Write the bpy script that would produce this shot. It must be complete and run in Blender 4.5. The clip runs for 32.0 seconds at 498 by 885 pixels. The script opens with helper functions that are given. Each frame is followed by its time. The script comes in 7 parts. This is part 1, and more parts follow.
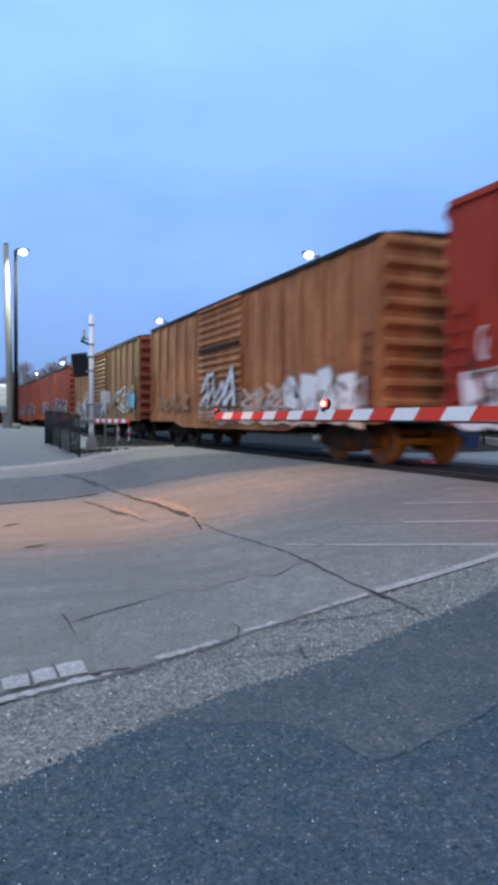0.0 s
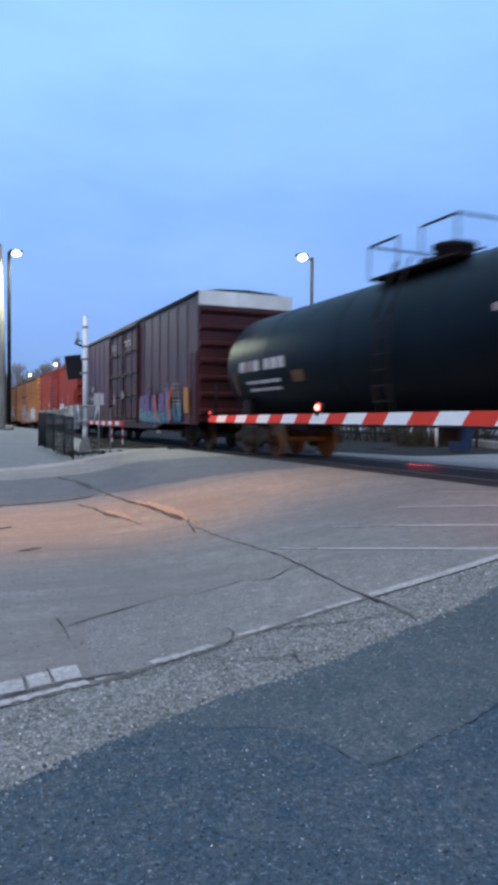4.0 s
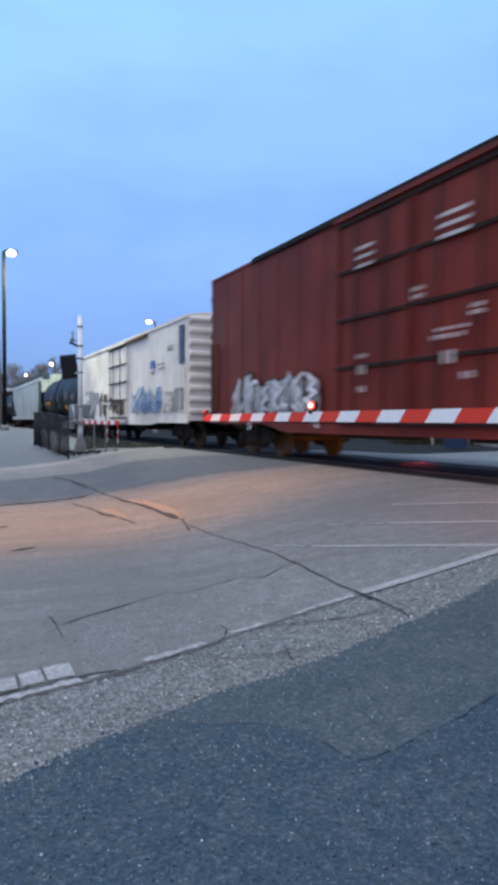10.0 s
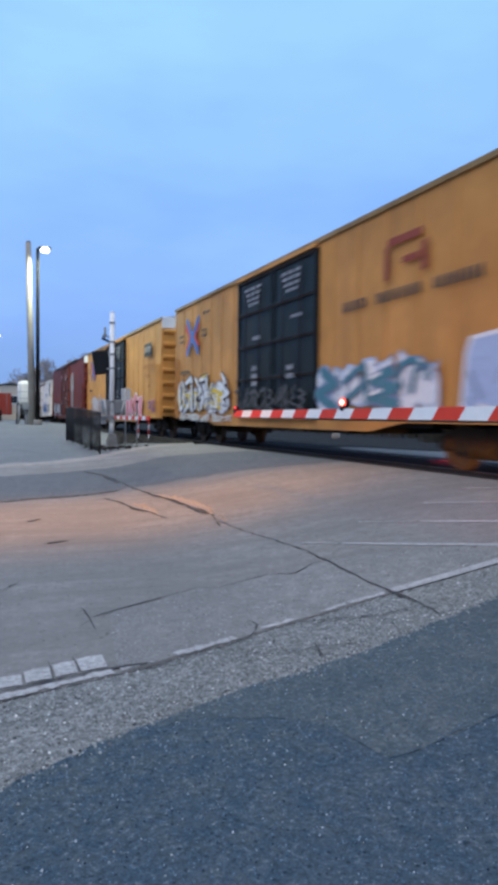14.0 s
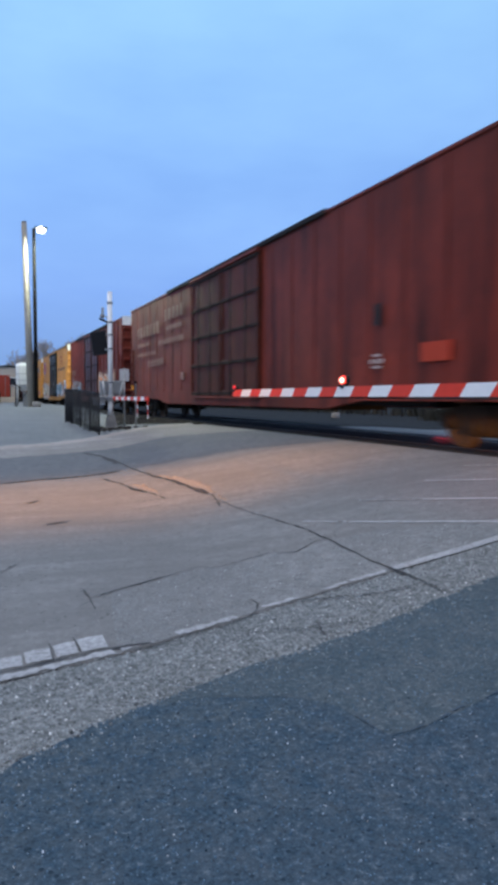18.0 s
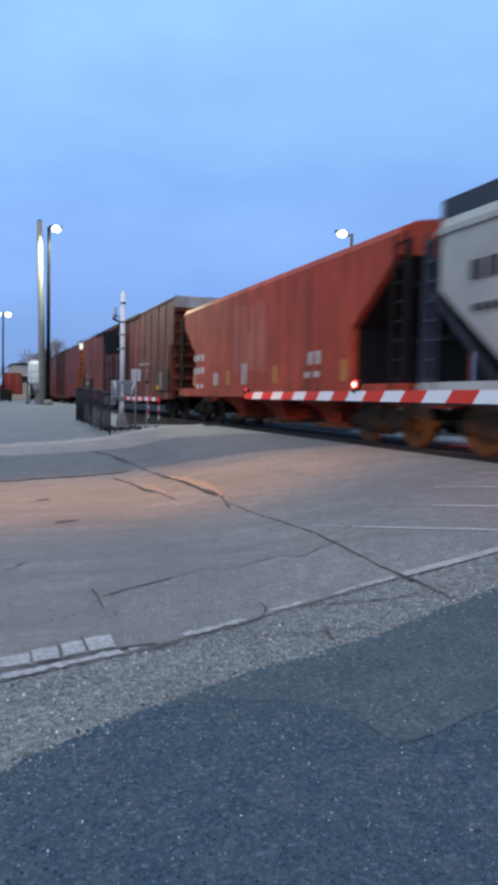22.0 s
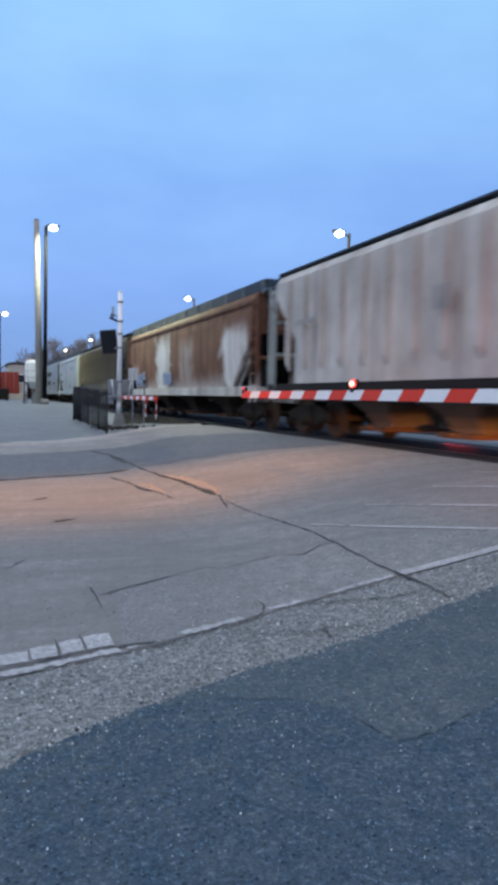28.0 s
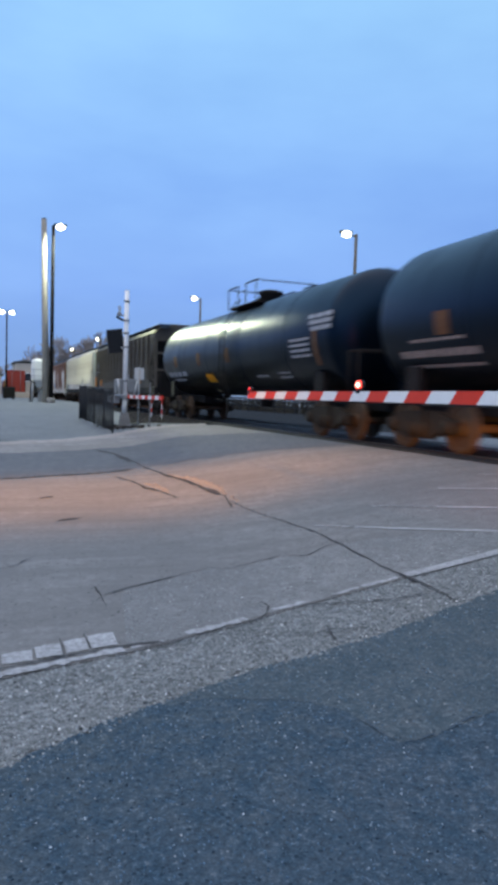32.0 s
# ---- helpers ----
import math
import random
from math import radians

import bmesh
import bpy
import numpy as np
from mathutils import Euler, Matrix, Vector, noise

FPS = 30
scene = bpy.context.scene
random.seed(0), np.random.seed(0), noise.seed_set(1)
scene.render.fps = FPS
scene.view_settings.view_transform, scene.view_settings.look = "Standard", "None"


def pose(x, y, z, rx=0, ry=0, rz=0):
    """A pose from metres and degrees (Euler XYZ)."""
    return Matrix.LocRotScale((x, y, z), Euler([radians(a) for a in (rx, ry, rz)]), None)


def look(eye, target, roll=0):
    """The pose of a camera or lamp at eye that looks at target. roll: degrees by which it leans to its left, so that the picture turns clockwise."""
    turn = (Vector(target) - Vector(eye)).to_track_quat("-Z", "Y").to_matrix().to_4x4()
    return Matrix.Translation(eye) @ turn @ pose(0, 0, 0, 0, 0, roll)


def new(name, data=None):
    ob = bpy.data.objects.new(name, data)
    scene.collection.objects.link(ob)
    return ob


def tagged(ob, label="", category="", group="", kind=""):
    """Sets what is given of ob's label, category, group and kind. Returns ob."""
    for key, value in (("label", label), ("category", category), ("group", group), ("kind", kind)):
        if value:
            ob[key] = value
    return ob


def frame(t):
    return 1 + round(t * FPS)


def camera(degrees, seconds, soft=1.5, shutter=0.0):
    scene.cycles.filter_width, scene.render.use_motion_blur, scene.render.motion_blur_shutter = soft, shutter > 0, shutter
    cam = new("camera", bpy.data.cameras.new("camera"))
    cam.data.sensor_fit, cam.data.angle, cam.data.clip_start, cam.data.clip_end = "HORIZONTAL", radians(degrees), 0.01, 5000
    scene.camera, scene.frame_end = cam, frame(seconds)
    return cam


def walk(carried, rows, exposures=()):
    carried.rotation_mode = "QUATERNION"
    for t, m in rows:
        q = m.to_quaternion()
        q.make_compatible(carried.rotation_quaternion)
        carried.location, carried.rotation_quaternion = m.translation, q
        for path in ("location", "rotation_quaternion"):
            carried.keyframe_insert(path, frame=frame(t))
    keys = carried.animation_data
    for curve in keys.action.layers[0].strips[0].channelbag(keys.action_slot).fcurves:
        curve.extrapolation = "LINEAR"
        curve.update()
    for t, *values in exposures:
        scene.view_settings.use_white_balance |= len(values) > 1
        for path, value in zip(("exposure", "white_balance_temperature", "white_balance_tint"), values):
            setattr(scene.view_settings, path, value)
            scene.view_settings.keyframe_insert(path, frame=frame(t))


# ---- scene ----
cam = camera(38.0, 32.0, soft=4.6, shutter=0.7)
PATH = [
    (0, 0.000, 0.000, 1.450, -22.80, -1.74, -0.40), (0.5, -0.019, -0.011, 1.461, -22.36, -1.60, -0.75), (1, -0.015, 0.003, 1.462, -22.34, -1.19, -0.94),
    (1.5, 0.005, -0.017, 1.484, -22.36, -2.30, -0.33), (2, -0.001, -0.005, 1.469, -22.72, -2.75, -0.32), (2.5, 0.015, -0.014, 1.478, -22.41, -2.72, -0.18),
    (3, -0.009, -0.027, 1.455, -22.87, -1.75, -0.39), (3.5, -0.016, -0.023, 1.479, -23.36, -1.52, -0.35), (5.5, -0.007, -0.021, 1.453, -22.85, -2.13, -1.19),
    (6, -0.007, -0.050, 1.464, -23.74, -1.65, -0.60), (6.5, 0.004, -0.009, 1.449, -23.70, -1.52, -0.80), (7, 0.006, -0.021, 1.457, -24.00, -1.35, -1.09),
    (7.5, 0.005, -0.033, 1.464, -24.08, -1.43, -0.50), (8, 0.014, -0.025, 1.461, -23.74, -1.59, -0.20), (8.5, 0.011, -0.039, 1.466, -23.65, -2.17, -0.44),
    (9, 0.011, -0.032, 1.464, -23.51, -1.81, -0.25), (9.5, 0.021, -0.029, 1.460, -24.01, -1.82, -0.34), (10, 0.008, -0.049, 1.469, -23.59, -1.69, -0.23),
    (10.5, 0.006, -0.021, 1.459, -23.14, -1.38, -0.51), (11, 0.012, -0.034, 1.462, -22.72, -1.95, -0.39), (11.5, 0.004, -0.041, 1.465, -21.96, -1.87, -0.57),
    (12, 0.004, -0.003, 1.447, -22.49, -1.68, -0.60), (12.5, -0.002, -0.038, 1.462, -22.39, -1.63, -0.51), (13, -0.000, -0.023, 1.455, -22.22, -1.75, -0.58),
    (13.5, 0.007, -0.044, 1.463, -21.89, -1.71, -0.21), (14, -0.013, -0.054, 1.466, -21.25, -1.98, -0.65), (14.5, -0.005, -0.027, 1.458, -20.80, -1.97, -0.38),
    (16.5, -0.006, -0.044, 1.466, -20.80, -2.27, -0.37), (17, -0.004, -0.027, 1.461, -21.22, -2.26, -0.37), (17.5, 0.006, -0.006, 1.450, -21.72, -2.61, -0.29),
    (18, 0.008, -0.003, 1.449, -21.30, -3.54, -0.14), (18.5, 0.000, 0.010, 1.444, -21.30, -4.05, -0.82), (19, -0.001, -0.015, 1.456, -21.33, -4.54, -1.10),
    (19.5, -0.002, 0.016, 1.441, -21.72, -4.53, -0.99), (20, -0.005, 0.007, 1.449, -21.73, -4.70, -1.12), (20.5, 0.000, 0.009, 1.447, -21.01, -4.18, -0.98),
    (21, -0.005, -0.006, 1.457, -20.78, -3.72, -1.05), (21.5, -0.007, 0.027, 1.440, -21.19, -3.43, -1.33), (22, -0.002, 0.007, 1.451, -20.47, -3.37, -1.29),
    (22.5, 0.003, 0.004, 1.453, -20.50, -4.05, -1.23), (23, 0.004, 0.028, 1.444, -21.09, -3.85, -1.62), (23.5, -0.005, 0.017, 1.445, -21.43, -3.62, -1.67),
    (24, -0.001, 0.016, 1.449, -21.23, -3.70, -1.46), (24.5, -0.005, 0.006, 1.447, -21.68, -3.63, -1.64), (26.5, -0.008, 0.000, 1.451, -21.06, -3.43, -1.32),
    (27, -0.009, -0.004, 1.451, -20.99, -3.05, -1.55), (27.5, -0.001, -0.005, 1.454, -20.72, -3.38, -1.19), (28, -0.011, 0.014, 1.442, -20.71, -3.39, -1.38),
    (28.5, -0.009, 0.005, 1.448, -20.95, -3.27, -1.35), (29, -0.010, -0.010, 1.453, -20.52, -3.49, -1.18), (29.5, -0.020, 0.007, 1.446, -20.34, -3.42, -1.69),
    (30, -0.008, 0.008, 1.444, -20.24, -3.45, -1.47), (30.5, -0.014, -0.023, 1.461, -19.90, -3.14, -1.45), (31, -0.017, 0.005, 1.451, -20.06, -3.08, -1.69),
    (31.5, -0.020, 0.011, 1.445, -20.02, -3.19, -1.82), (32, -0.013, 0.011, 1.447, -20.26, -3.40, -1.79)]
walk(cam, [(t, pose(x, y, z, 90 + pitch, roll, yaw)) for t, x, y, z, yaw, pitch, roll in PATH],
     exposures=[(0, 0.0), (14, 0.0), (19, -0.1), (32, -0.12)])

# ---- world and lights ----
world = bpy.data.worlds.new("dusk_sky")
scene.world = world
world.use_nodes = True
wn, wl = world.node_tree.nodes, world.node_tree.links
wn.clear()
w_out = wn.new("ShaderNodeOutputWorld")
w_bg = wn.new("ShaderNodeBackground")
w_co = wn.new("ShaderNodeTexCoord")
w_sep = wn.new("ShaderNodeSeparateXYZ")
w_ramp = wn.new("ShaderNodeValToRGB")
w_map = wn.new("ShaderNodeMapping")
w_noise = wn.new("ShaderNodeTexNoise")
w_cl = wn.new("ShaderNodeValToRGB")
w_mix = wn.new("ShaderNodeMix")
w_mix.data_type, w_mix.blend_type = "RGBA", "MULTIPLY"
w_mix.inputs[0].default_value = 1.0
wl.new(w_co.outputs["Generated"], w_sep.inputs[0])
wl.new(w_sep.outputs[2], w_ramp.inputs[0])
cr = w_ramp.color_ramp
cr.elements[0].position, cr.elements[0].color = 0.0, (0.27, 0.40, 0.66, 1)
cr.elements[1].position, cr.elements[1].color = 1.0, (0.34, 0.58, 0.95, 1)
for p, c in ((0.05, (0.225, 0.39, 0.76)), (0.14, (0.255, 0.455, 0.93)), (0.28, (0.285, 0.53, 1.0)), (0.48, (0.33, 0.63, 1.0))):
    e = cr.elements.new(p)
    e.color = (*c, 1)
wl.new(w_co.outputs["Generated"], w_map.inputs[0])
w_map.inputs["Scale"].default_value = (2.2, 2.2, 6.0)
wl.new(w_map.outputs[0], w_noise.inputs[0])
w_noise.inputs["Scale"].default_value, w_noise.inputs["Detail"].default_value = 1.6, 5.0
w_noise.inputs["Roughness"].default_value = 0.5
wl.new(w_noise.outputs[0], w_cl.inputs[0])
w_cl.color_ramp.elements[0].position, w_cl.color_ramp.elements[0].color = 0.32, (0.86, 0.88, 0.93, 1)
w_cl.color_ramp.elements[1].position, w_cl.color_ramp.elements[1].color = 0.72, (1.08, 1.06, 1.02, 1)
wl.new(w_ramp.outputs[0], w_mix.inputs["A"])
wl.new(w_cl.outputs[0], w_mix.inputs["B"])
# the sky darkens away from the set sun
w_dusk = wn.new("ShaderNodeValToRGB")
w_dusk.color_ramp.elements[0].position, w_dusk.color_ramp.elements[0].color = 0.30, (1, 1, 1, 1)
w_dusk.color_ramp.elements[1].position, w_dusk.color_ramp.elements[1].color = 0.80, (0.80, 0.82, 0.90, 1)
wl.new(w_sep.outputs[0], w_dusk.inputs[0])
w_all = wn.new("ShaderNodeMix")
w_all.data_type, w_all.blend_type = "RGBA", "MULTIPLY"
w_all.inputs[0].default_value = 1.0
wl.new(w_mix.outputs["Result"], w_all.inputs["A"])
wl.new(w_dusk.outputs[0], w_all.inputs["B"])
wl.new(w_all.outputs["Result"], w_bg.inputs[0])
w_bg.inputs[1].default_value = 1.12
wl.new(w_bg.outputs[0], w_out.inputs[0])


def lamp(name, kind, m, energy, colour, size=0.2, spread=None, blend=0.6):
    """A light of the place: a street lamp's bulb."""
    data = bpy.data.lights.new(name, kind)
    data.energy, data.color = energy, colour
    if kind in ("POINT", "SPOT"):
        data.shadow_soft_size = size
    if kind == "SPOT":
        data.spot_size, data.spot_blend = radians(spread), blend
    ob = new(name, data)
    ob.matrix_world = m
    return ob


# soft light of the clouded dusk sky
sun = bpy.data.lights.new("dusk_sun", "SUN")
sun.energy, sun.color, sun.angle = 2.25, (1.0, 0.825, 0.68), radians(100)
new("dusk_sun", sun).matrix_world = look((-5, -3.5, 13), (0, 0, 0))
# sodium street lamp over the road, just above the view
lamp("street_lamp_light", "SPOT", pose(1.5, 10.7, 9.6, 0, 0, 14) @ Matrix.Diagonal((2.5, 1.0, 1.0, 1.0)), 4700, (1.0, 0.355, 0.0), 0.9, 38, 1.0)
# low warm headlights of the traffic that waits at the gate
lamp("headlight_glow", "SPOT", look((3.3, 0.6, 0.78), (8.0, 8.9, 0.76)) @ Matrix.Diagonal((1.5, 0.24, 1.0, 1.0)), 6300, (1.0, 0.42, 0.06), 0.06, 24, 1.0)
# red flashers out of view: one by the gate mast, one added beyond the track
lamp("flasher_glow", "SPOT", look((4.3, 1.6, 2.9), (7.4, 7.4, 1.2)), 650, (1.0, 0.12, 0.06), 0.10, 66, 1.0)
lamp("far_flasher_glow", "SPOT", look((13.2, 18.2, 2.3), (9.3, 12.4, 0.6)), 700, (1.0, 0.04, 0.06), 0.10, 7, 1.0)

# ---- materials ----
def shader(name, rough=0.7, metal=0.0):
    m = bpy.data.materials.new(name)
    m.use_nodes = True
    b = m.node_tree.nodes["Principled BSDF"]
    b.inputs["Roughness"].default_value, b.inputs["Metallic"].default_value = rough, metal
    b.inputs["Specular IOR Level"].default_value = 0.22
    return m, m.node_tree.nodes, m.node_tree.links, b


def noise_node(n, l, co, scale, detail=5.0, rough=0.6, stretch=None):
    tex = n.new("ShaderNodeTexNoise")
    tex.inputs["Scale"].default_value, tex.inputs["Detail"].default_value, tex.inputs["Roughness"].default_value = scale, detail, rough
    if stretch:
        mp = n.new("ShaderNodeMapping")
        mp.inputs["Scale"].default_value = stretch
        l.new(co, mp.inputs[0])
        co = mp.outputs[0]
    l.new(co, tex.inputs[0])
    return tex.outputs[0]


def ramp_node(n, l, fac, lo, hi, c0=(0, 0, 0), c1=(1, 1, 1)):
    r = n.new("ShaderNodeValToRGB")
    r.color_ramp.elements[0].position, r.color_ramp.elements[0].color = lo, (*c0, 1)
    r.color_ramp.elements[1].position, r.color_ramp.elements[1].color = hi, (*c1, 1)
    l.new(fac, r.inputs[0])
    return r.outputs[0]


def range_node(n, l, v, lo, hi):
    k = n.new("ShaderNodeMapRange")
    k.interpolation_type = "SMOOTHSTEP"
    k.inputs[1].default_value, k.inputs[2].default_value = lo, hi
    l.new(v, k.inputs[0])
    return k.outputs[0]


def mix_node(n, l, fac, a, b, mode="MIX"):
    x = n.new("ShaderNodeMix")
    x.data_type, x.blend_type = "RGBA", mode
    for sock, v in ((x.inputs[0], fac), (x.inputs["A"], a), (x.inputs["B"], b)):
        if isinstance(v, (int, float)):
            sock.default_value = v
        elif isinstance(v, tuple):
            sock.default_value = (*v, 1)
        else:
            l.new(v, sock)
    return x.outputs["Result"]


def bump_node(n, l, b, height, strength, distance=0.01):
    k = n.new("ShaderNodeBump")
    k.inputs["Strength"].default_value, k.inputs["Distance"].default_value = strength, distance
    l.new(height, k.inputs["Height"])
    l.new(k.outputs[0], b.inputs["Normal"])


def shade(c, f):
    return tuple(min(1.0, v * f) for v in c)


def worn_paint(name, colour, stain=(0.05, 0.035, 0.03), streak=0.5, patch=0.4, rough=0.62, fade=1.35, metal=0.0, gloss=0.0):
    """Weathered paint: broad fading, streaks that run down, fine grain."""
    m, n, l, b = shader(name, rough, metal)
    b.inputs["Specular IOR Level"].default_value = 0.10 + gloss
    b.inputs["Roughness"].default_value = rough * 0.85
    co = n.new("ShaderNodeTexCoord").outputs["Object"]
    broad = ramp_node(n, l, noise_node(n, l, co, 0.45, 6.0, 0.62), 0.35, 0.68)
    base = mix_node(n, l, broad, shade(colour, 0.72), shade(colour, fade))
    grime = ramp_node(n, l, noise_node(n, l, co, 1.3, 7.0, 0.68, (1.0, 1.0, 0.6)), 0.44, 0.70)
    grime_k = n.new("ShaderNodeMath")
    grime_k.operation = "MULTIPLY"
    grime_k.inputs[1].default_value = streak * 0.8
    l.new(grime, grime_k.inputs[0])
    base = mix_node(n, l, grime_k.outputs[0], base, mix_node(n, l, 0.6, colour, stain))
    run = ramp_node(n, l, noise_node(n, l, co, 1.0, 5.0, 0.7, (2.2, 2.2, 0.16)), 0.48, 0.74)
    run_k = n.new("ShaderNodeMath")
    run_k.operation = "MULTIPLY"
    run_k.inputs[1].default_value = streak
    l.new(run, run_k.inputs[0])
    c = mix_node(n, l, run_k.outputs[0], base, stain)
    spot = ramp_node(n, l, noise_node(n, l, co, 5.0, 8.0, 0.7), 0.56, 0.75)
    spot_k = n.new("ShaderNodeMath")
    spot_k.operation = "MULTIPLY"
    spot_k.inputs[1].default_value = patch
    l.new(spot, spot_k.inputs[0])
    c = mix_node(n, l, spot_k.outputs[0], c, stain)
    l.new(c, b.inputs["Base Color"])
    bump_node(n, l, b, noise_node(n, l, co, 18.0, 4.0), 0.18, 0.004)
    return m


def patched_rust(name, colour, chalk, spots, low):
    """Rust-stained paint on which chalky remains of an older coat show in soft upright patches and along the foot."""
    m, n, l, b = shader(name, 0.7)
    b.inputs["Specular IOR Level"].default_value = 0.10
    co = n.new("ShaderNodeTexCoord").outputs["Object"]
    sep = n.new("ShaderNodeSeparateXYZ")
    l.new(co, sep.inputs[0])
    warp = noise_node(n, l, co, 1.1, 6.0, 0.65)

    def math_node(op, a, c):
        k = n.new("ShaderNodeMath")
        k.operation = op
        for sock, v in zip(k.inputs, (a, c)):
            if isinstance(v, (int, float)):
                sock.default_value = v
            else:
                l.new(v, sock)
        return k.outputs[0]

    def smooth(v, lo, hi, a, c):
        k = n.new("ShaderNodeMapRange")
        k.interpolation_type = "SMOOTHSTEP"
        for i, q in ((1, lo), (2, hi), (3, a), (4, c)):
            k.inputs[i].default_value = q
        l.new(v, k.inputs[0])
        return k.outputs[0]

    y = math_node("ADD", sep.outputs[1], math_node("MULTIPLY", math_node("SUBTRACT", warp, 0.5), 2.2))
    run = noise_node(n, l, co, 1.0, 7.0, 0.7, (2.6, 2.6, 0.18))
    mask = smooth(math_node("ADD", sep.outputs[2], math_node("MULTIPLY", run, 1.2)), low, low + 0.9, 0.74, 0.0)
    for yc, half, top, k in spots:
        side = smooth(math_node("ABSOLUTE", math_node("SUBTRACT", y, yc), 0.0), half * 0.6, half * 1.25, k, 0.0)
        mask = math_node("MAXIMUM", mask, math_node("MULTIPLY", side, smooth(math_node("ADD", sep.outputs[2], math_node("MULTIPLY", warp, 0.8)), top, top + 0.7, 1.0, 0.0)))
    mask = math_node("MULTIPLY", mask, ramp_node(n, l, run, 0.30, 0.52, (0.25, 0.25, 0.25)))
    broad = ramp_node(n, l, noise_node(n, l, co, 0.6, 6.0, 0.65), 0.35, 0.68)
    c = mix_node(n, l, broad, shade(colour, 0.65), shade(colour, 1.4))
    c = mix_node(n, l, ramp_node(n, l, noise_node(n, l, co, 1.0, 6.0, 0.7, (3.0, 3.0, 0.14)), 0.46, 0.70), c, shade(colour, 0.35))
    spot = noise_node(n, l, co, 6.0, 8.0, 0.75)
    c = mix_node(n, l, mask, c, mix_node(n, l, spot, shade(chalk, 0.8), shade(chalk, 1.15)))
    l.new(c, b.inputs["Base Color"])
    bump_node(n, l, b, spot, 0.18, 0.004)
    return m


def plain(name, colour, rough=0.6, metal=0.0, vary=0.25, scale=9.0):
    m, n, l, b = shader(name, rough, metal)
    co = n.new("ShaderNodeTexCoord").outputs["Object"]
    f = noise_node(n, l, co, scale, 6.0, 0.65)
    l.new(mix_node(n, l, f, shade(colour, 1 - vary), shade(colour, 1 + vary)), b.inputs["Base Color"])
    bump_node(n, l, b, f, 0.15, 0.004)
    return m


def tank_paint(name, colour, gloss=0.0, spec=0.09):
    """Glossy dark tank paint with thin dust."""
    m, n, l, b = shader(name, 0.4)
    co = n.new("ShaderNodeTexCoord").outputs["Object"]
    dust = ramp_node(n, l, noise_node(n, l, co, 1.2, 6.0, 0.65, (1, 1, 0.5)), 0.45, 0.8)
    l.new(mix_node(n, l, dust, colour, shade(colour, 1.6)), b.inputs["Base Color"])
    l.new(ramp_node(n, l, dust, 0.0, 1.0, (0.42 - gloss,) * 3, (0.54 - gloss,) * 3), b.inputs["Roughness"])
    b.inputs["Specular IOR Level"].default_value = spec
    # blue of the reflected sky is put into the sheen's tint
    b.inputs["Specular Tint"].default_value = (0.25, 0.55, 1.0, 1.0)
    return m


def glow(name, colour, strength):
    m, n, l, b = shader(name, 0.4)
    b.inputs["Base Color"].default_value = (*shade(colour, 0.5), 1)
    b.inputs["Emission Color"].default_value = (*colour, 1)
    b.inputs["Emission Strength"].default_value = strength
    return m


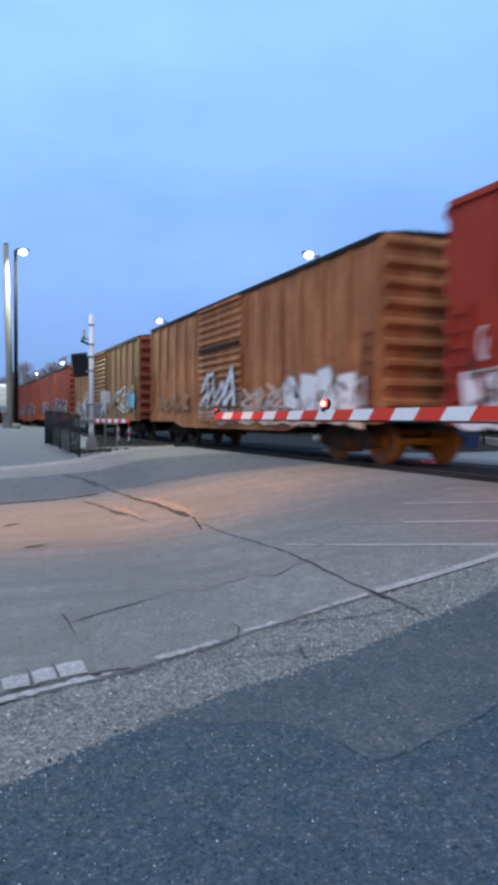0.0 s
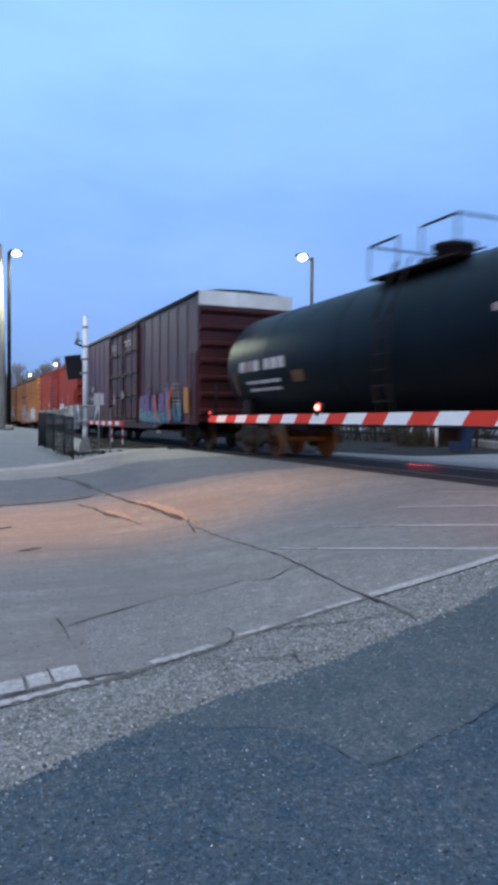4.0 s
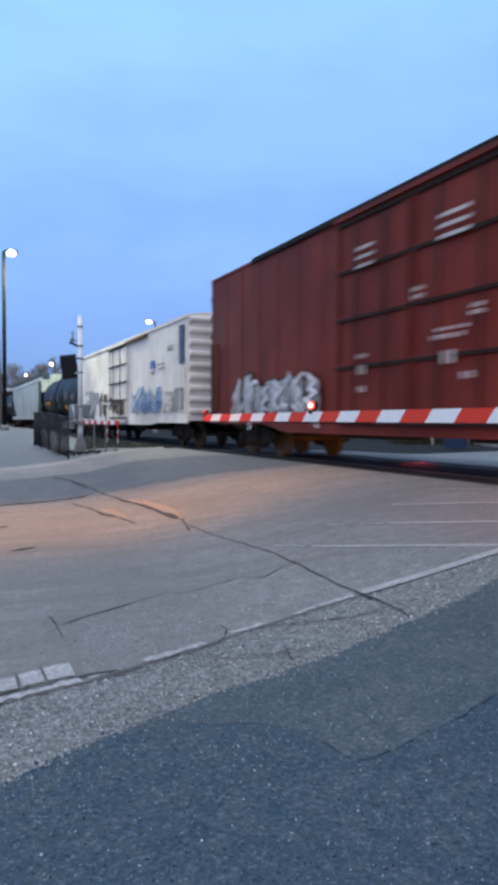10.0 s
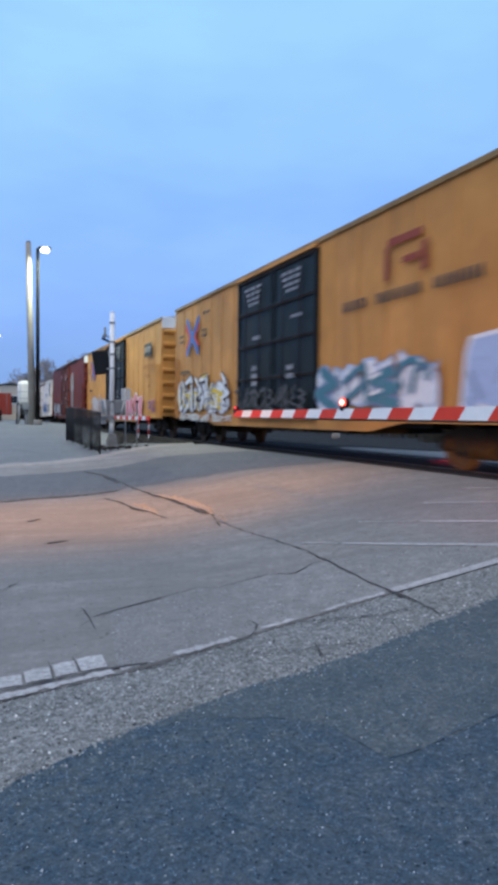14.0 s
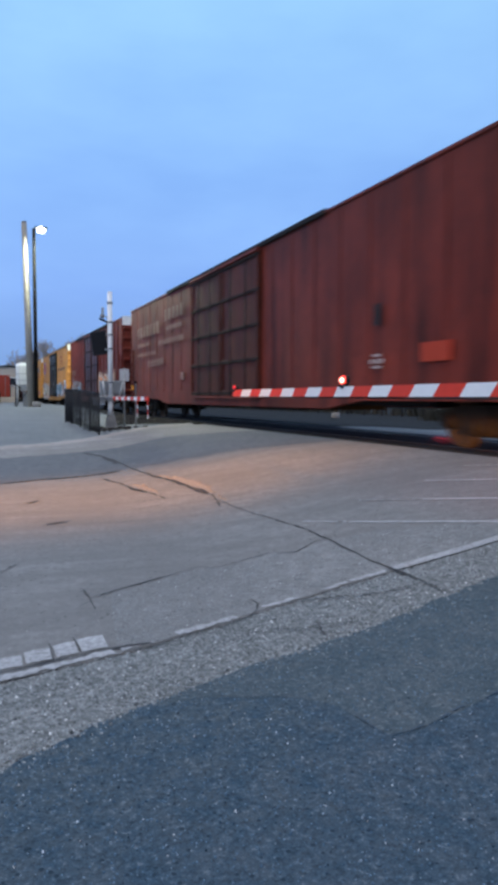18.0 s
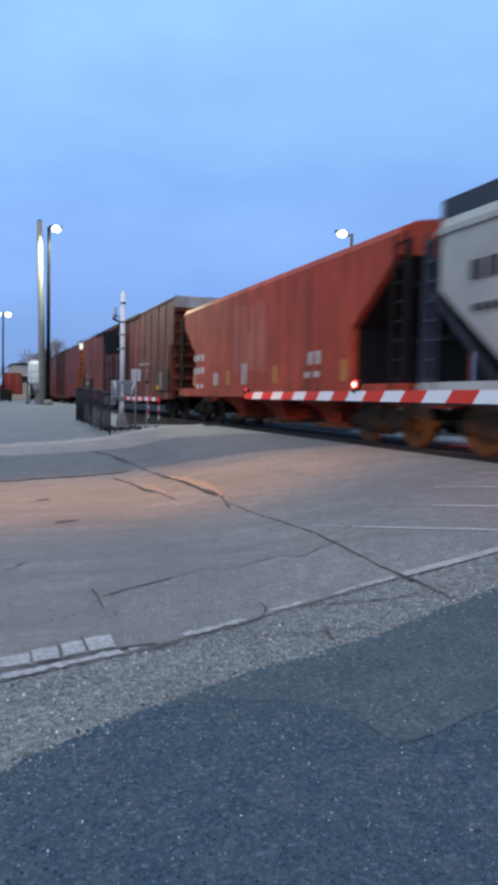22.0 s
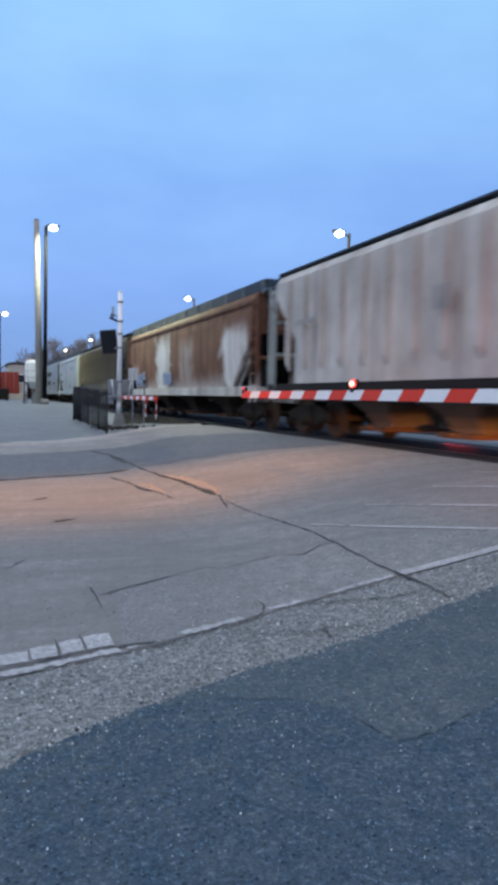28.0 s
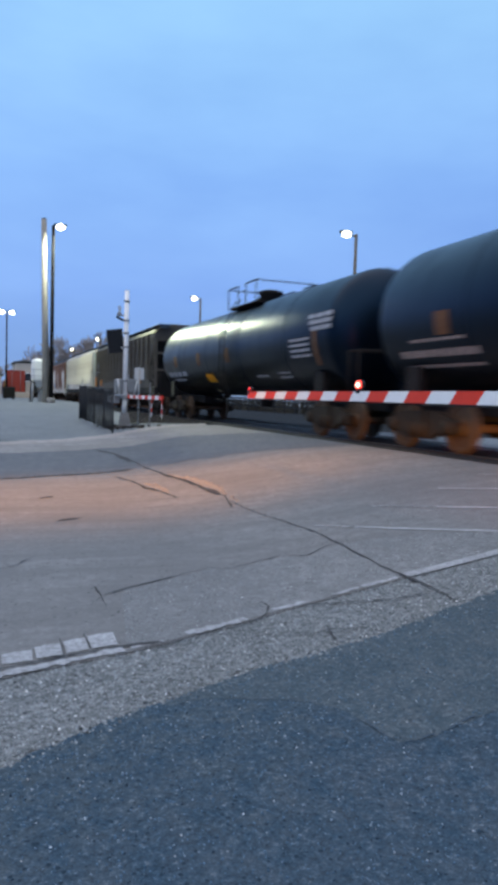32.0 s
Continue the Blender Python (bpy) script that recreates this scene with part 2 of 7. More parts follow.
def asphalt(name, colour, pale, scale=1.0, stone=0.35, rough=0.85, bump=0.5, chips=0.9, pits=0.93, patchy=0.0, streak=0.0, border=None):
    """Asphalt or concrete: broad stains, mottling, stones, single pale chips and dark pits."""
    m, n, l, b = shader(name, rough)
    co = n.new("ShaderNodeTexCoord").outputs["Object"]
    broad = ramp_node(n, l, noise_node(n, l, co, 0.45, 7.0, 0.62), 0.3, 0.72)
    g = sum(colour) / 3
    c = mix_node(n, l, broad, shade(colour, 0.70), tuple(1.24 * (0.35 * v + 0.65 * g) for v in colour))
    if patchy:
        worn = ramp_node(n, l, noise_node(n, l, co, 0.9, 5.0, 0.55, (1.0, 1.6, 1.0)), 0.40, 0.66)
        c = mix_node(n, l, worn, c, mix_node(n, l, patchy, c, tuple(1.5 * (0.25 * v + 0.75 * g) for v in colour)))
    if border:
        # blends to a second colour towards one edge, with a noisy boundary
        dot = n.new("ShaderNodeVectorMath")
        dot.operation = "DOT_PRODUCT"
        l.new(co, dot.inputs[0])
        dot.inputs[1].default_value = (border[0], border[1], 0.0)
        warp = n.new("ShaderNodeMath")
        warp.operation = "MULTIPLY_ADD"
        l.new(noise_node(n, l, co, 1.4, 6.0, 0.65), warp.inputs[0])
        warp.inputs[1].default_value = 1.3
        l.new(dot.outputs["Value"], warp.inputs[2])
        c = mix_node(n, l, range_node(n, l, warp.outputs[0], border[2] + 0.65, border[3] + 0.65), c, border[4])
    if streak:
        drag = ramp_node(n, l, noise_node(n, l, co, 1.0, 6.0, 0.68, (0.35, 2.6, 1.0)), 0.44, 0.66)
        c = mix_node(n, l, drag, c, mix_node(n, l, streak, c, shade(colour, 0.35)))
    mid = ramp_node(n, l, noise_node(n, l, co, 7.0, 6.0, 0.75), 0.36, 0.68)
    c = mix_node(n, l, mid, shade(colour, 0.72), c)
    small = noise_node(n, l, co, 34.0 * scale, 4.0, 0.85)
    c = mix_node(n, l, ramp_node(n, l, small, 0.36, 0.60), mix_node(n, l, stone, c, (0.0, 0.0, 0.0)), c)
    c = mix_node(n, l, ramp_node(n, l, small, 0.56, 0.72), c, mix_node(n, l, 0.28, c, pale))
    fine = noise_node(n, l, co, 120.0 * scale, 3.0, 0.8)
    c = mix_node(n, l, ramp_node(n, l, fine, 0.42, 0.6), mix_node(n, l, stone * 0.7, c, (0.0, 0.0, 0.0)), c)
    vor = n.new("ShaderNodeTexVoronoi")
    vor.inputs["Scale"].default_value = 42.0 * scale
    l.new(co, vor.inputs["Vector"])
    chip = ramp_node(n, l, vor.outputs["Distance"], 0.12, 0.24, (1, 1, 1), (0, 0, 0))
    rnd = n.new("ShaderNodeSeparateXYZ")
    l.new(vor.outputs["Color"], rnd.inputs[0])
    few = ramp_node(n, l, rnd.outputs[0], chips, chips + 0.05)
    k = n.new("ShaderNodeMath")
    k.operation = "MULTIPLY"
    l.new(chip, k.inputs[0])
    l.new(few, k.inputs[1])
    c = mix_node(n, l, k.outputs[0], c, pale)
    pits = ramp_node(n, l, rnd.outputs[1], pits, pits + 0.02)
    k2 = n.new("ShaderNodeMath")
    k2.operation = "MULTIPLY"
    l.new(ramp_node(n, l, vor.outputs["Distance"], 0.25, 0.42, (1, 1, 1), (0, 0, 0)), k2.inputs[0])
    l.new(pits, k2.inputs[1])
    c = mix_node(n, l, k2.outputs[0], c, shade(colour, 0.25))
    l.new(c, b.inputs["Base Color"])
    bump_node(n, l, b, small, bump, 0.008)
    return m


def loose_stone(name, stops):
    """Stones of mixed colour, one shade to each stone."""
    m, n, l, b = shader(name, 0.9)
    geo = n.new("ShaderNodeNewGeometry")
    r = n.new("ShaderNodeValToRGB")
    r.color_ramp.elements[0].position, r.color_ramp.elements[0].color = stops[0][0], (*stops[0][1], 1)
    r.color_ramp.elements[1].position, r.color_ramp.elements[1].color = stops[-1][0], (*stops[-1][1], 1)
    for p, c in stops[1:-1]:
        r.color_ramp.elements.new(p).color = (*c, 1)
    l.new(geo.outputs["Random Per Island"], r.inputs[0])
    l.new(r.outputs[0], b.inputs["Base Color"])
    return m


def road_paint(name, colour, under):
    """Old road paint that has worn through to the asphalt in spots."""
    m, n, l, b = shader(name, 0.8)
    co = n.new("ShaderNodeTexCoord").outputs["Object"]
    worn = ramp_node(n, l, noise_node(n, l, co, 24.0, 8.0, 0.85, (1.0, 1.5, 1.0)), 0.44, 0.60)
    broad = ramp_node(n, l, noise_node(n, l, co, 2.5, 4.0, 0.6), 0.35, 0.7)
    paint = mix_node(n, l, broad, colour, shade(colour, 0.72))
    l.new(mix_node(n, l, worn, paint, under), b.inputs["Base Color"])
    return m


MAT = {
    "road": asphalt("worn_asphalt", (0.240, 0.238, 0.237), (0.42, 0.42, 0.42), 0.8, 0.16, chips=0.97, bump=0.3, patchy=0.35, streak=0.55),
    "fresh": asphalt("dark_asphalt", (0.062, 0.122, 0.182), (0.50, 0.52, 0.54), 1.0, 0.48, chips=0.965, pits=0.90, patchy=0.3, border=(-0.344, 0.939, 1.5, 2.75, (0.112, 0.142, 0.160))),
    "shoulder": asphalt("coarse_asphalt", (0.315, 0.338, 0.344), (0.66, 0.66, 0.66), 0.7, 0.62, 0.9, 0.9, 0.89, 0.82, 0.35),
    "wedge": asphalt("older_dark_asphalt", (0.094, 0.140, 0.172), (0.46, 0.48, 0.50), 1.0, 0.38, chips=0.975, patchy=0.55),
    "newer": asphalt("newer_road_asphalt", (0.150, 0.160, 0.180), (0.36, 0.36, 0.38), 0.8, 0.16, chips=0.97, bump=0.3, patchy=0.3),
    "verge": asphalt("concrete_verge", (0.205, 0.232, 0.254), (0.4, 0.4, 0.4), 0.7, 0.2, patchy=0.3),
    "grit": asphalt("gritty_road_asphalt", (0.262, 0.266, 0.270), (0.50, 0.50, 0.50), 0.9, 0.26, chips=0.95, pits=0.92, bump=0.6, patchy=0.3),
    "gutter": asphalt("pale_gutter_concrete", (0.315, 0.296, 0.288), (0.42, 0.42, 0.42), 0.7, 0.2, chips=0.97, bump=0.3, patchy=0.4, streak=0.5),
    "stones": loose_stone("mixed_grey_stones", ((0.0, (0.05, 0.055, 0.06)), (0.16, (0.15, 0.155, 0.16)), (0.42, (0.255, 0.278, 0.285)), (0.96, (0.325, 0.342, 0.348)), (1.0, (0.72, 0.72, 0.72)))),
    "dark_stones": loose_stone("blue_grey_stones", ((0.0, (0.012, 0.022, 0.035)), (0.30, (0.06, 0.108, 0.16)), (0.85, (0.115, 0.182, 0.25)), (0.985, (0.24, 0.30, 0.36)), (1.0, (0.70, 0.74, 0.78)))),
    "cinder_stones": loose_stone("dark_ballast_stones", ((0.0, (0.02, 0.018, 0.017)), (0.7, (0.026, 0.023, 0.021)), (1.0, (0.075, 0.068, 0.06)))),
    "kerb": plain("kerb_concrete", (0.30, 0.280, 0.268), 0.85, 0, 0.4, 3),
    "ballast": asphalt("ballast", (0.020, 0.018, 0.017), (0.09, 0.08, 0.075), 0.4, 0.7, 0.95, 1.0),
    "panel": plain("crossing_rubber", (0.017, 0.016, 0.017), 0.95),
    "line": road_paint("road_paint", (0.45, 0.46, 0.48), (0.19, 0.185, 0.185)),
    "hair": plain("hairline_crack", (0.05, 0.075, 0.105), 0.95),
    "crack": plain("crack_filler", (0.05, 0.05, 0.053), 0.9, 0.0, 0.5, 9),
    "rail": plain("rail_steel", (0.07, 0.058, 0.05), 0.45, 0.5),
    "rust": plain("rusty_steel", (0.13, 0.065, 0.035), 0.85, 0.0, 0.5, 12),
    # near-black that paints the shadow lines of door ribs and bars
    "seam": plain("grimy_dark_seam", (0.020, 0.014, 0.012), 0.85, 0.0, 0.5, 6),
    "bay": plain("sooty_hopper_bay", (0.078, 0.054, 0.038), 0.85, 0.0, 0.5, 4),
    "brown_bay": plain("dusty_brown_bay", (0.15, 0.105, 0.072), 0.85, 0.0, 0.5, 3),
    "truck": plain("cast_steel", (0.030, 0.022, 0.015), 0.8, 0.2, 0.5, 8),
    "wheel": plain("wheel_steel", (0.085, 0.055, 0.034), 0.7, 0.1, 0.4, 6),
    "dark": plain("dark_underframe", (0.014, 0.013, 0.013), 0.9),
    "white": worn_paint("white_paint", (0.84, 0.85, 0.83), (0.4, 0.38, 0.35), 0.25, 0.2, 0.55, 1.1),
    "black": plain("black_paint", (0.012, 0.012, 0.014), 0.5),
    "walkway": plain("dirty_walkway_steel", (0.045, 0.06, 0.08), 0.7, 0.3),
    "galv": plain("galvanised_steel", (0.45, 0.46, 0.46), 0.45, 0.6),
    "alu": worn_paint("aluminium_paint", (0.62, 0.62, 0.62), (0.35, 0.33, 0.32), 0.2, 0.3, 0.5, 1.1),
    "pole": worn_paint("weathered_pole_wood", (0.40, 0.37, 0.32), (0.14, 0.11, 0.08), 0.5, 0.3, 0.85, 1.1),
    "darkpole": plain("dark_bronze_pole", (0.008, 0.007, 0.0065), 0.85, 0.0),
    "red": plain("red_sheeting", (0.68, 0.05, 0.025), 0.45, 0, 0.12),
    "sheet": plain("white_sheeting", (0.78, 0.78, 0.78), 0.45, 0, 0.1),
    "lens_on": glow("lit_red_lens", (1.0, 0.05, 0.03), 1.7),
    "lens_tip": glow("lit_tip_lens", (1.0, 0.04, 0.05), 0.7),
    "lens_core": glow("lit_lens_core", (1.0, 0.55, 0.42), 3.0),
    "lump": plain("broken_asphalt", (0.27, 0.225, 0.19), 0.95, 0.0, 0.5, 14),
    "stone": plain("pale_stone_chips", (0.42, 0.42, 0.42), 0.9, 0.0, 0.4, 30),
    # near-black for shaded recesses and sills, and for dark boards and steel
    "near_black": plain("sooty_steel", (0.014, 0.013, 0.013), 0.9, 0.0, 0.5, 5),
    "led": glow("street_lamp_lens", (1.0, 0.95, 0.72), 7.0),
    "mesh": plain("black_fence_mesh", (0.02, 0.02, 0.022), 0.6),
    "base": plain("weathered_concrete", (0.20, 0.195, 0.19), 0.9, 0, 0.3, 6),
    "cabinet": plain("dull_grey_cabinet", (0.20, 0.205, 0.21), 0.6, 0.2),
    "shrub": plain("bare_shrub", (0.045, 0.042, 0.035), 0.95, 0, 0.5, 3),
    "beige": plain("beige_render", (0.52, 0.45, 0.37), 0.85, 0, 0.12, 1),
    "blue": plain("blue_plastic", (0.02, 0.04, 0.10), 0.7),
    "bronze": plain("brown_bronze_pole", (0.11, 0.095, 0.075), 0.5, 0.3),
    "container": plain("red_container_paint", (0.32, 0.05, 0.035), 0.7),
    "pane": plain("dark_window_glass", (0.03, 0.035, 0.045), 0.15),
    "bark": plain("bare_bark", (0.34, 0.30, 0.28), 0.95),
}


# ---- mesh building ----
class Shape:
    """Collects boxes, prisms, tubes and lofts into one mesh."""

    def __init__(self):
        self.v, self.f, self.smooth = [], [], []

    def add(self, verts, faces, smooth=False):
        o = len(self.v)
        self.v += [tuple(p) for p in verts]
        self.f += [tuple(i + o for i in f) for f in faces]
        self.smooth += [smooth] * len(faces)
        return self

    def box(self, x0, x1, y0, y1, z0, z1, chamfer=0.0):
        if chamfer <= 0:
            v = [(x, y, z) for x in (x0, x1) for y in (y0, y1) for z in (z0, z1)]
            return self.add(v, [(0, 1, 3, 2), (4, 6, 7, 5), (0, 4, 5, 1), (2, 3, 7, 6), (0, 2, 6, 4), (1, 5, 7, 3)])
        c = chamfer
        return self.loft([[(x, y, z) for x, y in ((x0 + i, y0), (x1 - i, y0), (x1, y0 + i), (x1, y1 - i), (x1 - i, y1), (x0 + i, y1), (x0, y1 - i), (x0, y0 + i))]
                          for z, i in ((z0, c), (z1 - c, c))] + [[(x, y, z1) for x, y in ((x0 + c, y0 + c), (x1 - c, y0 + c), (x1 - c, y0 + c), (x1 - c, y1 - c),
                                                                                   (x1 - c, y1 - c), (x0 + c, y1 - c), (x0 + c, y1 - c), (x0 + c, y0 + c))]])

    def loft(self, rings, smooth=False, caps=True):
        k = len(rings[0])
        v = [p for r in rings for p in r]
        f = [(a * k + i, a * k + (i + 1) % k, (a + 1) * k + (i + 1) % k, (a + 1) * k + i) for a in range(len(rings) - 1) for i in range(k)]
        if caps:
            f += [tuple(range(k))[::-1], tuple((len(rings) - 1) * k + i for i in range(k))]
        return self.add(v, f, smooth)

    def tube(self, a, b, r0, r1=None, k=10, smooth=True):
        a, b = Vector(a), Vector(b)
        r1 = r0 if r1 is None else r1
        q = (b - a).to_track_quat("Z", "Y")
        ring = lambda c, r: [c + q @ Vector((r * math.cos(2 * math.pi * i / k), r * math.sin(2 * math.pi * i / k), 0)) for i in range(k)]
        return self.loft([ring(a, r0), ring(b, r1)], smooth)

    def wire(self, points, r, k=6):
        for a, b in zip(points, points[1:]):
            self.tube(a, b, r, r, k)
        return self

    def lathe(self, prof, axis="y", centre=(0, 0, 0), k=24, smooth=True):
        rings = []
        for h, r in prof:
            ring = []
            for i in range(k):
                a = 2 * math.pi * i / k
                c, s = r * math.cos(a), r * math.sin(a)
                p = {"y": (s, h, c), "x": (h, c, s), "z": (c, s, h)}[axis]
                ring.append(tuple(p[j] + centre[j] for j in range(3)))
            rings.append(ring)
        return self.loft(rings, smooth)

    def squash(self, z, f):
        self.v = [(a, b, z + (c - z) * f) for a, b, c in self.v]
        return self

    def prism_x(self, pts, x0, x1):
        """A profile in y, z pushed through x."""
        return self.loft([[(x0, y, z) for y, z in pts], [(x1, y, z) for y, z in pts]])

    def prism_y(self, pts, y0, y1):
        return self.loft([[(x, y0, z) for x, z in pts], [(x, y1, z) for x, z in pts]])

    def mesh(self, name, mat):
        me = bpy.data.meshes.new(name)
        me.from_pydata(self.v, [], self.f)
        bm = bmesh.new()
        bm.from_mesh(me)
        bmesh.ops.recalc_face_normals(bm, faces=bm.faces)
        bm.to_mesh(me)
        bm.free()
        me.polygons.foreach_set("use_smooth", self.smooth)
        me.materials.append(mat)
        return me


def part(name, shape, mat, parent=None, label="", m=None):
    """Links a shape, or a mesh that is shared, as one object under its thing."""
    me = shape if isinstance(shape, bpy.types.Mesh) else shape.mesh(name, mat)
    ob = new(name, me)
    if parent is not None:
        ob.parent = parent
    if m is not None:
        ob.matrix_basis = m
    if label:
        tagged(ob, label)
    return ob


def thing(name, label, category, m=None, group="", kind=""):
    ob = new(name)
    ob.empty_display_size = 0.3
    if m is not None:
        ob.matrix_basis = m
    return tagged(ob, label, category, group, kind)


# ---- ground ----
def ease(t):
    t = min(1.0, max(0.0, t))
    return t * t * (3 - 2 * t)


TRACK_X, RAIL_Z = 8.75, 0.60


def ground_z(x, y):
    """The road climbs to the track; the lot beyond the road lies at track height."""
    a = 0.58 * ease((x - 1.5) / 6.0) if x < 9 else 0.58 - 0.25 * ease((x - 10.3) / 6)
    b = 0.58 + 0.3 * ease((y - 26) / 20)
    if x > 6.5:
        b = b + (0.58 - b) * ease(x - 6.5) if x < 7.5 else 0.58 if x < 10.3 else a
    return a + (b - a) * ease((y - 13) / 13)


def edge_y(points, x):
    for (x0, y0), (x1, y1) in zip(points, points[1:]):
        if x <= x1:
            return y0 + (y1 - y0) * (x - x0) / (x1 - x0)
    return points[-1][1]


KERB = [(-9.0, 12.6), (0.4, 18.0), (2.3, 18.7), (3.3, 19.2), (4.2, 20.3), (5.3, 21.4), (6.9, 22.6)]
SEAM = [(-9.0, -6.5), (0.19, 2.95), (0.67, 3.24), (1.53, 3.61), (3.03, 4.03), (3.87, 4.30), (7.0, 5.3)]
LINE = [(-4.0, 2.2), (0.08, 3.83), (0.37, 3.92), (0.78, 4.04), (1.0, 4.11), (1.17, 4.21), (1.64, 4.40), (1.87, 4.52), (2.43, 4.69), (3.1, 4.835), (4.45, 4.96), (6.4, 5.08)]


def bed_z(x, y):
    """The ground sheet: it dips under the rails and outside the crossing."""
    z = ground_z(x, y)
    d = abs(x - TRACK_X)
    if -10 < x < 7.4 and -15 < y < edge_y(KERB, x) - 0.3:
        z -= 0.03
    if d < 1.9:
        z -= 0.20 * ease((1.9 - d) / 0.5)
    return z


def steps(marks):
    out = []
    for a, b, s in marks:
        k = max(1, round((b - a) / s))
        out += [a + (b - a) * i / k for i in range(k)]
    return out + [marks[-1][1]]


def sheet(xs, ys, height, lift=0.0):
    s = Shape()
    v = [(x, y, height(x, y) + lift) for y in ys for x in xs]
    k = len(xs)
    s.add(v, [(j * k + i, j * k + i + 1, (j + 1) * k + i + 1, (j + 1) * k + i) for j in range(len(ys) - 1) for i in range(k - 1)], True)
    return s


tagged(part("ground", sheet(steps([(-2500, -60, 300), (-60, -4, 8), (-4, 18, 0.25), (18, 60, 6), (60, 2500, 300)]),
                            steps([(-400, -20, 60), (-20, -2, 3), (-2, 30, 0.4), (30, 60, 2), (60, 200, 20), (200, 3000, 400)]), bed_z), MAT["verge"]),
       "grey concrete and gravel ground around the level crossing", "ground", kind="structure")


def strip(points, width, lift=0.006, jitter=0.0, seg=0.15, taper=False):
    """A band draped over the ground along a line."""
    path = []
    for (x0, y0), (x1, y1) in zip(points, points[1:]):
        k = max(1, int(math.hypot(x1 - x0, y1 - y0) / seg))
        path += [(x0 + (x1 - x0) * i / k, y0 + (y1 - y0) * i / k) for i in range(k)]
    path.append(points[-1])
    s = Shape()
    v = []
    for i, (x, y) in enumerate(path):
        a, b = path[max(0, i - 1)], path[min(len(path) - 1, i + 1)]
        dx, dy = b[0] - a[0], b[1] - a[1]
        d = math.hypot(dx, dy) or 1
        j = jitter * (random.random() - 0.5) * 2
        w = width / 2 * (1 + (0.8 * (random.random() - 0.5) if jitter else 0))
        if taper:
            w *= 0.35 + 0.65 * math.sin(math.pi * (i + 0.5) / len(path))
        nx, ny = -dy / d, dx / d
        for sgn in (-1, 1):
            px, py = x + nx * (j + sgn * w), y + ny * (j + sgn * w)
            v.append((px, py, ground_z(px, py) + lift))
    s.add(v, [(2 * i, 2 * i + 1, 2 * i + 3, 2 * i + 2) for i in range(len(path) - 1)])
    return s


def band(xs, low, high, n, lift, height=ground_z):
    """A sheet between two edges that are given as y over x."""
    s = Shape()
    v = []
    for x in xs:
        a, b = low(x), high(x)
        v += [(x, a + (b - a) * i / n, height(x, a + (b - a) * i / n) + lift) for i in range(n + 1)]
    k = n + 1
    s.add(v, [(i * k + j, i * k + j + 1, (i + 1) * k + j + 1, (i + 1) * k + j) for i in range(len(xs) - 1) for j in range(n)], True)
    return s


def rag(x, a=0.03):
    return a * noise.noise((x * 3.1, 1.7, 0)) + 0.5 * a * noise.noise((x * 11.0, 4.2, 0)) + 0.35 * a * noise.noise((x * 37.0, 8.8, 0))


near_xs = steps([(-9, -1.5, 0.15), (-1.5, 4.2, 0.03), (4.2, 7.0, 0.12)])
tagged(part("road", band(steps([(-9, 7.35, 0.2)]), lambda x: edge_y(LINE, x) - 0.05, lambda x: edge_y(KERB, x), 60, 0.0), MAT["road"]),
       "worn grey asphalt road that climbs to the crossing", "road", kind="structure")
tagged(part("shoulder", band(near_xs, lambda x: edge_y(SEAM, x) - 0.1, lambda x: edge_y(LINE, x) + 0.02 + rag(x), 8, -0.006), MAT["shoulder"]),
       "coarse pale asphalt shoulder with open stones", "road", kind="structure")
tagged(part("parking_lot", band(near_xs, lambda x: -14.0, lambda x: edge_y(SEAM, x) + rag(x, 0.06), 60, 0.004), MAT["fresh"]),
       "dark blue-grey newer asphalt of the lot", "pavement", kind="structure")

# an older wedge of paving between the seam and the long crack
WEDGE = [(0.80, 3.24), (1.04, 3.26), (1.23, 3.19), (1.45, 3.10), (1.60, 2.97), (1.66, 2.60), (1.85, 2.60), (2.12, 2.67), (2.51, 2.78), (3.2, 3.0), (7.0, 4.2)]
tagged(part("paving_wedge", band(steps([(0.80, 4.2, 0.03), (4.2, 7.0, 0.12)]), lambda x: edge_y(WEDGE, x) + rag(x, 0.02), lambda x: max(edge_y(SEAM, x) + rag(x, 0.06) - 0.004, edge_y(WEDGE, x) + 0.02), 8, 0.0055), MAT["wedge"]),
       "older grey-blue wedge of asphalt along the seam", "pavement", kind="structure")

# gritty worn paving between the edge line and the first long crack
GRIT = [(0.80, 4.2), (0.92, 5.0), (0.98, 5.29), (1.09, 5.37), (1.41, 5.58), (1.81, 5.82), (1.95, 5.70), (2.17, 5.82), (2.54, 5.95), (2.74, 5.83), (3.0, 6.03), (3.16, 6.05), (3.7, 6.0), (4.3, 5.6), (5.2, 5.2)]
tagged(part("paving_patch", band(steps([(0.80, 5.0, 0.03)]), lambda x: edge_y(LINE, x) - 0.03, lambda x: edge_y(GRIT, x) + rag(x, 0.02), 8, 0.004), MAT["grit"]),
       "gritty worn patch of asphalt along the edge line", "road", kind="structure")

# a darker, newer strip of road, and the pale gutter between it and the kerb
STRIP = [(-9.0, 8.6), (0.28, 12.62), (1.24, 13.1), (2.7, 13.6), (3.82, 13.9), (4.63, 13.8), (5.94, 13.3), (7.3, 13.1)]
GUTTER = [(-9.0, 12.0), (0.36, 16.5), (1.61, 17.0), (3.36, 17.2), (4.9, 18.3), (6.0, 18.1), (7.3, 17.6)]
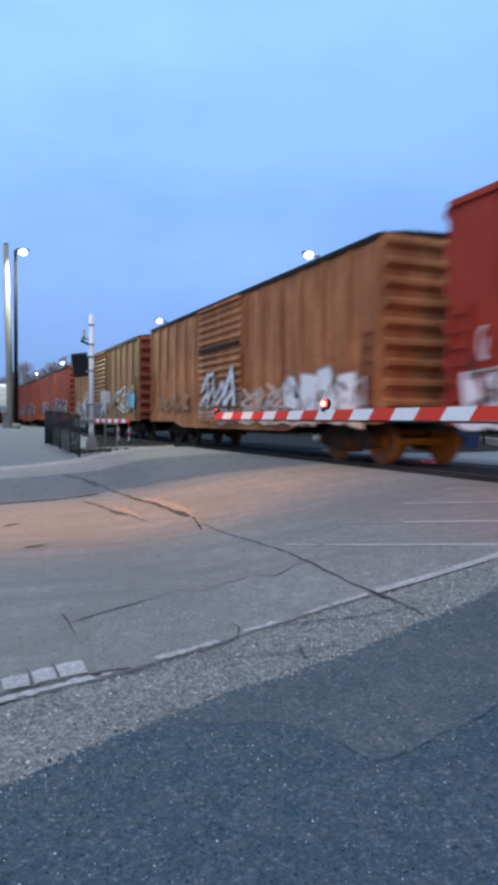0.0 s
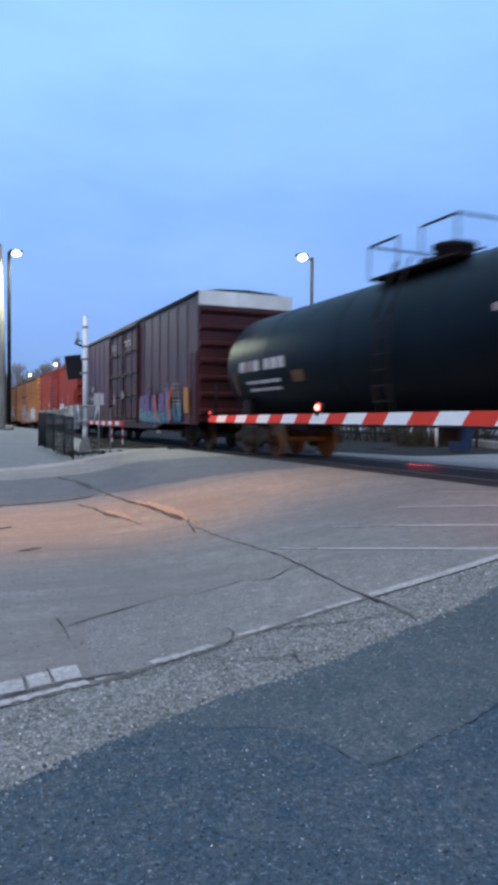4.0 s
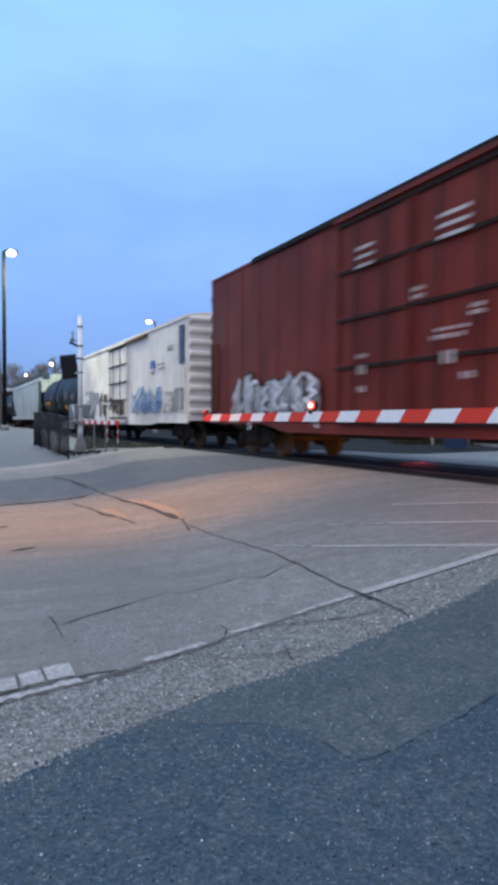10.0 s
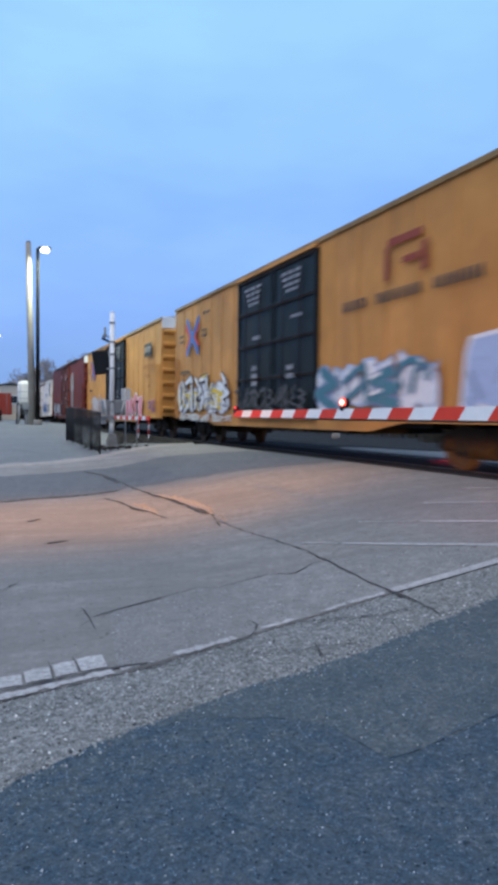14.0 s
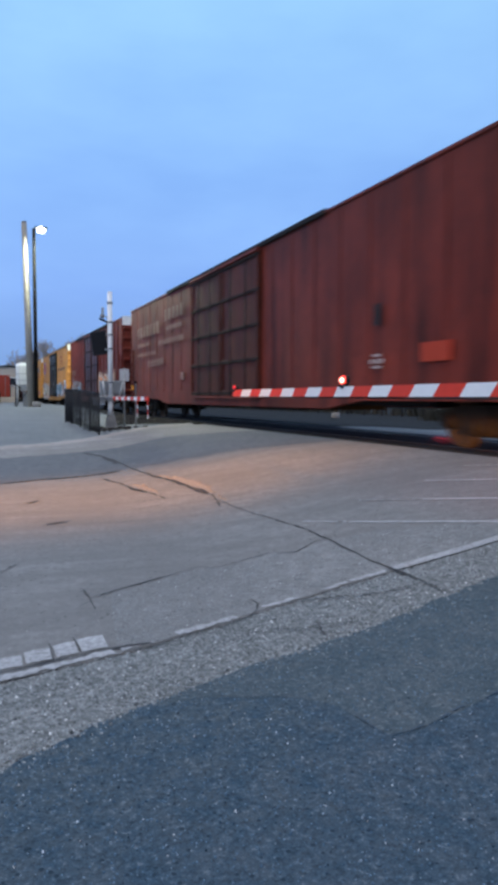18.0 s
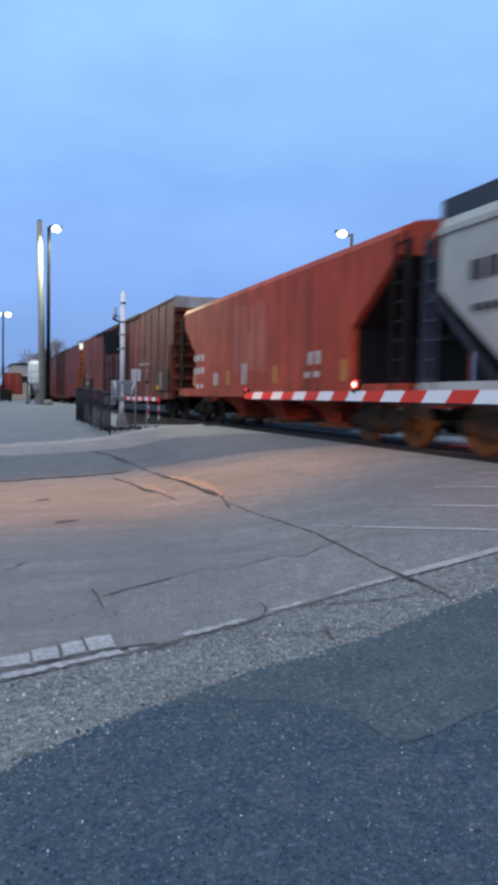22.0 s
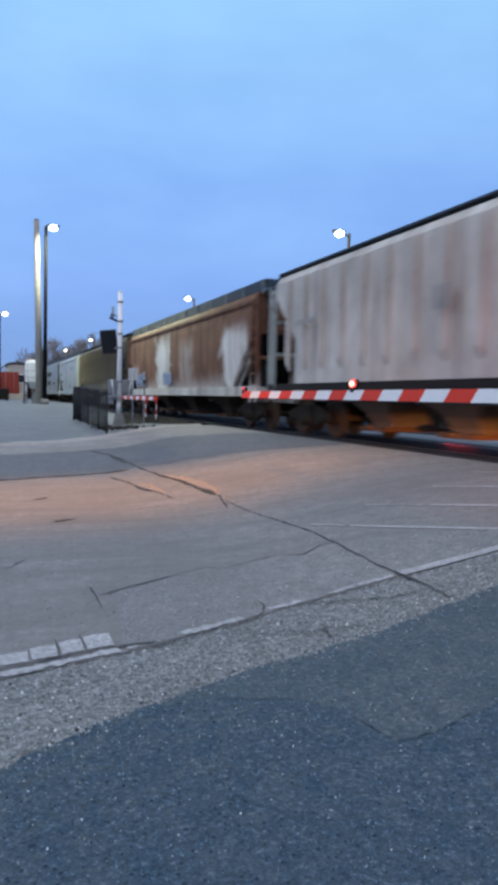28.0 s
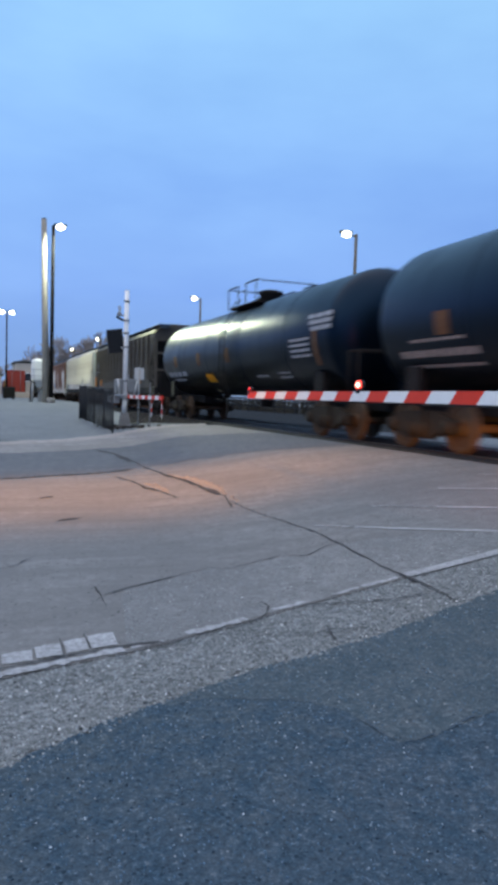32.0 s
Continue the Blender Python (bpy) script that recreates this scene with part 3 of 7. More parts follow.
tagged(part("road_strip", band(steps([(-9, 7.3, 0.05)]), lambda x: edge_y(STRIP, x) + 3.5 * rag(x, 0.06), lambda x: edge_y(GUTTER, x) + 2.5 * rag(x + 5, 0.06), 40, 0.005), MAT["newer"]),
       "darker newer strip of asphalt along the kerb", "road", kind="structure")
tagged(part("gutter", band(steps([(-9, 7.3, 0.1)]), lambda x: edge_y(GUTTER, x) - 0.6, lambda x: edge_y(KERB, x) + 0.02, 20, 0.0025), MAT["gutter"]),
       "pale worn gutter along the kerb", "road", kind="structure")


def stones(name, count, place, sizes, mat, label, seed, category="gravel", rise=(0.25, 0.6), sink=0.003):
    """Many small uneven stones pressed into the ground."""
    r = random.Random(seed)
    v, f = [], []
    for _ in range(count):
        x, y, lift = place(r)
        q = sizes[0] + (sizes[1] - sizes[0]) * r.random() ** 2
        z, h, a0 = ground_z(x, y) + lift, q * r.uniform(*rise), r.uniform(0, 6.28)
        o = len(v)
        ring = [(q * r.uniform(0.65, 1.1) * math.cos(a0 + 1.2566 * i), q * r.uniform(0.65, 1.1) * math.sin(a0 + 1.2566 * i)) for i in range(5)]
        v += [(x + a, y + b, z - sink) for a, b in ring]
        v += [(x + 0.62 * a, y + 0.62 * b, z + h) for a, b in ring]
        f += [(o + i, o + (i + 1) % 5, o + 5 + (i + 1) % 5, o + 5 + i) for i in range(5)] + [tuple(range(o + 5, o + 10))]
    me = bpy.data.meshes.new(name)
    me.from_pydata(v, [], f)
    me.materials.append(mat)
    return tagged(new(name, me), label, category, kind="stuff")


def on_shoulder(r):
    x = r.uniform(-1.6, 4.8)
    a, b = edge_y(SEAM, x), edge_y(LINE, x)
    return x, a + (b - a) * r.uniform(0.0, 0.98), -0.006


def on_lot(r):
    x = r.uniform(-1.6, 4.6)
    y = edge_y(SEAM, x) - 0.01 - 2.6 * r.random() ** 1.3
    return x, y, 0.004


def on_patch(r):
    x = r.uniform(0.82, 4.4)
    a, b = edge_y(LINE, x), edge_y(GRIT, x)
    return x, a + (b - a) * r.uniform(0.05, 0.97), 0.004


stones("shoulder_stones", 12000, on_shoulder, (0.003, 0.012), MAT["stones"], "open grey stones in the coarse shoulder asphalt", 501)
stones("lot_stones", 22000, on_lot, (0.0028, 0.007), MAT["dark_stones"], "small blue-grey stones in the lot asphalt", 502, rise=(0.4, 0.9))
stones("patch_stones", 5000, on_patch, (0.003, 0.008), MAT["stones"], "small grey stones in the gritty road patch", 503)
stones("edge_chips", 500, lambda r: (lambda x: (x, edge_y(SEAM, x) + r.gauss(0, 0.05), 0.004))(r.uniform(-1.2, 4.2)), (0.004, 0.014), MAT["stones"], "loose chips along the seam of the paving", 504)

# ---- the train ----
HALF = 1.53
CACHE = {}


def cached(key, build, mat):
    if key not in CACHE:
        CACHE[key] = build().mesh(key, mat)
    return CACHE[key]


def side_frame():
    """Cast side frame of a two-axle bogie, at x = 0, in y and z over the rail."""
    s = Shape()
    s.loft([[(x, y, z) for y, z in ((-1.15, 0.38), (-0.95, 0.33), (-0.62, 0.36), (-0.38, 0.22), (0.38, 0.22), (0.62, 0.36), (0.95, 0.33), (1.15, 0.38),
                                    (1.15, 0.56), (0.95, 0.62), (0.55, 0.74), (-0.55, 0.74), (-0.95, 0.62), (-1.15, 0.56))] for x in (-0.07, 0.07)])
    for y in (-0.89, 0.89):
        s.tube((-0.13, y, 0.457), (0.10, y, 0.457), 0.13, k=12)
    for y in (-0.2, 0.0, 0.2):
        s.tube((-0.10, y, 0.26), (-0.10, y, 0.52), 0.075, k=8)
    return s


def wheelset():
    s = Shape()
    s.tube((-0.95, 0, 0), (0.95, 0, 0), 0.08, k=10)
    for d in (-1, 1):
        s.lathe([(d * 0.66, 0.42), (d * 0.685, 0.485), (d * 0.70, 0.462), (d * 0.79, 0.452), (d * 0.80, 0.38), (d * 0.76, 0.36), (d * 0.75, 0.17), (d * 0.82, 0.14), (d * 0.82, 0.08)],
                "x", (0, 0, 0), 26, False)
    return s


def bolster():
    return Shape().box(-1.1, 1.1, -0.22, 0.22, 0.46, 0.72).box(-0.25, 0.25, -0.25, 0.25, 0.72, 0.86)


WHEELS = []


def bogie(car, y):
    b = part("bogie", cached("bolster", bolster, MAT["truck"]), None, car, m=pose(0, y, 0))
    for x in (-0.98, 0.98):
        part("side_frame", cached("side_frame", side_frame, MAT["truck"]), None, b, m=pose(x, 0, 0, 0, 0, 0 if x < 0 else 180))
    for d in (-0.89, 0.89):
        w = part("wheelset", cached("wheelset", wheelset, MAT["wheel"]), None, b, m=pose(0, d, 0.457))
        WHEELS.append((w, car, d))
    return b


def coupler(car, y, d):
    s = Shape().box(-0.09, 0.09, y, y + d * 0.75, 0.72, 0.90).box(-0.16, 0.16, y + d * 0.62, y + d * 0.98, 0.66, 0.96)
    part("coupler", s, MAT["truck"], car)


def ladder(car, x, y0, y1, z0, z1, mat, n=7):
    s = Shape()
    for y in (y0, y1):
        s.box(x - 0.02, x + 0.02, y - 0.02, y + 0.02, z0, z1)
    for i in range(n):
        z = z0 + (z1 - z0) * (i + 0.5) / n
        s.box(x - 0.015, x + 0.015, y0, y1, z - 0.015, z + 0.015)
    part("ladder", s, mat, car)


def bars(car, x, rows, mat, name="lettering", label="lettering reduced to plain bars", gap=0.22):
    """Rows of small blocks for writing: y from, y to, z, height, number of blocks."""
    s = Shape()
    for ya, yb, z, h, n in rows:
        w = (yb - ya) / n
        for i in range(n):
            s.box(x - 0.006, x, ya + w * i + gap * w, ya + w * (i + 1) - gap * w, z, z + h)
    tagged(part(name, s, mat, car, label), kind="stuff")


def stroke(s, x, a, b, w):
    """A flat rounded stroke in y and z."""
    (y0, z0), (y1, z1) = a, b
    d = math.hypot(y1 - y0, z1 - z0) or 1
    ny, nz, ty, tz = -(z1 - z0) / d * w / 2, (y1 - y0) / d * w / 2, (y1 - y0) / d * w / 2, (z1 - z0) / d * w / 2
    p = [(y0 + ny, z0 + nz), (y0 + ny * .7 - ty * .7, z0 + nz * .7 - tz * .7), (y0 - ty, z0 - tz), (y0 - ny * .7 - ty * .7, z0 - nz * .7 - tz * .7), (y0 - ny, z0 - nz),
         (y1 - ny, z1 - nz), (y1 - ny * .7 + ty * .7, z1 - nz * .7 + tz * .7), (y1 + ty, z1 + tz), (y1 + ny * .7 + ty * .7, z1 + nz * .7 + tz * .7), (y1 + ny, z1 + nz)]
    s.add([(x, y, z) for y, z in p], [tuple(range(10))])


def blob(r, c, z, w, h):
    """A blocky letter shape in y and z with uneven corners."""
    pts = []
    k = 11
    for i in range(k):
        a = 2 * math.pi * (i + r.uniform(0.3, 0.7)) / k
        p = 2.0 / 5.0
        y = math.copysign(abs(math.cos(a)) ** p, math.cos(a)) * w / 2 * r.uniform(0.60, 1.18)
        q = math.copysign(abs(math.sin(a)) ** p, math.sin(a)) * h / 2 * r.uniform(0.66, 1.12)
        pts.append((c + y + 0.12 * q, z + q))
    return pts


def flat(s, x, pts):
    s.add([(x, y, z) for y, z in pts], [tuple(range(len(pts)))])


def scrawl(r, c, z, w, h):
    """The bones of one abstract sprayed sign: a zigzag, a loop or crossing bars."""
    kind = r.random()
    if kind < 0.4:
        k = r.choice((3, 4, 5))
        return [[(c + (0.42 if j % 2 else -0.42) * w * r.uniform(0.4, 1.1), z + h * (-0.42 + 0.84 * j / k) + r.uniform(-.06, .06) * h) for j in range(k + 1)]]
    if kind < 0.7:
        a, sweep, k = r.uniform(0, 6.28), r.uniform(3.2, 5.6), 6
        return [[(c + 0.40 * w * math.cos(a + sweep * j / k), z + 0.40 * h * math.sin(a + sweep * j / k)) for j in range(k + 1)],
                [(c + r.uniform(-.4, .4) * w, z - 0.4 * h), (c + r.uniform(-.2, .2) * w, z + r.uniform(0, .3) * h)]]
    lean = r.uniform(-0.25, 0.25) * w
    return [[(c - 0.36 * w, z - 0.45 * h), (c - 0.34 * w + lean, z + 0.45 * h), (c + 0.3 * w + lean, z + r.uniform(-.2, .4) * h)],
            [(c - 0.3 * w, z + r.uniform(-.2, .1) * h), (c + 0.38 * w, z - 0.42 * h)]]


def smear(car, x, y0, y1, z0, z1, mats, n=12, seed=1, label="streaky patch of old sprayed paint"):
    """Paint that has run and weathered: many narrow upright strips with ragged ends."""
    r = random.Random(seed)
    for k, mat in enumerate(mats):
        s = Shape()
        for i in range(n):
            y = y0 + (y1 - y0) * (i + r.uniform(0.1, 0.9)) / n
            w = (y1 - y0) / n * r.uniform(0.5, 1.3)
            h = z1 - z0
            a, b = z0 + h * abs(r.gauss(0, 0.14)), z1 - h * abs(r.gauss(0, 0.16))
            if k and r.random() < 0.4:
                continue
            q = x - 0.003 - 0.008 * k - 0.0003 * i
            flat(s, q, [(y - w / 2, a), (y + w * 0.4, a + r.uniform(-.06, .06)), (y + w / 2, (a + b) / 2), (y + w * 0.35, b), (y - w * 0.4, b + r.uniform(-.08, .08)), (y - w * 0.55, (a + b) / 2)])
        if s.v:
            tagged(part("paint_patch", s, mat, car, label), kind="stuff")


def tag_art(car, x, y0, y1, z0, z1, outline, fill, shine=None, n=6, seed=1, size=0.98):
    """Sprayed graffiti: abstract signs of thick strokes with an outline, cuts and highlights, as flat paint on the side."""
    r = random.Random(seed)
    out, inn, hi = Shape(), Shape(), Shape()
    w, h = (y1 - y0) / n, z1 - z0
    e = 0.0
    for i in range(n):
        c = y0 + w * (i + 0.5) + r.uniform(-0.12, 0.12) * w
        hh = h * r.uniform(0.62, 1.0)
        z = z0 + hh / 2 + (h - hh) * r.random()
        sw = min(w, hh) * r.uniform(0.13, 0.26) * size
        for line in scrawl(r, c, z, w * (0.75 + 0.4 * size), hh * 0.92):
            for a, b in zip(line, line[1:]):
                e += 0.00025
                stroke(out, x - 0.003 - e, a, b, sw * 1.45)
                stroke(inn, x - 0.016 - e, a, b, sw * r.uniform(0.85, 1.05))
                if shine is not None and r.random() < 0.35:
                    stroke(hi, x - 0.028 - e, (a[0] + 0.2 * sw, a[1] + 0.25 * sw), ((a[0] + b[0]) / 2 + 0.2 * sw, (a[1] + b[1]) / 2 + 0.25 * sw), sw * 0.4)
        if r.random() < 0.45:
            p = r.uniform(-.5, .5) * w
            stroke(out, x - 0.030 - e, (c + p, z - hh * r.uniform(0.35, 0.6)), (c + p + 0.03, z + hh * r.uniform(-0.1, 0.5)), 0.035)
    tagged(part("graffiti", out, outline, car, "sprayed graffiti outline"), kind="stuff")
    tagged(part("graffiti", inn, fill, car, "sprayed graffiti filling"), kind="stuff")
    if shine and hi.v:
        tagged(part("graffiti", hi, shine, car, "sprayed graffiti highlights"), kind="stuff")


def throw_up(car, x, y0, y1, z0, z1, edge, fill, lines=None, n=6, seed=1):
    """Sprayed block letters without meaning: filled blocks with a ragged edge, cut by a few thin lines."""
    r = random.Random(seed)
    out, inn, cut = Shape(), Shape(), Shape()
    w, h = (y1 - y0) / n, z1 - z0
    for i in range(n):
        c, e = y0 + w * (i + 0.5), 0.0006 * i
        hh = h * r.uniform(0.72, 1.0)
        z = z0 + hh / 2 + r.uniform(0, 0.6) * (h - hh)
        pts = blob(r, c, z, w * r.uniform(0.80, 1.05), hh)
        flat(out, x - 0.003 - e, [(c + (a - c) * 1.16, z + (b - z) * 1.12) for a, b in pts])
        flat(inn, x - 0.010 - e, pts)
        for _ in range(r.choice((2, 3, 4))):
            a = (c + r.uniform(-.35, .35) * w, z + r.uniform(-.4, .4) * hh)
            b = (a[0] + r.uniform(-.28, .28) * w, a[1] + r.uniform(-.45, .45) * hh)
            stroke(cut, x - 0.018 - e - 0.0002 * _, a, b, r.uniform(0.035, 0.10))
    tagged(part("graffiti", out, edge, car, "sprayed graffiti outline"), kind="stuff")
    tagged(part("graffiti", inn, fill, car, "sprayed graffiti filling"), kind="stuff")
    tagged(part("graffiti", cut, lines or edge, car, "sprayed graffiti lines"), kind="stuff")


def sprayed(car, x, polys, mat, label, halo=None):
    """Bold sprayed fields with straight sides, and the thin overspray round them."""
    s, h = Shape(), Shape()
    for i, pts in enumerate(polys):
        flat(s, x - 0.0006 * i, pts)
        cy, cz = sum(p[0] for p in pts) / len(pts), sum(p[1] for p in pts) / len(pts)
        flat(h, x + 0.006 - 0.0006 * i, [(cy + (a - cy) * 1.13, cz + (b - cz) * 1.10) for a, b in pts])
    tagged(part("graffiti", s, mat, car, label), kind="stuff")
    if halo:
        tagged(part("graffiti", h, halo, car, "thin grey overspray"), kind="stuff")


CARS = []


def car_base(name, label, group, offset, front, rear):
    """A wagon's empty at rail height, with its middle at the given place at the clip's start."""
    c = (front + rear) / 2
    ob = thing(name, label, "train car", pose(TRACK_X, c, RAIL_Z), group)
    CARS.append((ob, c))
    return ob, (front - rear) / 2


def boxcar(front, rear, top, paint, label, doors=(), posts=0, post_w=0.09, white_end=False, sill=0.62, end_mat=None, roof_mat=None, ribs=0, mid_sill=None, post_d=0.045, step=True, band_mat=None, bay=2.9):
    """A box car: body, roof with seams, ribbed ends, side posts, doors, sills, ladders, bogies, couplers."""
    car, hl = car_base("boxcar", label, "freight train", 0, front, rear)
    end_mat, roof_mat = end_mat or paint, roof_mat or MAT["dark"]
    ribs = ribs or (7 if white_end else 9)
    x = HALF
    floor = 0.98
    part("body", Shape().box(-x, x, -hl, hl, floor, top - 0.04), paint, car)
    s = Shape()
    if white_end and step:
        # lower end bays in the body's paint, a dark raised roof between them
        e = hl - bay
        for ya, yb in ((-hl + 0.02, -e - 0.005), (e + 0.005, hl - 0.02)):
            part("roof_end", Shape().prism_y([(-x - 0.03, top - 0.09), (-x - 0.03, top - 0.03), (0, top + 0.06), (x + 0.03, top - 0.03), (x + 0.03, top - 0.09)], ya, yb), paint, car)
        s.prism_y([(-x - 0.07, top - 0.11), (-x - 0.07, top - 0.0), (-0.9, top + 0.07), (0, top + 0.10), (0.9, top + 0.07), (x + 0.07, top - 0.0), (x + 0.07, top - 0.11)], -e, e)
    else:
        e = hl
        s.prism_y([(-x - 0.05, top - 0.10), (-x - 0.05, top), (-0.9, top + 0.09), (0, top + 0.13), (0.9, top + 0.09), (x + 0.05, top), (x + 0.05, top - 0.10)], -hl + 0.02, hl - 0.02)
    roof = part("roof", s, roof_mat, car)
    n = max(8, int(2 * hl / 1.2))
    for i in range(n + 1):
        rib = cached(f"roof_rib_{top:.2f}_{x:.2f}_{roof_mat.name}", lambda: Shape().prism_y([(-x - 0.04, top - 0.01), (-0.9, top + 0.10), (0, top + 0.14), (0.9, top + 0.10), (x + 0.04, top - 0.01), (0, top + 0.05)], -0.03, 0.03), roof_mat)
        part("roof_rib", rib, None, roof, m=pose(0, (-e + 2 * e * i / n) * 0.99, 0))
    for side in (-1, 1):
        depth = mid_sill if mid_sill else floor - sill
        s = Shape()
        pts = [(-hl, floor + 0.12), (-hl, floor - 0.18), (-hl * 0.62, floor - 0.18), (-hl * 0.50, floor - depth), (hl * 0.50, floor - depth), (hl * 0.62, floor - 0.18), (hl, floor - 0.18), (hl, floor + 0.12)]
        s.prism_x(pts, side * (x - 0.03), side * (x + 0.03))
        part("side_sill", s, paint, car)
        taken = [(yc - w / 2 - 0.05, yc + w / 2 + 0.05) for yc, w, *_ in doors]
        if posts:
            for i in range(posts + 1):
                y = -hl + 0.07 + (2 * hl - 0.14) * i / posts
                if any(a < y < b for a, b in taken):
                    continue
                key = f"side_post_{top:.2f}_{post_w}_{post_d}_{paint.name}"
                part("side_post", cached(key, lambda: Shape().prism_y([(-post_d, floor - 0.15), (-post_d, top - 0.1), (0, top - 0.1), (0, floor - 0.15)], -post_w / 2, post_w / 2), paint), None, car,
                     m=pose(side * x, y, 0, 0, 0, 0 if side < 0 else 180))
        for yc, w, mat, style in doors:
            s = Shape()
            o, k = side * (x + 0.01), side * (x + 0.07)
            z0, z1 = floor - 0.05, top - 0.22
            if style == "corrugated":
                m = 15
                prof = [(o, z0), (k, z0)]
                for i in range(m):
                    z = z0 + (z1 - z0) * (i + 0.5) / m
                    prof += [(k, z - 0.075), (k + side * 0.05, z - 0.02), (k + side * 0.05, z + 0.02), (k, z + 0.075)]
                s.prism_y(prof + [(k, z1), (o, z1)], yc - w / 2, yc + w / 2)
                door = part("door", s, mat, car)
            else:
                s.box(min(o, k), max(o, k), yc - w / 2, yc + w / 2, z0, z1)
                door = part("door", s, mat, car)
                for i in range(5):
                    z = z0 + 0.05 + (z1 - z0 - 0.1) * i / 4
                    # rib colour holds the shadow line, the flange keeps the door's paint
                    part("door_rib", Shape().box(min(k, k + side * 0.05), max(k, k + side * 0.05), yc - w / 2, yc + w / 2, z - 0.028, z + 0.028), MAT["seam"], door, "door rib coloured near-black as its own shadow line")
                    part("rib_flange", Shape().box(min(k, k + side * 0.03), max(k, k + side * 0.03), yc - w / 2, yc + w / 2, z + 0.032, z + 0.09), mat, door)
                for q in (-0.47, 0.47):
                    part("door_rib", Shape().box(min(k, k + side * 0.045), max(k, k + side * 0.045), yc + q * w - 0.035, yc + q * w + 0.035, z0, z1), mat, door)
                for q in (-0.20, 0.20):
                    part("lock_bar", Shape().tube((k + side * 0.06, yc + q * w, z0), (k + side * 0.06, yc + q * w, z1), 0.018, k=6), MAT["seam"], door)
            for za in (z1 + 0.02, z0 - 0.10):
                part("door_rail", Shape().box(min(k, k + side * 0.09), max(k, k + side * 0.09), yc - w * 0.5, yc + w * 0.5, za, za + 0.08), paint, car)
        ladder(car, side * (x + 0.05), -hl + 0.12, -hl + 0.55, 0.8, top * 0.62, paint)
        ladder(car, side * (x + 0.05), hl - 0.55, hl - 0.12, 0.8, top * 0.62, paint)
    for d in (-1, 1):
        s = Shape()
        y = d * (hl + 0.04)
        prof = [(d * hl, floor - 0.1), (y, floor - 0.1)]
        pitch = (top - floor - (0.75 if white_end else 0.35)) / (ribs - 1)
        for i in range(ribs):
            z = floor + 0.22 + pitch * i
            prof += [(y, z - 0.16), (y + d * 0.11, z - 0.06), (y + d * 0.11, z + 0.02), (y, z + 0.08)]
        s.prism_x(prof + [(y, top - 0.02), (d * hl, top - 0.02)], -x + 0.02, x - 0.02)
        e = part("end_panel", s, end_mat, car)
        if white_end:
            part("end_band", Shape().box(-x - 0.01, x + 0.01, min(d * hl, d * (hl + 0.07)), max(d * hl, d * (hl + 0.07)), top - 0.42, top + 0.02), band_mat or MAT["white"], e, "white excess-height band")
        coupler(car, d * hl, d)
        bogie(car, d * (hl - 2.0))
    part("underframe", Shape().box(-0.3, 0.3, -hl, hl, 0.70, 0.98).box(-1.25, 1.25, -hl + 3.1, hl - 3.1, 0.70, 0.98).box(-1.2, 1.2, -hl * 0.35, -hl * 0.1, 0.55, 0.95).box(-1.0, -0.6, hl * 0.1, hl * 0.35, 0.55, 0.95), MAT["dark"], car)
    return car


def ring_rect(w, l, z, c=0.12):
    c = min(c, w * 0.4)
    return [(w - c, -l, z), (w, -l + c, z), (w, l - c, z), (w - c, l, z), (-w + c, l, z), (-w, l - c, z), (-w, -l + c, z), (-w + c, -l, z)]


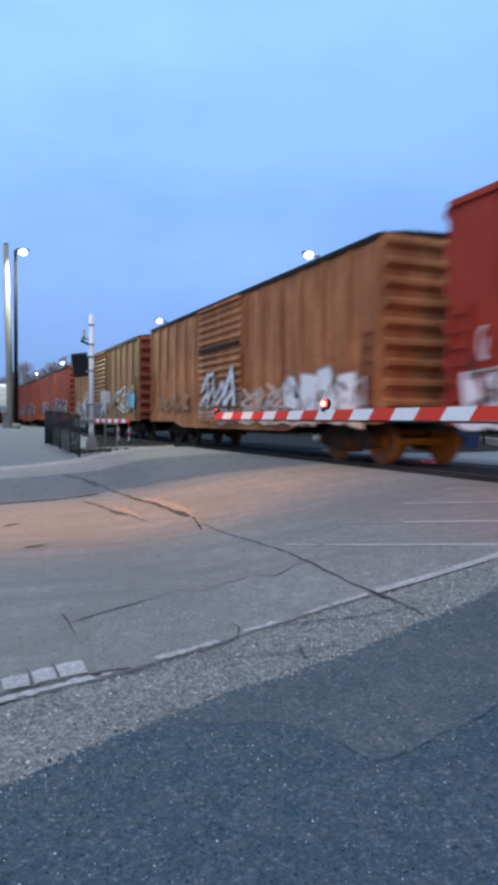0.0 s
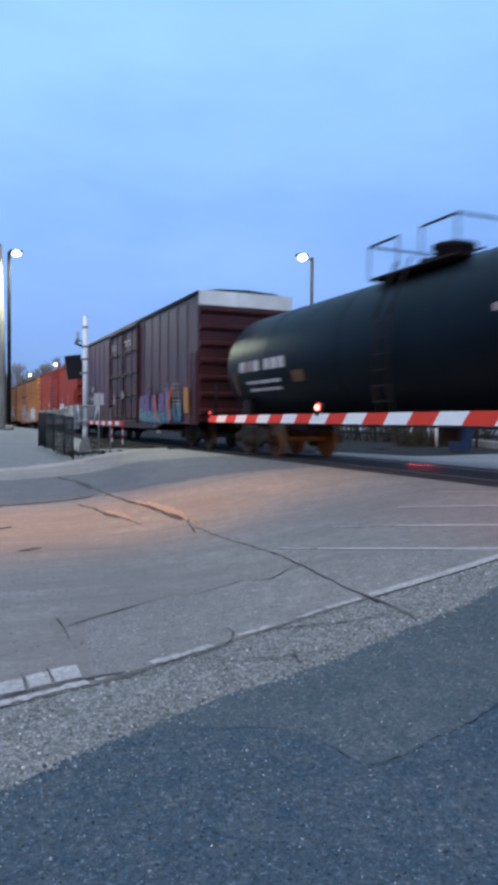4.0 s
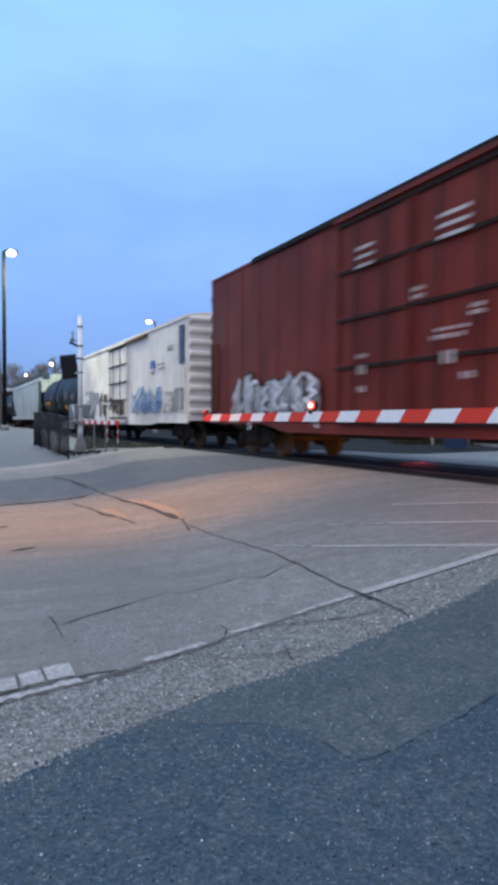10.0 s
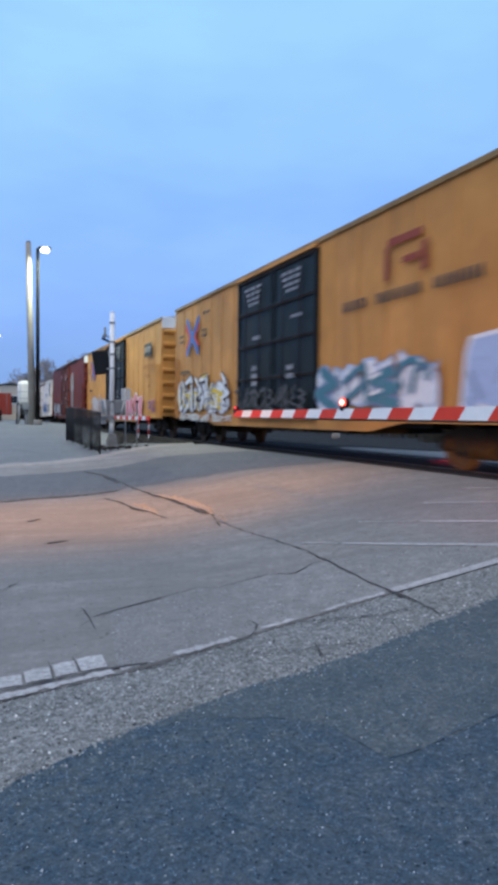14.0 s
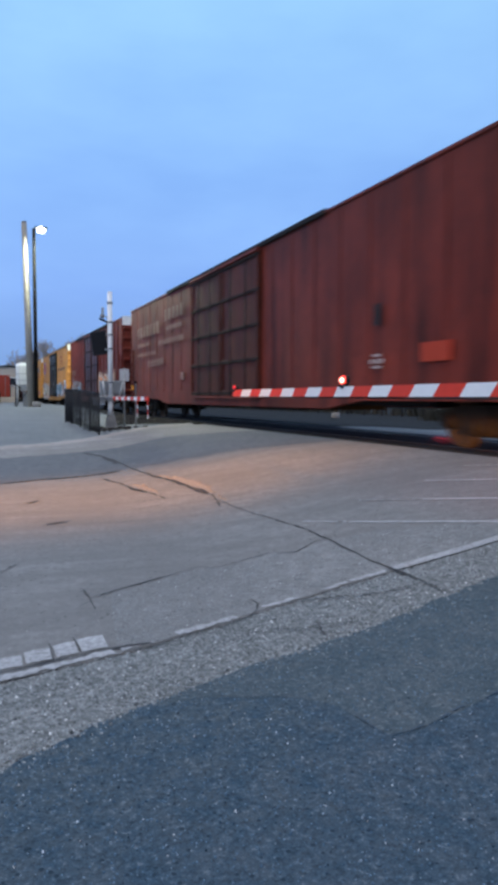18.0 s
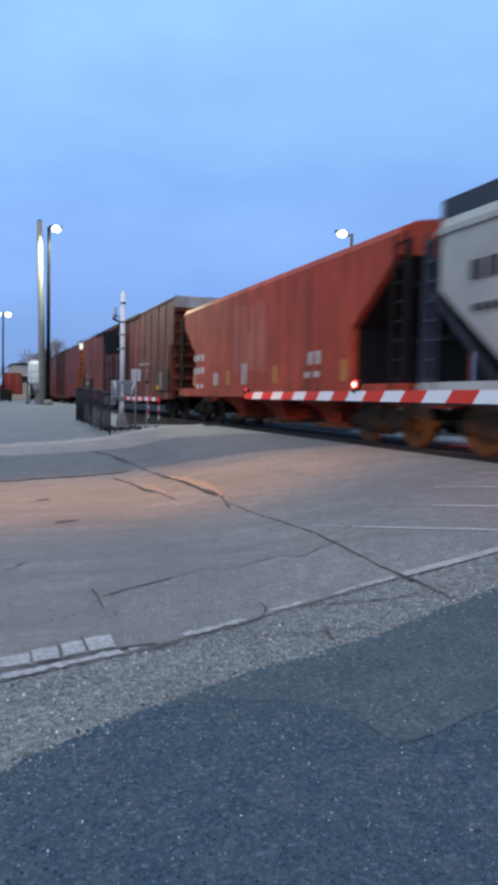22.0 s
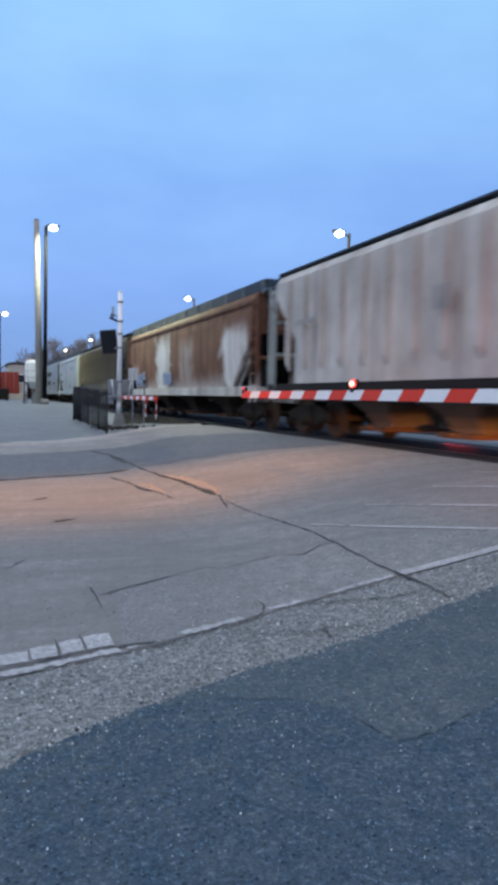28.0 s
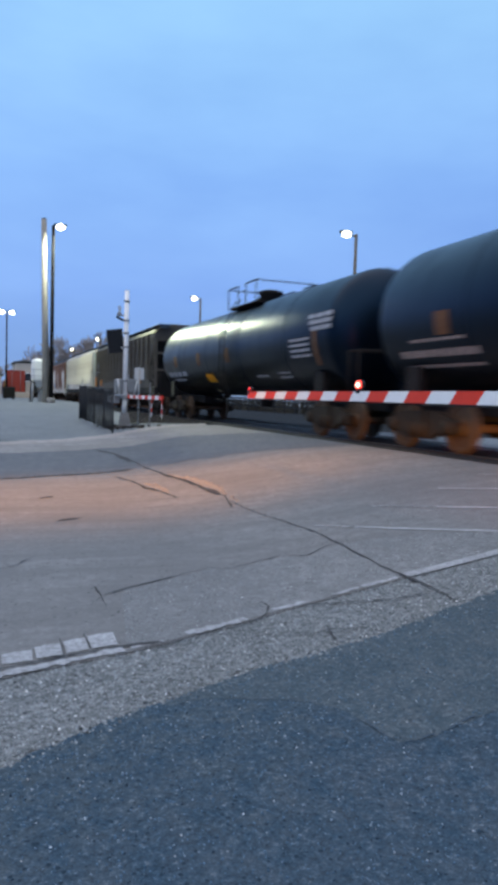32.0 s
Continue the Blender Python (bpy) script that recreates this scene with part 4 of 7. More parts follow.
def hopper(front, rear, top, paint, label, posts=0, curved=True, bays=3, trim=None, walk_mat=None, bay_mat=None, sill_mat=None, sill_z=1.02, walk=True, rise=0.0, fascia=True, steep=0.0):
    """A covered hopper: curved or ribbed body with sloped end sheets, outlet bays, roof walk, end posts and ladders."""
    car, hl = car_base("covered_hopper", label, "freight train", 0, front, rear)
    hl -= 0.30
    top -= rise
    x = HALF - (0.06 if posts else 0.0)
    low, knee = sill_z + 0.15, top - (0.55 if steep else 1.15)
    lk = hl - 0.25
    rings = []
    for i in range(9):
        q = i / 8
        z = low + (knee - low) * q
        wob = 1 - 0.085 * (1 - q) ** 2 if curved else 1.0
        rings.append(ring_rect(x * wob, lk - (steep * min(1.0, (1 - q) / 0.5) if steep else 2.05 * (1 - q)), z, 0.05))
    for z, f in ((top - 0.60 if not steep else top - 0.36, 1.0), (top - 0.18, 0.985 if curved else 1.0)):
        rings.append(ring_rect(x * f, lk, z, 0.05))
    for z, f in ((top - 0.02, 0.93), (top + 0.10, 0.75), (top + 0.18, 0.45), (top + 0.2, 0.05)):
        rings.append(ring_rect(x * f, lk, z, 0.02))
    part("body", Shape().loft(rings, False), paint, car)
    if curved:
        part("top_chord", Shape().box(-x - 0.03, -x + 0.02, -lk, lk, top - 0.30, top - 0.20).box(x - 0.02, x + 0.03, -lk, lk, top - 0.30, top - 0.20), paint, car)
    part("side_sill", Shape().box(-x - 0.03, -x + 0.12, -hl - 0.15, hl + 0.15, sill_z - 0.08, sill_z + 0.20).box(x - 0.12, x + 0.03, -hl - 0.15, hl + 0.15, sill_z - 0.08, sill_z + 0.20)
         .box(-x, x, -hl - 0.15, -hl + 0.05, sill_z - 0.08, sill_z + 0.18).box(-x, x, hl - 0.05, hl + 0.15, sill_z - 0.08, sill_z + 0.18)
         .box(-0.35, 0.35, -hl, hl, sill_z - 0.25, sill_z + 0.05), sill_mat or paint, car)
    if posts:
        span = lk - 1.0
        for side in (-1, 1):
            for i in range(posts + 1):
                y = -span + 2 * span * i / posts
                key = f"side_post_h_{top:.2f}_{paint.name}"
                part("side_post", cached(key, lambda: Shape().prism_y([(-0.10, low + 0.55), (-0.12, top - 0.25), (0, top - 0.2), (0, low + 0.35)], -0.06, 0.06), paint), None, car,
                     m=pose(side * x, y, 0, 0, 0, 0 if side < 0 else 180))
    for i in range(bays):
        yc = (-lk + 2.6) + (2 * lk - 5.2) * (i + 0.5) / bays
        h = (2 * lk - 5.2) / bays * 0.48
        r = [ring_rect(a, b, z, 0.03) for a, b, z in ((x * 0.92, h, low + 0.05), (0.75, 0.5, 0.62), (0.62, 0.42, 0.42), (0.62, 0.42, 0.30))]
        s = Shape()
        s.loft([[(p[0], p[1] + yc, p[2]) for p in q] for q in r])
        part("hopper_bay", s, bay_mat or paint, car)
        part("outlet_gate", Shape().box(-0.85, 0.85, yc - 0.5, yc + 0.5, 0.24, 0.34).tube((-1.0, yc, 0.30), (1.0, yc, 0.30), 0.05, k=8), MAT["rust"], car)
    s = Shape()
    wm = walk_mat or MAT["walkway"]
    drop = (0.05 if trim else 0.0) - rise
    for side in (-1, 1):
        s.box(min(side * 0.75, side * 1.28), max(side * 0.75, side * 1.28), -hl, hl, top + 0.16 - drop, top + 0.20 - drop)
        n = int(hl / 0.7)
        for i in range(n + 1):
            y = -hl + 2 * hl * i / n
            s.box(min(side * 0.85, side * 1.27), max(side * 0.85, side * 1.27), y - 0.03, y + 0.03, top + 0.02, top + 0.18 - drop)
    if walk:
        w = part("roof_walk", s, wm, car)
        for side in (-1, 1):
            # added strip stands for the shaded underside and gap of the walk
            if fascia:
                part("walk_fascia", Shape().box(min(side * 1.285, side * 1.31), max(side * 1.285, side * 1.31), -hl + 0.05, hl - 0.05, top + 0.04 if rise > 0.1 else top - 0.05, top + 0.195 - drop), MAT["walkway"], w, "added dark blue-grey strip for the shaded underside of the roof walk")
            if rise > 0.1:
                n = int(2 * hl / 1.5)
                for i in range(n + 1):
                    y = -hl + 0.1 + (2 * hl - 0.2) * i / n
                    part("walk_post", Shape().box(min(side * 1.31, side * 1.34), max(side * 1.31, side * 1.34), y - 0.035, y + 0.035, top - 0.05, top + 0.16 - drop), MAT["cabinet"], w)
    s = Shape()
    s.box(-0.42, 0.42, -lk + 0.7, lk - 0.7, top + 0.17, top + 0.30, 0.04)
    for i in range(8):
        y = -lk + 1.2 + (2 * lk - 2.4) * i / 7
        s.box(-0.47, 0.47, y - 0.05, y + 0.05, top + 0.28, top + 0.36)
    part("roof_hatch", s, paint, car)
    for d in (-1, 1):
        tm = trim or paint
        # near-black slope sheet and added plates under it stand for the recess shade
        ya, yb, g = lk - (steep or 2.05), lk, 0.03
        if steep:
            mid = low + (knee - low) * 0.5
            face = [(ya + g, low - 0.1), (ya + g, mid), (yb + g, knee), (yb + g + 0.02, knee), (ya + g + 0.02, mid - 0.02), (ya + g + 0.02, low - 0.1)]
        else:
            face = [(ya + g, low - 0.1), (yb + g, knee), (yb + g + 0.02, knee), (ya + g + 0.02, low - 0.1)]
        part("slope_sheet", Shape().prism_x([(d * a, z) for a, z in face], -x * 0.90, x * 0.90), MAT["near_black"], car, "sloped end sheet in near-black for the recess shade")
        for side in (-1, 1) if not steep else ():
            web = [(d * (ya + 0.10), low)] + [(d * (ya + 0.10 + 1.95 * q), low + (knee - low) * (q ** 1.25)) for q in (0.25, 0.5, 0.75, 1.0)] + [(d * (yb - 0.25), low)]
            part("web_plate", Shape().prism_x(web, side * 0.80, side * 0.83), MAT["near_black"], car, "added dark plate for the shade under the slope sheet")
        for side in (-1, 1):
            part("corner_post", Shape().box(side * (x - 0.06) - 0.05, side * (x - 0.06) + 0.05, d * hl - 0.05, d * hl + 0.05, sill_z, top - 0.3), tm, car)
            if not steep:
                part("end_brace", Shape().wire([(side * (x - 0.1), d * hl, top - 1.2), (side * (x - 0.15), d * (hl - 1.7), sill_z + 0.2)], 0.045), tm, car)
            part("end_post", Shape().box(side * 0.45 - 0.04, side * 0.45 + 0.04, d * hl - 0.04, d * hl + 0.04, sill_z, top - 0.9), tm, car)
        for z in (top - 1.15, sill_z + 0.95):
            part("end_rail", Shape().box(-x + 0.05, x - 0.05, d * hl - 0.04, d * hl + 0.04, z, z + 0.09), tm, car)
        for side in (-1, 1):
            ladder(car, side * (x + 0.02), d * hl - d * 0.15 - 0.2, d * hl - d * 0.15 + 0.2, sill_z - 0.25, top - 0.2, trim or paint, 9)
        coupler(car, d * (hl + 0.05), d)
        bogie(car, d * (hl - 1.55))
    part("air_tank", Shape().lathe([(-0.5, 0.02), (-0.48, 0.18), (-0.4, 0.22), (0.4, 0.22), (0.48, 0.18), (0.5, 0.02)], "x", (0, hl - 0.75, sill_z + 0.55), 14), MAT["dark"], car)
    return car


def tanker(front, rear, axis, radius, paint, label, platform=0.0, trim=None):
    """A tank car: domed tank, saddles, manway with a railed platform, ladders, sills and bogies."""
    car, hl = car_base("tank_car", label, "freight train", 0, front, rear)
    hl -= 0.55
    trim = trim or MAT["dark"]
    prof = [(-hl + 0.62 * (1 - math.cos(a)), radius * math.sin(a)) for a in [math.pi / 2 * i / 9 for i in range(10)]]
    prof[0] = (-hl, 0.02)
    full = prof + [(y, radius) for y in (-hl * 0.5, 0.0, hl * 0.5)] + [(-y, r) for y, r in reversed(prof)]
    part("tank", Shape().lathe(full, "y", (0, 0, axis), 40), paint, car)
    for y in (-hl * 0.62, -hl * 0.2, hl * 0.2, hl * 0.62):
        part("weld_band", Shape().lathe([(y - 0.03, radius), (y - 0.02, radius + 0.008), (y + 0.02, radius + 0.008), (y + 0.03, radius)], "y", (0, 0, axis), 40), paint, car)
    for d in (-1, 1):
        s = Shape()
        y0, y1 = sorted((d * (hl - 3.2), d * (hl + 0.5)))
        s.box(-0.4, 0.4, y0, y1, 0.68, 0.98)
        s.box(-1.45, 1.45, d * (hl + 0.38) - 0.12, d * (hl + 0.38) + 0.12, 0.86, 1.02)
        for x in (-1.2, 1.2):
            s.box(x - 0.06, x + 0.06, d * (hl - 1.4) - 0.22, d * (hl - 1.4) + 0.22, 0.9, axis - radius * 0.62)
        part("stub_sill", s, MAT["near_black"], car)
        s = Shape()
        for x in (-1.42, 1.42):
            s.wire([(x, d * (hl + 0.4), 1.0), (x, d * (hl + 0.4), 1.95)], 0.03)
        s.wire([(-1.42, d * (hl + 0.4), 1.95), (1.42, d * (hl + 0.4), 1.95)], 0.03)
        part("end_rail", s, trim, car)
        coupler(car, d * (hl + 0.4), d)
        bogie(car, d * (hl - 1.35))
    top = axis + radius
    p = platform
    s = Shape().lathe([(top - 0.15, 0.36), (top + 0.26, 0.36), (top + 0.28, 0.40), (top + 0.36, 0.40), (top + 0.40, 0.26), (top + 0.42, 0.02)], "z", (0, p, 0), 20)
    s.lathe([(top - 0.1, 0.18), (top + 0.25, 0.18), (top + 0.27, 0.02)], "z", (0, p + 0.75, 0), 12)
    part("manway", s, trim, car)
    s = Shape()
    for side in (-1, 1):
        s.box(min(side * 0.55, side * 1.0), max(side * 0.55, side * 1.0), p - 1.3, p + 1.3, top - 0.16, top - 0.12)
        for y in (p - 1.3, p - 0.35, p + 0.35, p + 1.3):
            s.tube((side * 1.0, y, top - 0.12), (side * 1.0, y, top + 0.50), 0.018, k=6)
        for a, b in ((p - 1.3, p - 0.35), (p + 0.35, p + 1.3)):
            s.wire([(side * 1.0, a, top + 0.50), (side * 1.0, b, top + 0.50)], 0.024)
    for y in (p - 1.3, p + 1.3):
        s.wire([(-1.0, y, top + 0.50), (1.0, y, top + 0.50)], 0.018)
    part("platform", s, trim, car)
    for side in (-1, 1):
        s = Shape()
        for y in (p - 0.22, p + 0.22):
            s.wire([(side * 1.12, y, top), (side * (radius + 0.12), y, axis + 0.4), (side * (radius + 0.12), y, axis - radius * 0.55), (side * 1.35, y, 0.75)], 0.02)
        for i in range(9):
            z = axis + 0.3 - i * 0.28
            s.tube((side * (radius + 0.12), p - 0.22, z), (side * (radius + 0.12), p + 0.22, z), 0.014, k=5)
        part("ladder", s, trim, car)
    part("outlet_valve", Shape().tube((0, p, axis - radius - 0.35), (0, p, axis - radius + 0.1), 0.2, 0.25, 12), trim, car)
    return car


def tank_bars(car, axis, radius, rows, mat, name="lettering", label="lettering reduced to plain bars"):
    """Blocks that follow the tank's curve: y from, y to, z from, z to, number."""
    s = Shape()
    for ya, yb, za, zb, n in rows:
        w = (yb - ya) / n
        for i in range(n):
            a, b = ya + w * i + 0.1 * w, ya + w * (i + 1) - 0.1 * w
            ring = []
            for q in range(4):
                z = za + (zb - za) * q / 3
                xx = -math.sqrt(max(0.01, (radius + 0.012) ** 2 - (z - axis) ** 2))
                ring += [(xx, a, z), (xx, b, z)]
            s.add(ring, [(0, 1, 3, 2), (2, 3, 5, 4), (4, 5, 7, 6)])
    tagged(part(name, s, mat, car, label), kind="stuff")


PAINT = {
    "rust_orange": worn_paint("orange_brown_paint", (0.37, 0.160, 0.068), (0.13, 0.032, 0.016), 1.0, 0.6, 0.75, 1.45),
    "red": worn_paint("oxide_red_paint", (0.33, 0.046, 0.026), (0.13, 0.022, 0.015), 0.4, 0.2, 0.66, 1.15),
    "streaked_maroon": worn_paint("streaked_maroon_paint", (0.180, 0.034, 0.021), (0.016, 0.008, 0.006), 0.95, 0.45, 0.58, 1.25),
    "soot_maroon": worn_paint("sooty_maroon_paint", (0.098, 0.024, 0.015), (0.012, 0.008, 0.006), 0.85, 0.5, 0.6, 1.2),
    "maroon": worn_paint("maroon_paint", (0.165, 0.031, 0.021), (0.035, 0.014, 0.011), 0.7, 0.4, 0.58, 1.2),
    "dark_maroon": worn_paint("dark_maroon_paint", (0.072, 0.019, 0.018), (0.022, 0.012, 0.012), 0.7, 0.35, 0.45, 1.3, gloss=0.15),
    "brown": worn_paint("brown_paint", (0.150, 0.036, 0.019), (0.010, 0.007, 0.006), 1.0, 0.7, 0.6, 1.7),
    "far_red": worn_paint("faded_red_paint", (0.27, 0.07, 0.045), (0.10, 0.04, 0.03), 0.6, 0.3, 0.75, 1.3),
    "ochre": worn_paint("ochre_paint", (0.27, 0.155, 0.072), (0.15, 0.05, 0.03), 1.0, 0.5, 0.75, 1.3),
    "yellow": worn_paint("yellow_paint", (0.64, 0.310, 0.082), (0.28, 0.13, 0.045), 0.4, 0.12, 0.6, 1.15),
    "yellow_b": worn_paint("dull_yellow_paint", (0.60, 0.280, 0.080), (0.24, 0.11, 0.045), 0.45, 0.15, 0.62, 1.15),
    "yellow_roof": worn_paint("dusty_yellow_roof", (0.34, 0.22, 0.10), (0.10, 0.06, 0.03), 0.6, 0.3, 0.7, 1.2),
    "green_door": worn_paint("dark_green_door_paint", (0.012, 0.018, 0.020), (0.03, 0.03, 0.03), 0.25, 0.1, 0.5, 1.4),
    "grey": worn_paint("pale_grey_paint", (0.465, 0.51, 0.495), (0.28, 0.24, 0.21), 0.45, 0.1, 0.55, 1.1),
    "grey_b": worn_paint("weathered_grey_paint", (0.385, 0.420, 0.400), (0.17, 0.14, 0.12), 0.5, 0.2, 0.6, 1.15),
    "cream": worn_paint("off_white_paint", (0.87, 0.79, 0.715), (0.50, 0.36, 0.28), 0.22, 0.08, 0.55, 1.12),
    "black": tank_paint("tank_black_paint", (0.003, 0.005, 0.006), 0.0, 0.12),
    "gloss_black": tank_paint("glossy_tank_paint", (0.0010, 0.0016, 0.0026), 0.09, 0.36),
    "hop_red": worn_paint("faded_orange_red_paint", (0.40, 0.066, 0.034), (0.11, 0.028, 0.018), 0.9, 0.25, 0.68, 1.3),
    "hop_brown": worn_paint("soot_brown_paint", (0.13, 0.115, 0.085), (0.045, 0.038, 0.03), 0.85, 0.35, 0.72, 1.35),
    "hop_rust": patched_rust("rust_stained_paint", (0.190, 0.094, 0.060), (0.68, 0.67, 0.63), ((2.1, 0.85, 3.2, 1.0), (1.0, 0.5, 3.3, 0.7), (-1.6, 1.0, 2.9, 0.35), (-6.9, 1.1, 3.0, 0.9), (7.2, 0.6, 2.3, 0.6)), 1.5),
    "hop_pale": worn_paint("chalky_grey_paint", (0.54, 0.52, 0.48), (0.20, 0.15, 0.12), 0.9, 0.25, 0.7, 1.2),
    "hop_dark": worn_paint("dark_grey_brown_paint", (0.084, 0.076, 0.066), (0.045, 0.04, 0.035), 0.8, 0.3, 0.70, 1.35),
    "red_chalk": worn_paint("chalky_red_paint", (0.42, 0.125, 0.085), (0.33, 0.06, 0.04), 0.9, 0.5, 0.72, 1.2),
    "soot_streak": worn_paint("soot_streaked_paint", (0.022, 0.013, 0.010), (0.085, 0.022, 0.012), 0.8, 0.6, 0.8, 1.3),
    "ink": plain("black_ink", (0.055, 0.055, 0.06), 0.7),
    "pale_ink": worn_paint("white_ink", (0.52, 0.51, 0.50), (0.14, 0.06, 0.05), 0.8, 0.8, 0.75, 1.1),
    "faint_ink": worn_paint("faded_white_ink", (0.30, 0.175, 0.155), (0.13, 0.04, 0.03), 0.9, 0.8, 0.75, 1.2),
    "spray_white": plain("white_spray", (0.68, 0.68, 0.70), 0.7),
    "spray_blue": plain("blue_spray", (0.06, 0.15, 0.42), 0.7),
    "spray_navy": plain("dark_blue_spray", (0.018, 0.026, 0.075), 0.7),
    "spray_vermilion": plain("orange_red_spray", (0.48, 0.085, 0.035), 0.7),
    "spray_soot": worn_paint("sooty_brown_spray", (0.10, 0.06, 0.05), (0.45, 0.36, 0.32), 0.5, 0.5, 0.75, 1.2),
    "spray_cyan": plain("pale_blue_spray", (0.16, 0.42, 0.62), 0.7),
    "spray_black": plain("black_spray", (0.03, 0.03, 0.035), 0.7),
    "spray_violet": plain("violet_spray", (0.15, 0.088, 0.22), 0.7),
    "spray_pink": plain("pink_spray", (0.62, 0.25, 0.30), 0.7),
    "spray_orange": plain("orange_spray", (0.70, 0.20, 0.06), 0.7),
    "spray_yellow": plain("yellow_spray", (0.70, 0.48, 0.05), 0.7),
    "spray_red": plain("red_spray", (0.55, 0.06, 0.05), 0.7),
    "emblem_pale": plain("pale_blue_emblem", (0.36, 0.45, 0.62), 0.7),
    "rusty_white": worn_paint("rusty_white_paint", (0.55, 0.52, 0.48), (0.12, 0.05, 0.03), 1.0, 0.9, 0.7, 1.1),
    "soft_black": plain("soft_black_paint", (0.02, 0.02, 0.022), 0.7),
    "grey_dim": plain("dim_grey_spray", (0.10, 0.10, 0.105), 0.7),
    "emblem_red": plain("red_brown_emblem", (0.26, 0.06, 0.04), 0.7),
    "patch": worn_paint("chalky_patch_paint", (0.58, 0.56, 0.52), (0.26, 0.16, 0.12), 0.45, 0.3, 0.75, 1.1),
    "spray_peach": plain("peach_spray", (0.62, 0.40, 0.30), 0.7),
    "placard_red": plain("dull_red_placard", (0.36, 0.045, 0.02), 0.7),
    "spray_mid": plain("mid_blue_spray", (0.10, 0.24, 0.52), 0.7),
    "spray_teal": plain("teal_spray", (0.07, 0.19, 0.24), 0.7),
    "spray_grey": plain("grey_spray", (0.34, 0.34, 0.36), 0.7),
    "spray_dull": plain("dull_grey_spray", (0.28, 0.24, 0.22), 0.7),
    "spray_steel": plain("steel_blue_spray", (0.20, 0.25, 0.36), 0.7),
    "spray_rust": plain("rust_ochre_spray", (0.42, 0.17, 0.05), 0.7),
    "spray_brown": plain("brown_placard_paint", (0.12, 0.06, 0.03), 0.7),
    "grey_ink": plain("grey_ink", (0.26, 0.25, 0.25), 0.7),
    "reflector": plain("yellow_reflector", (0.75, 0.30, 0.01), 0.45),
}
SIDE = -HALF - 0.035  # outer face towards the road


def build_train():
    P, tall, low = PAINT, 4.82, 4.24
    # wagons that have already crossed
    for i, (f, mat) in enumerate(((44.2, "ochre"), (61.8, "far_red"), (79.4, "far_red"), (97.0, "brown"), (114.6, "far_red"), (132.2, "ochre"), (149.8, "far_red"), (167.4, "brown"))):
        c = boxcar(f, f - 15.7, low, P[mat], "weathered " + ("ochre" if mat == "ochre" else "red-brown") + " steel box car with a sliding door", ((0, 3.0, P[mat], "corrugated"),), 14, end_mat=P["far_red"])
        if i < 3:
            tag_art(c, SIDE - 0.02, -7.2, 7.0, 1.15, 2.3, P["spray_white"], P["ochre"] if i == 0 else P["spray_black"], P["spray_cyan"], 9, 40 + i)
        if i == 0:
            tag_art(c, SIDE - 0.06, -7.3, -6.0, 1.3, 2.1, P["spray_cyan"], P["spray_cyan"], None, 2, 9)
    c = boxcar(26.69, 11.08, low, P["rust_orange"], "rusty orange-brown box car with a ribbed sliding door and graffiti", ((0.3, 3.3, P["rust_orange"], "corrugated"),), 15)
    tag_art(c, SIDE - 0.03, -7.4, 2.0, 0.85, 1.75, P["spray_peach"], P["spray_grey"], None, 22, 203, 0.9)
    throw_up(c, SIDE - 0.05, -7.2, -3.9, 0.95, 1.95, P["spray_dull"], P["spray_white"], P["spray_black"], 4, 3)
    tag_art(c, SIDE - 0.04, -4.0, -1.4, 0.98, 1.8, P["rust_orange"], P["spray_peach"], None, 5, 4)
    tag_art(c, SIDE - 0.05, -7.3, 1.0, 0.72, 1.05, P["patch"], P["spray_peach"], None, 14, 8, 1.2)
    tag_art(c, SIDE - 0.12, -1.15, 1.75, 1.1, 2.35, P["spray_black"], P["spray_white"], P["spray_grey"], 4, 5)
    tag_art(c, SIDE - 0.04, 3.0, 6.5, 1.1, 1.75, P["spray_dull"], P["rust_orange"], None, 5, 6)
    part("lock_bar", Shape().box(SIDE - 0.13, SIDE - 0.07, -1.3, 1.9, 2.85, 2.95), MAT["dark"], c)
    c = boxcar(9.22, -6.52, low, P["red"], "oxide red box car with a ribbed door and white graffiti", ((0.24, 2.8, P["red"], "corrugated"),), 16, 0.04, roof_mat=P["red"], ribs=6, post_d=0.012)
    throw_up(c, SIDE - 0.10, -7.3, -4.5, 0.95, 1.85, P["spray_dull"], P["spray_white"], P["spray_black"], 6, 11)
    throw_up(c, SIDE - 0.10, -4.3, -2.6, 0.95, 2.05, P["spray_violet"], P["spray_white"], P["spray_black"], 2, 14)
    throw_up(c, SIDE - 0.13, -2.5, 2.0, 1.0, 1.65, P["spray_dull"], P["spray_white"], P["spray_black"], 9, 15)
    throw_up(c, SIDE - 0.10, 2.3, 7.4, 0.95, 1.75, P["red"], P["spray_white"], P["spray_black"], 10, 12)
    tag_art(c, SIDE - 0.15, -7.0, 7.2, 0.95, 1.7, P["spray_black"], P["spray_dull"], None, 16, 17, 0.45)
    smear(c, SIDE - 0.09, -7.3, 7.3, 1.0, 1.5, (P["spray_grey"],), 40, 18)
    for i, y in enumerate((6.9, 4.6, 2.2, -3.4, -5.6)):
        tag_art(c, SIDE - 0.08, y - 0.12, y + 0.12, 1.6, 2.4 + 0.1 * (i % 3), P["spray_dull"], P["spray_white"], None, 1, 16 + i, 0.8)
    tag_art(c, SIDE - 0.04, 2.2, 2.9, 1.75, 2.05, P["spray_yellow"], P["spray_yellow"], None, 2, 13)
    tag_art(c, SIDE - 0.05, -7.4, 7.4, 0.72, 1.02, P["patch"], P["spray_white"], None, 24, 19, 1.4)
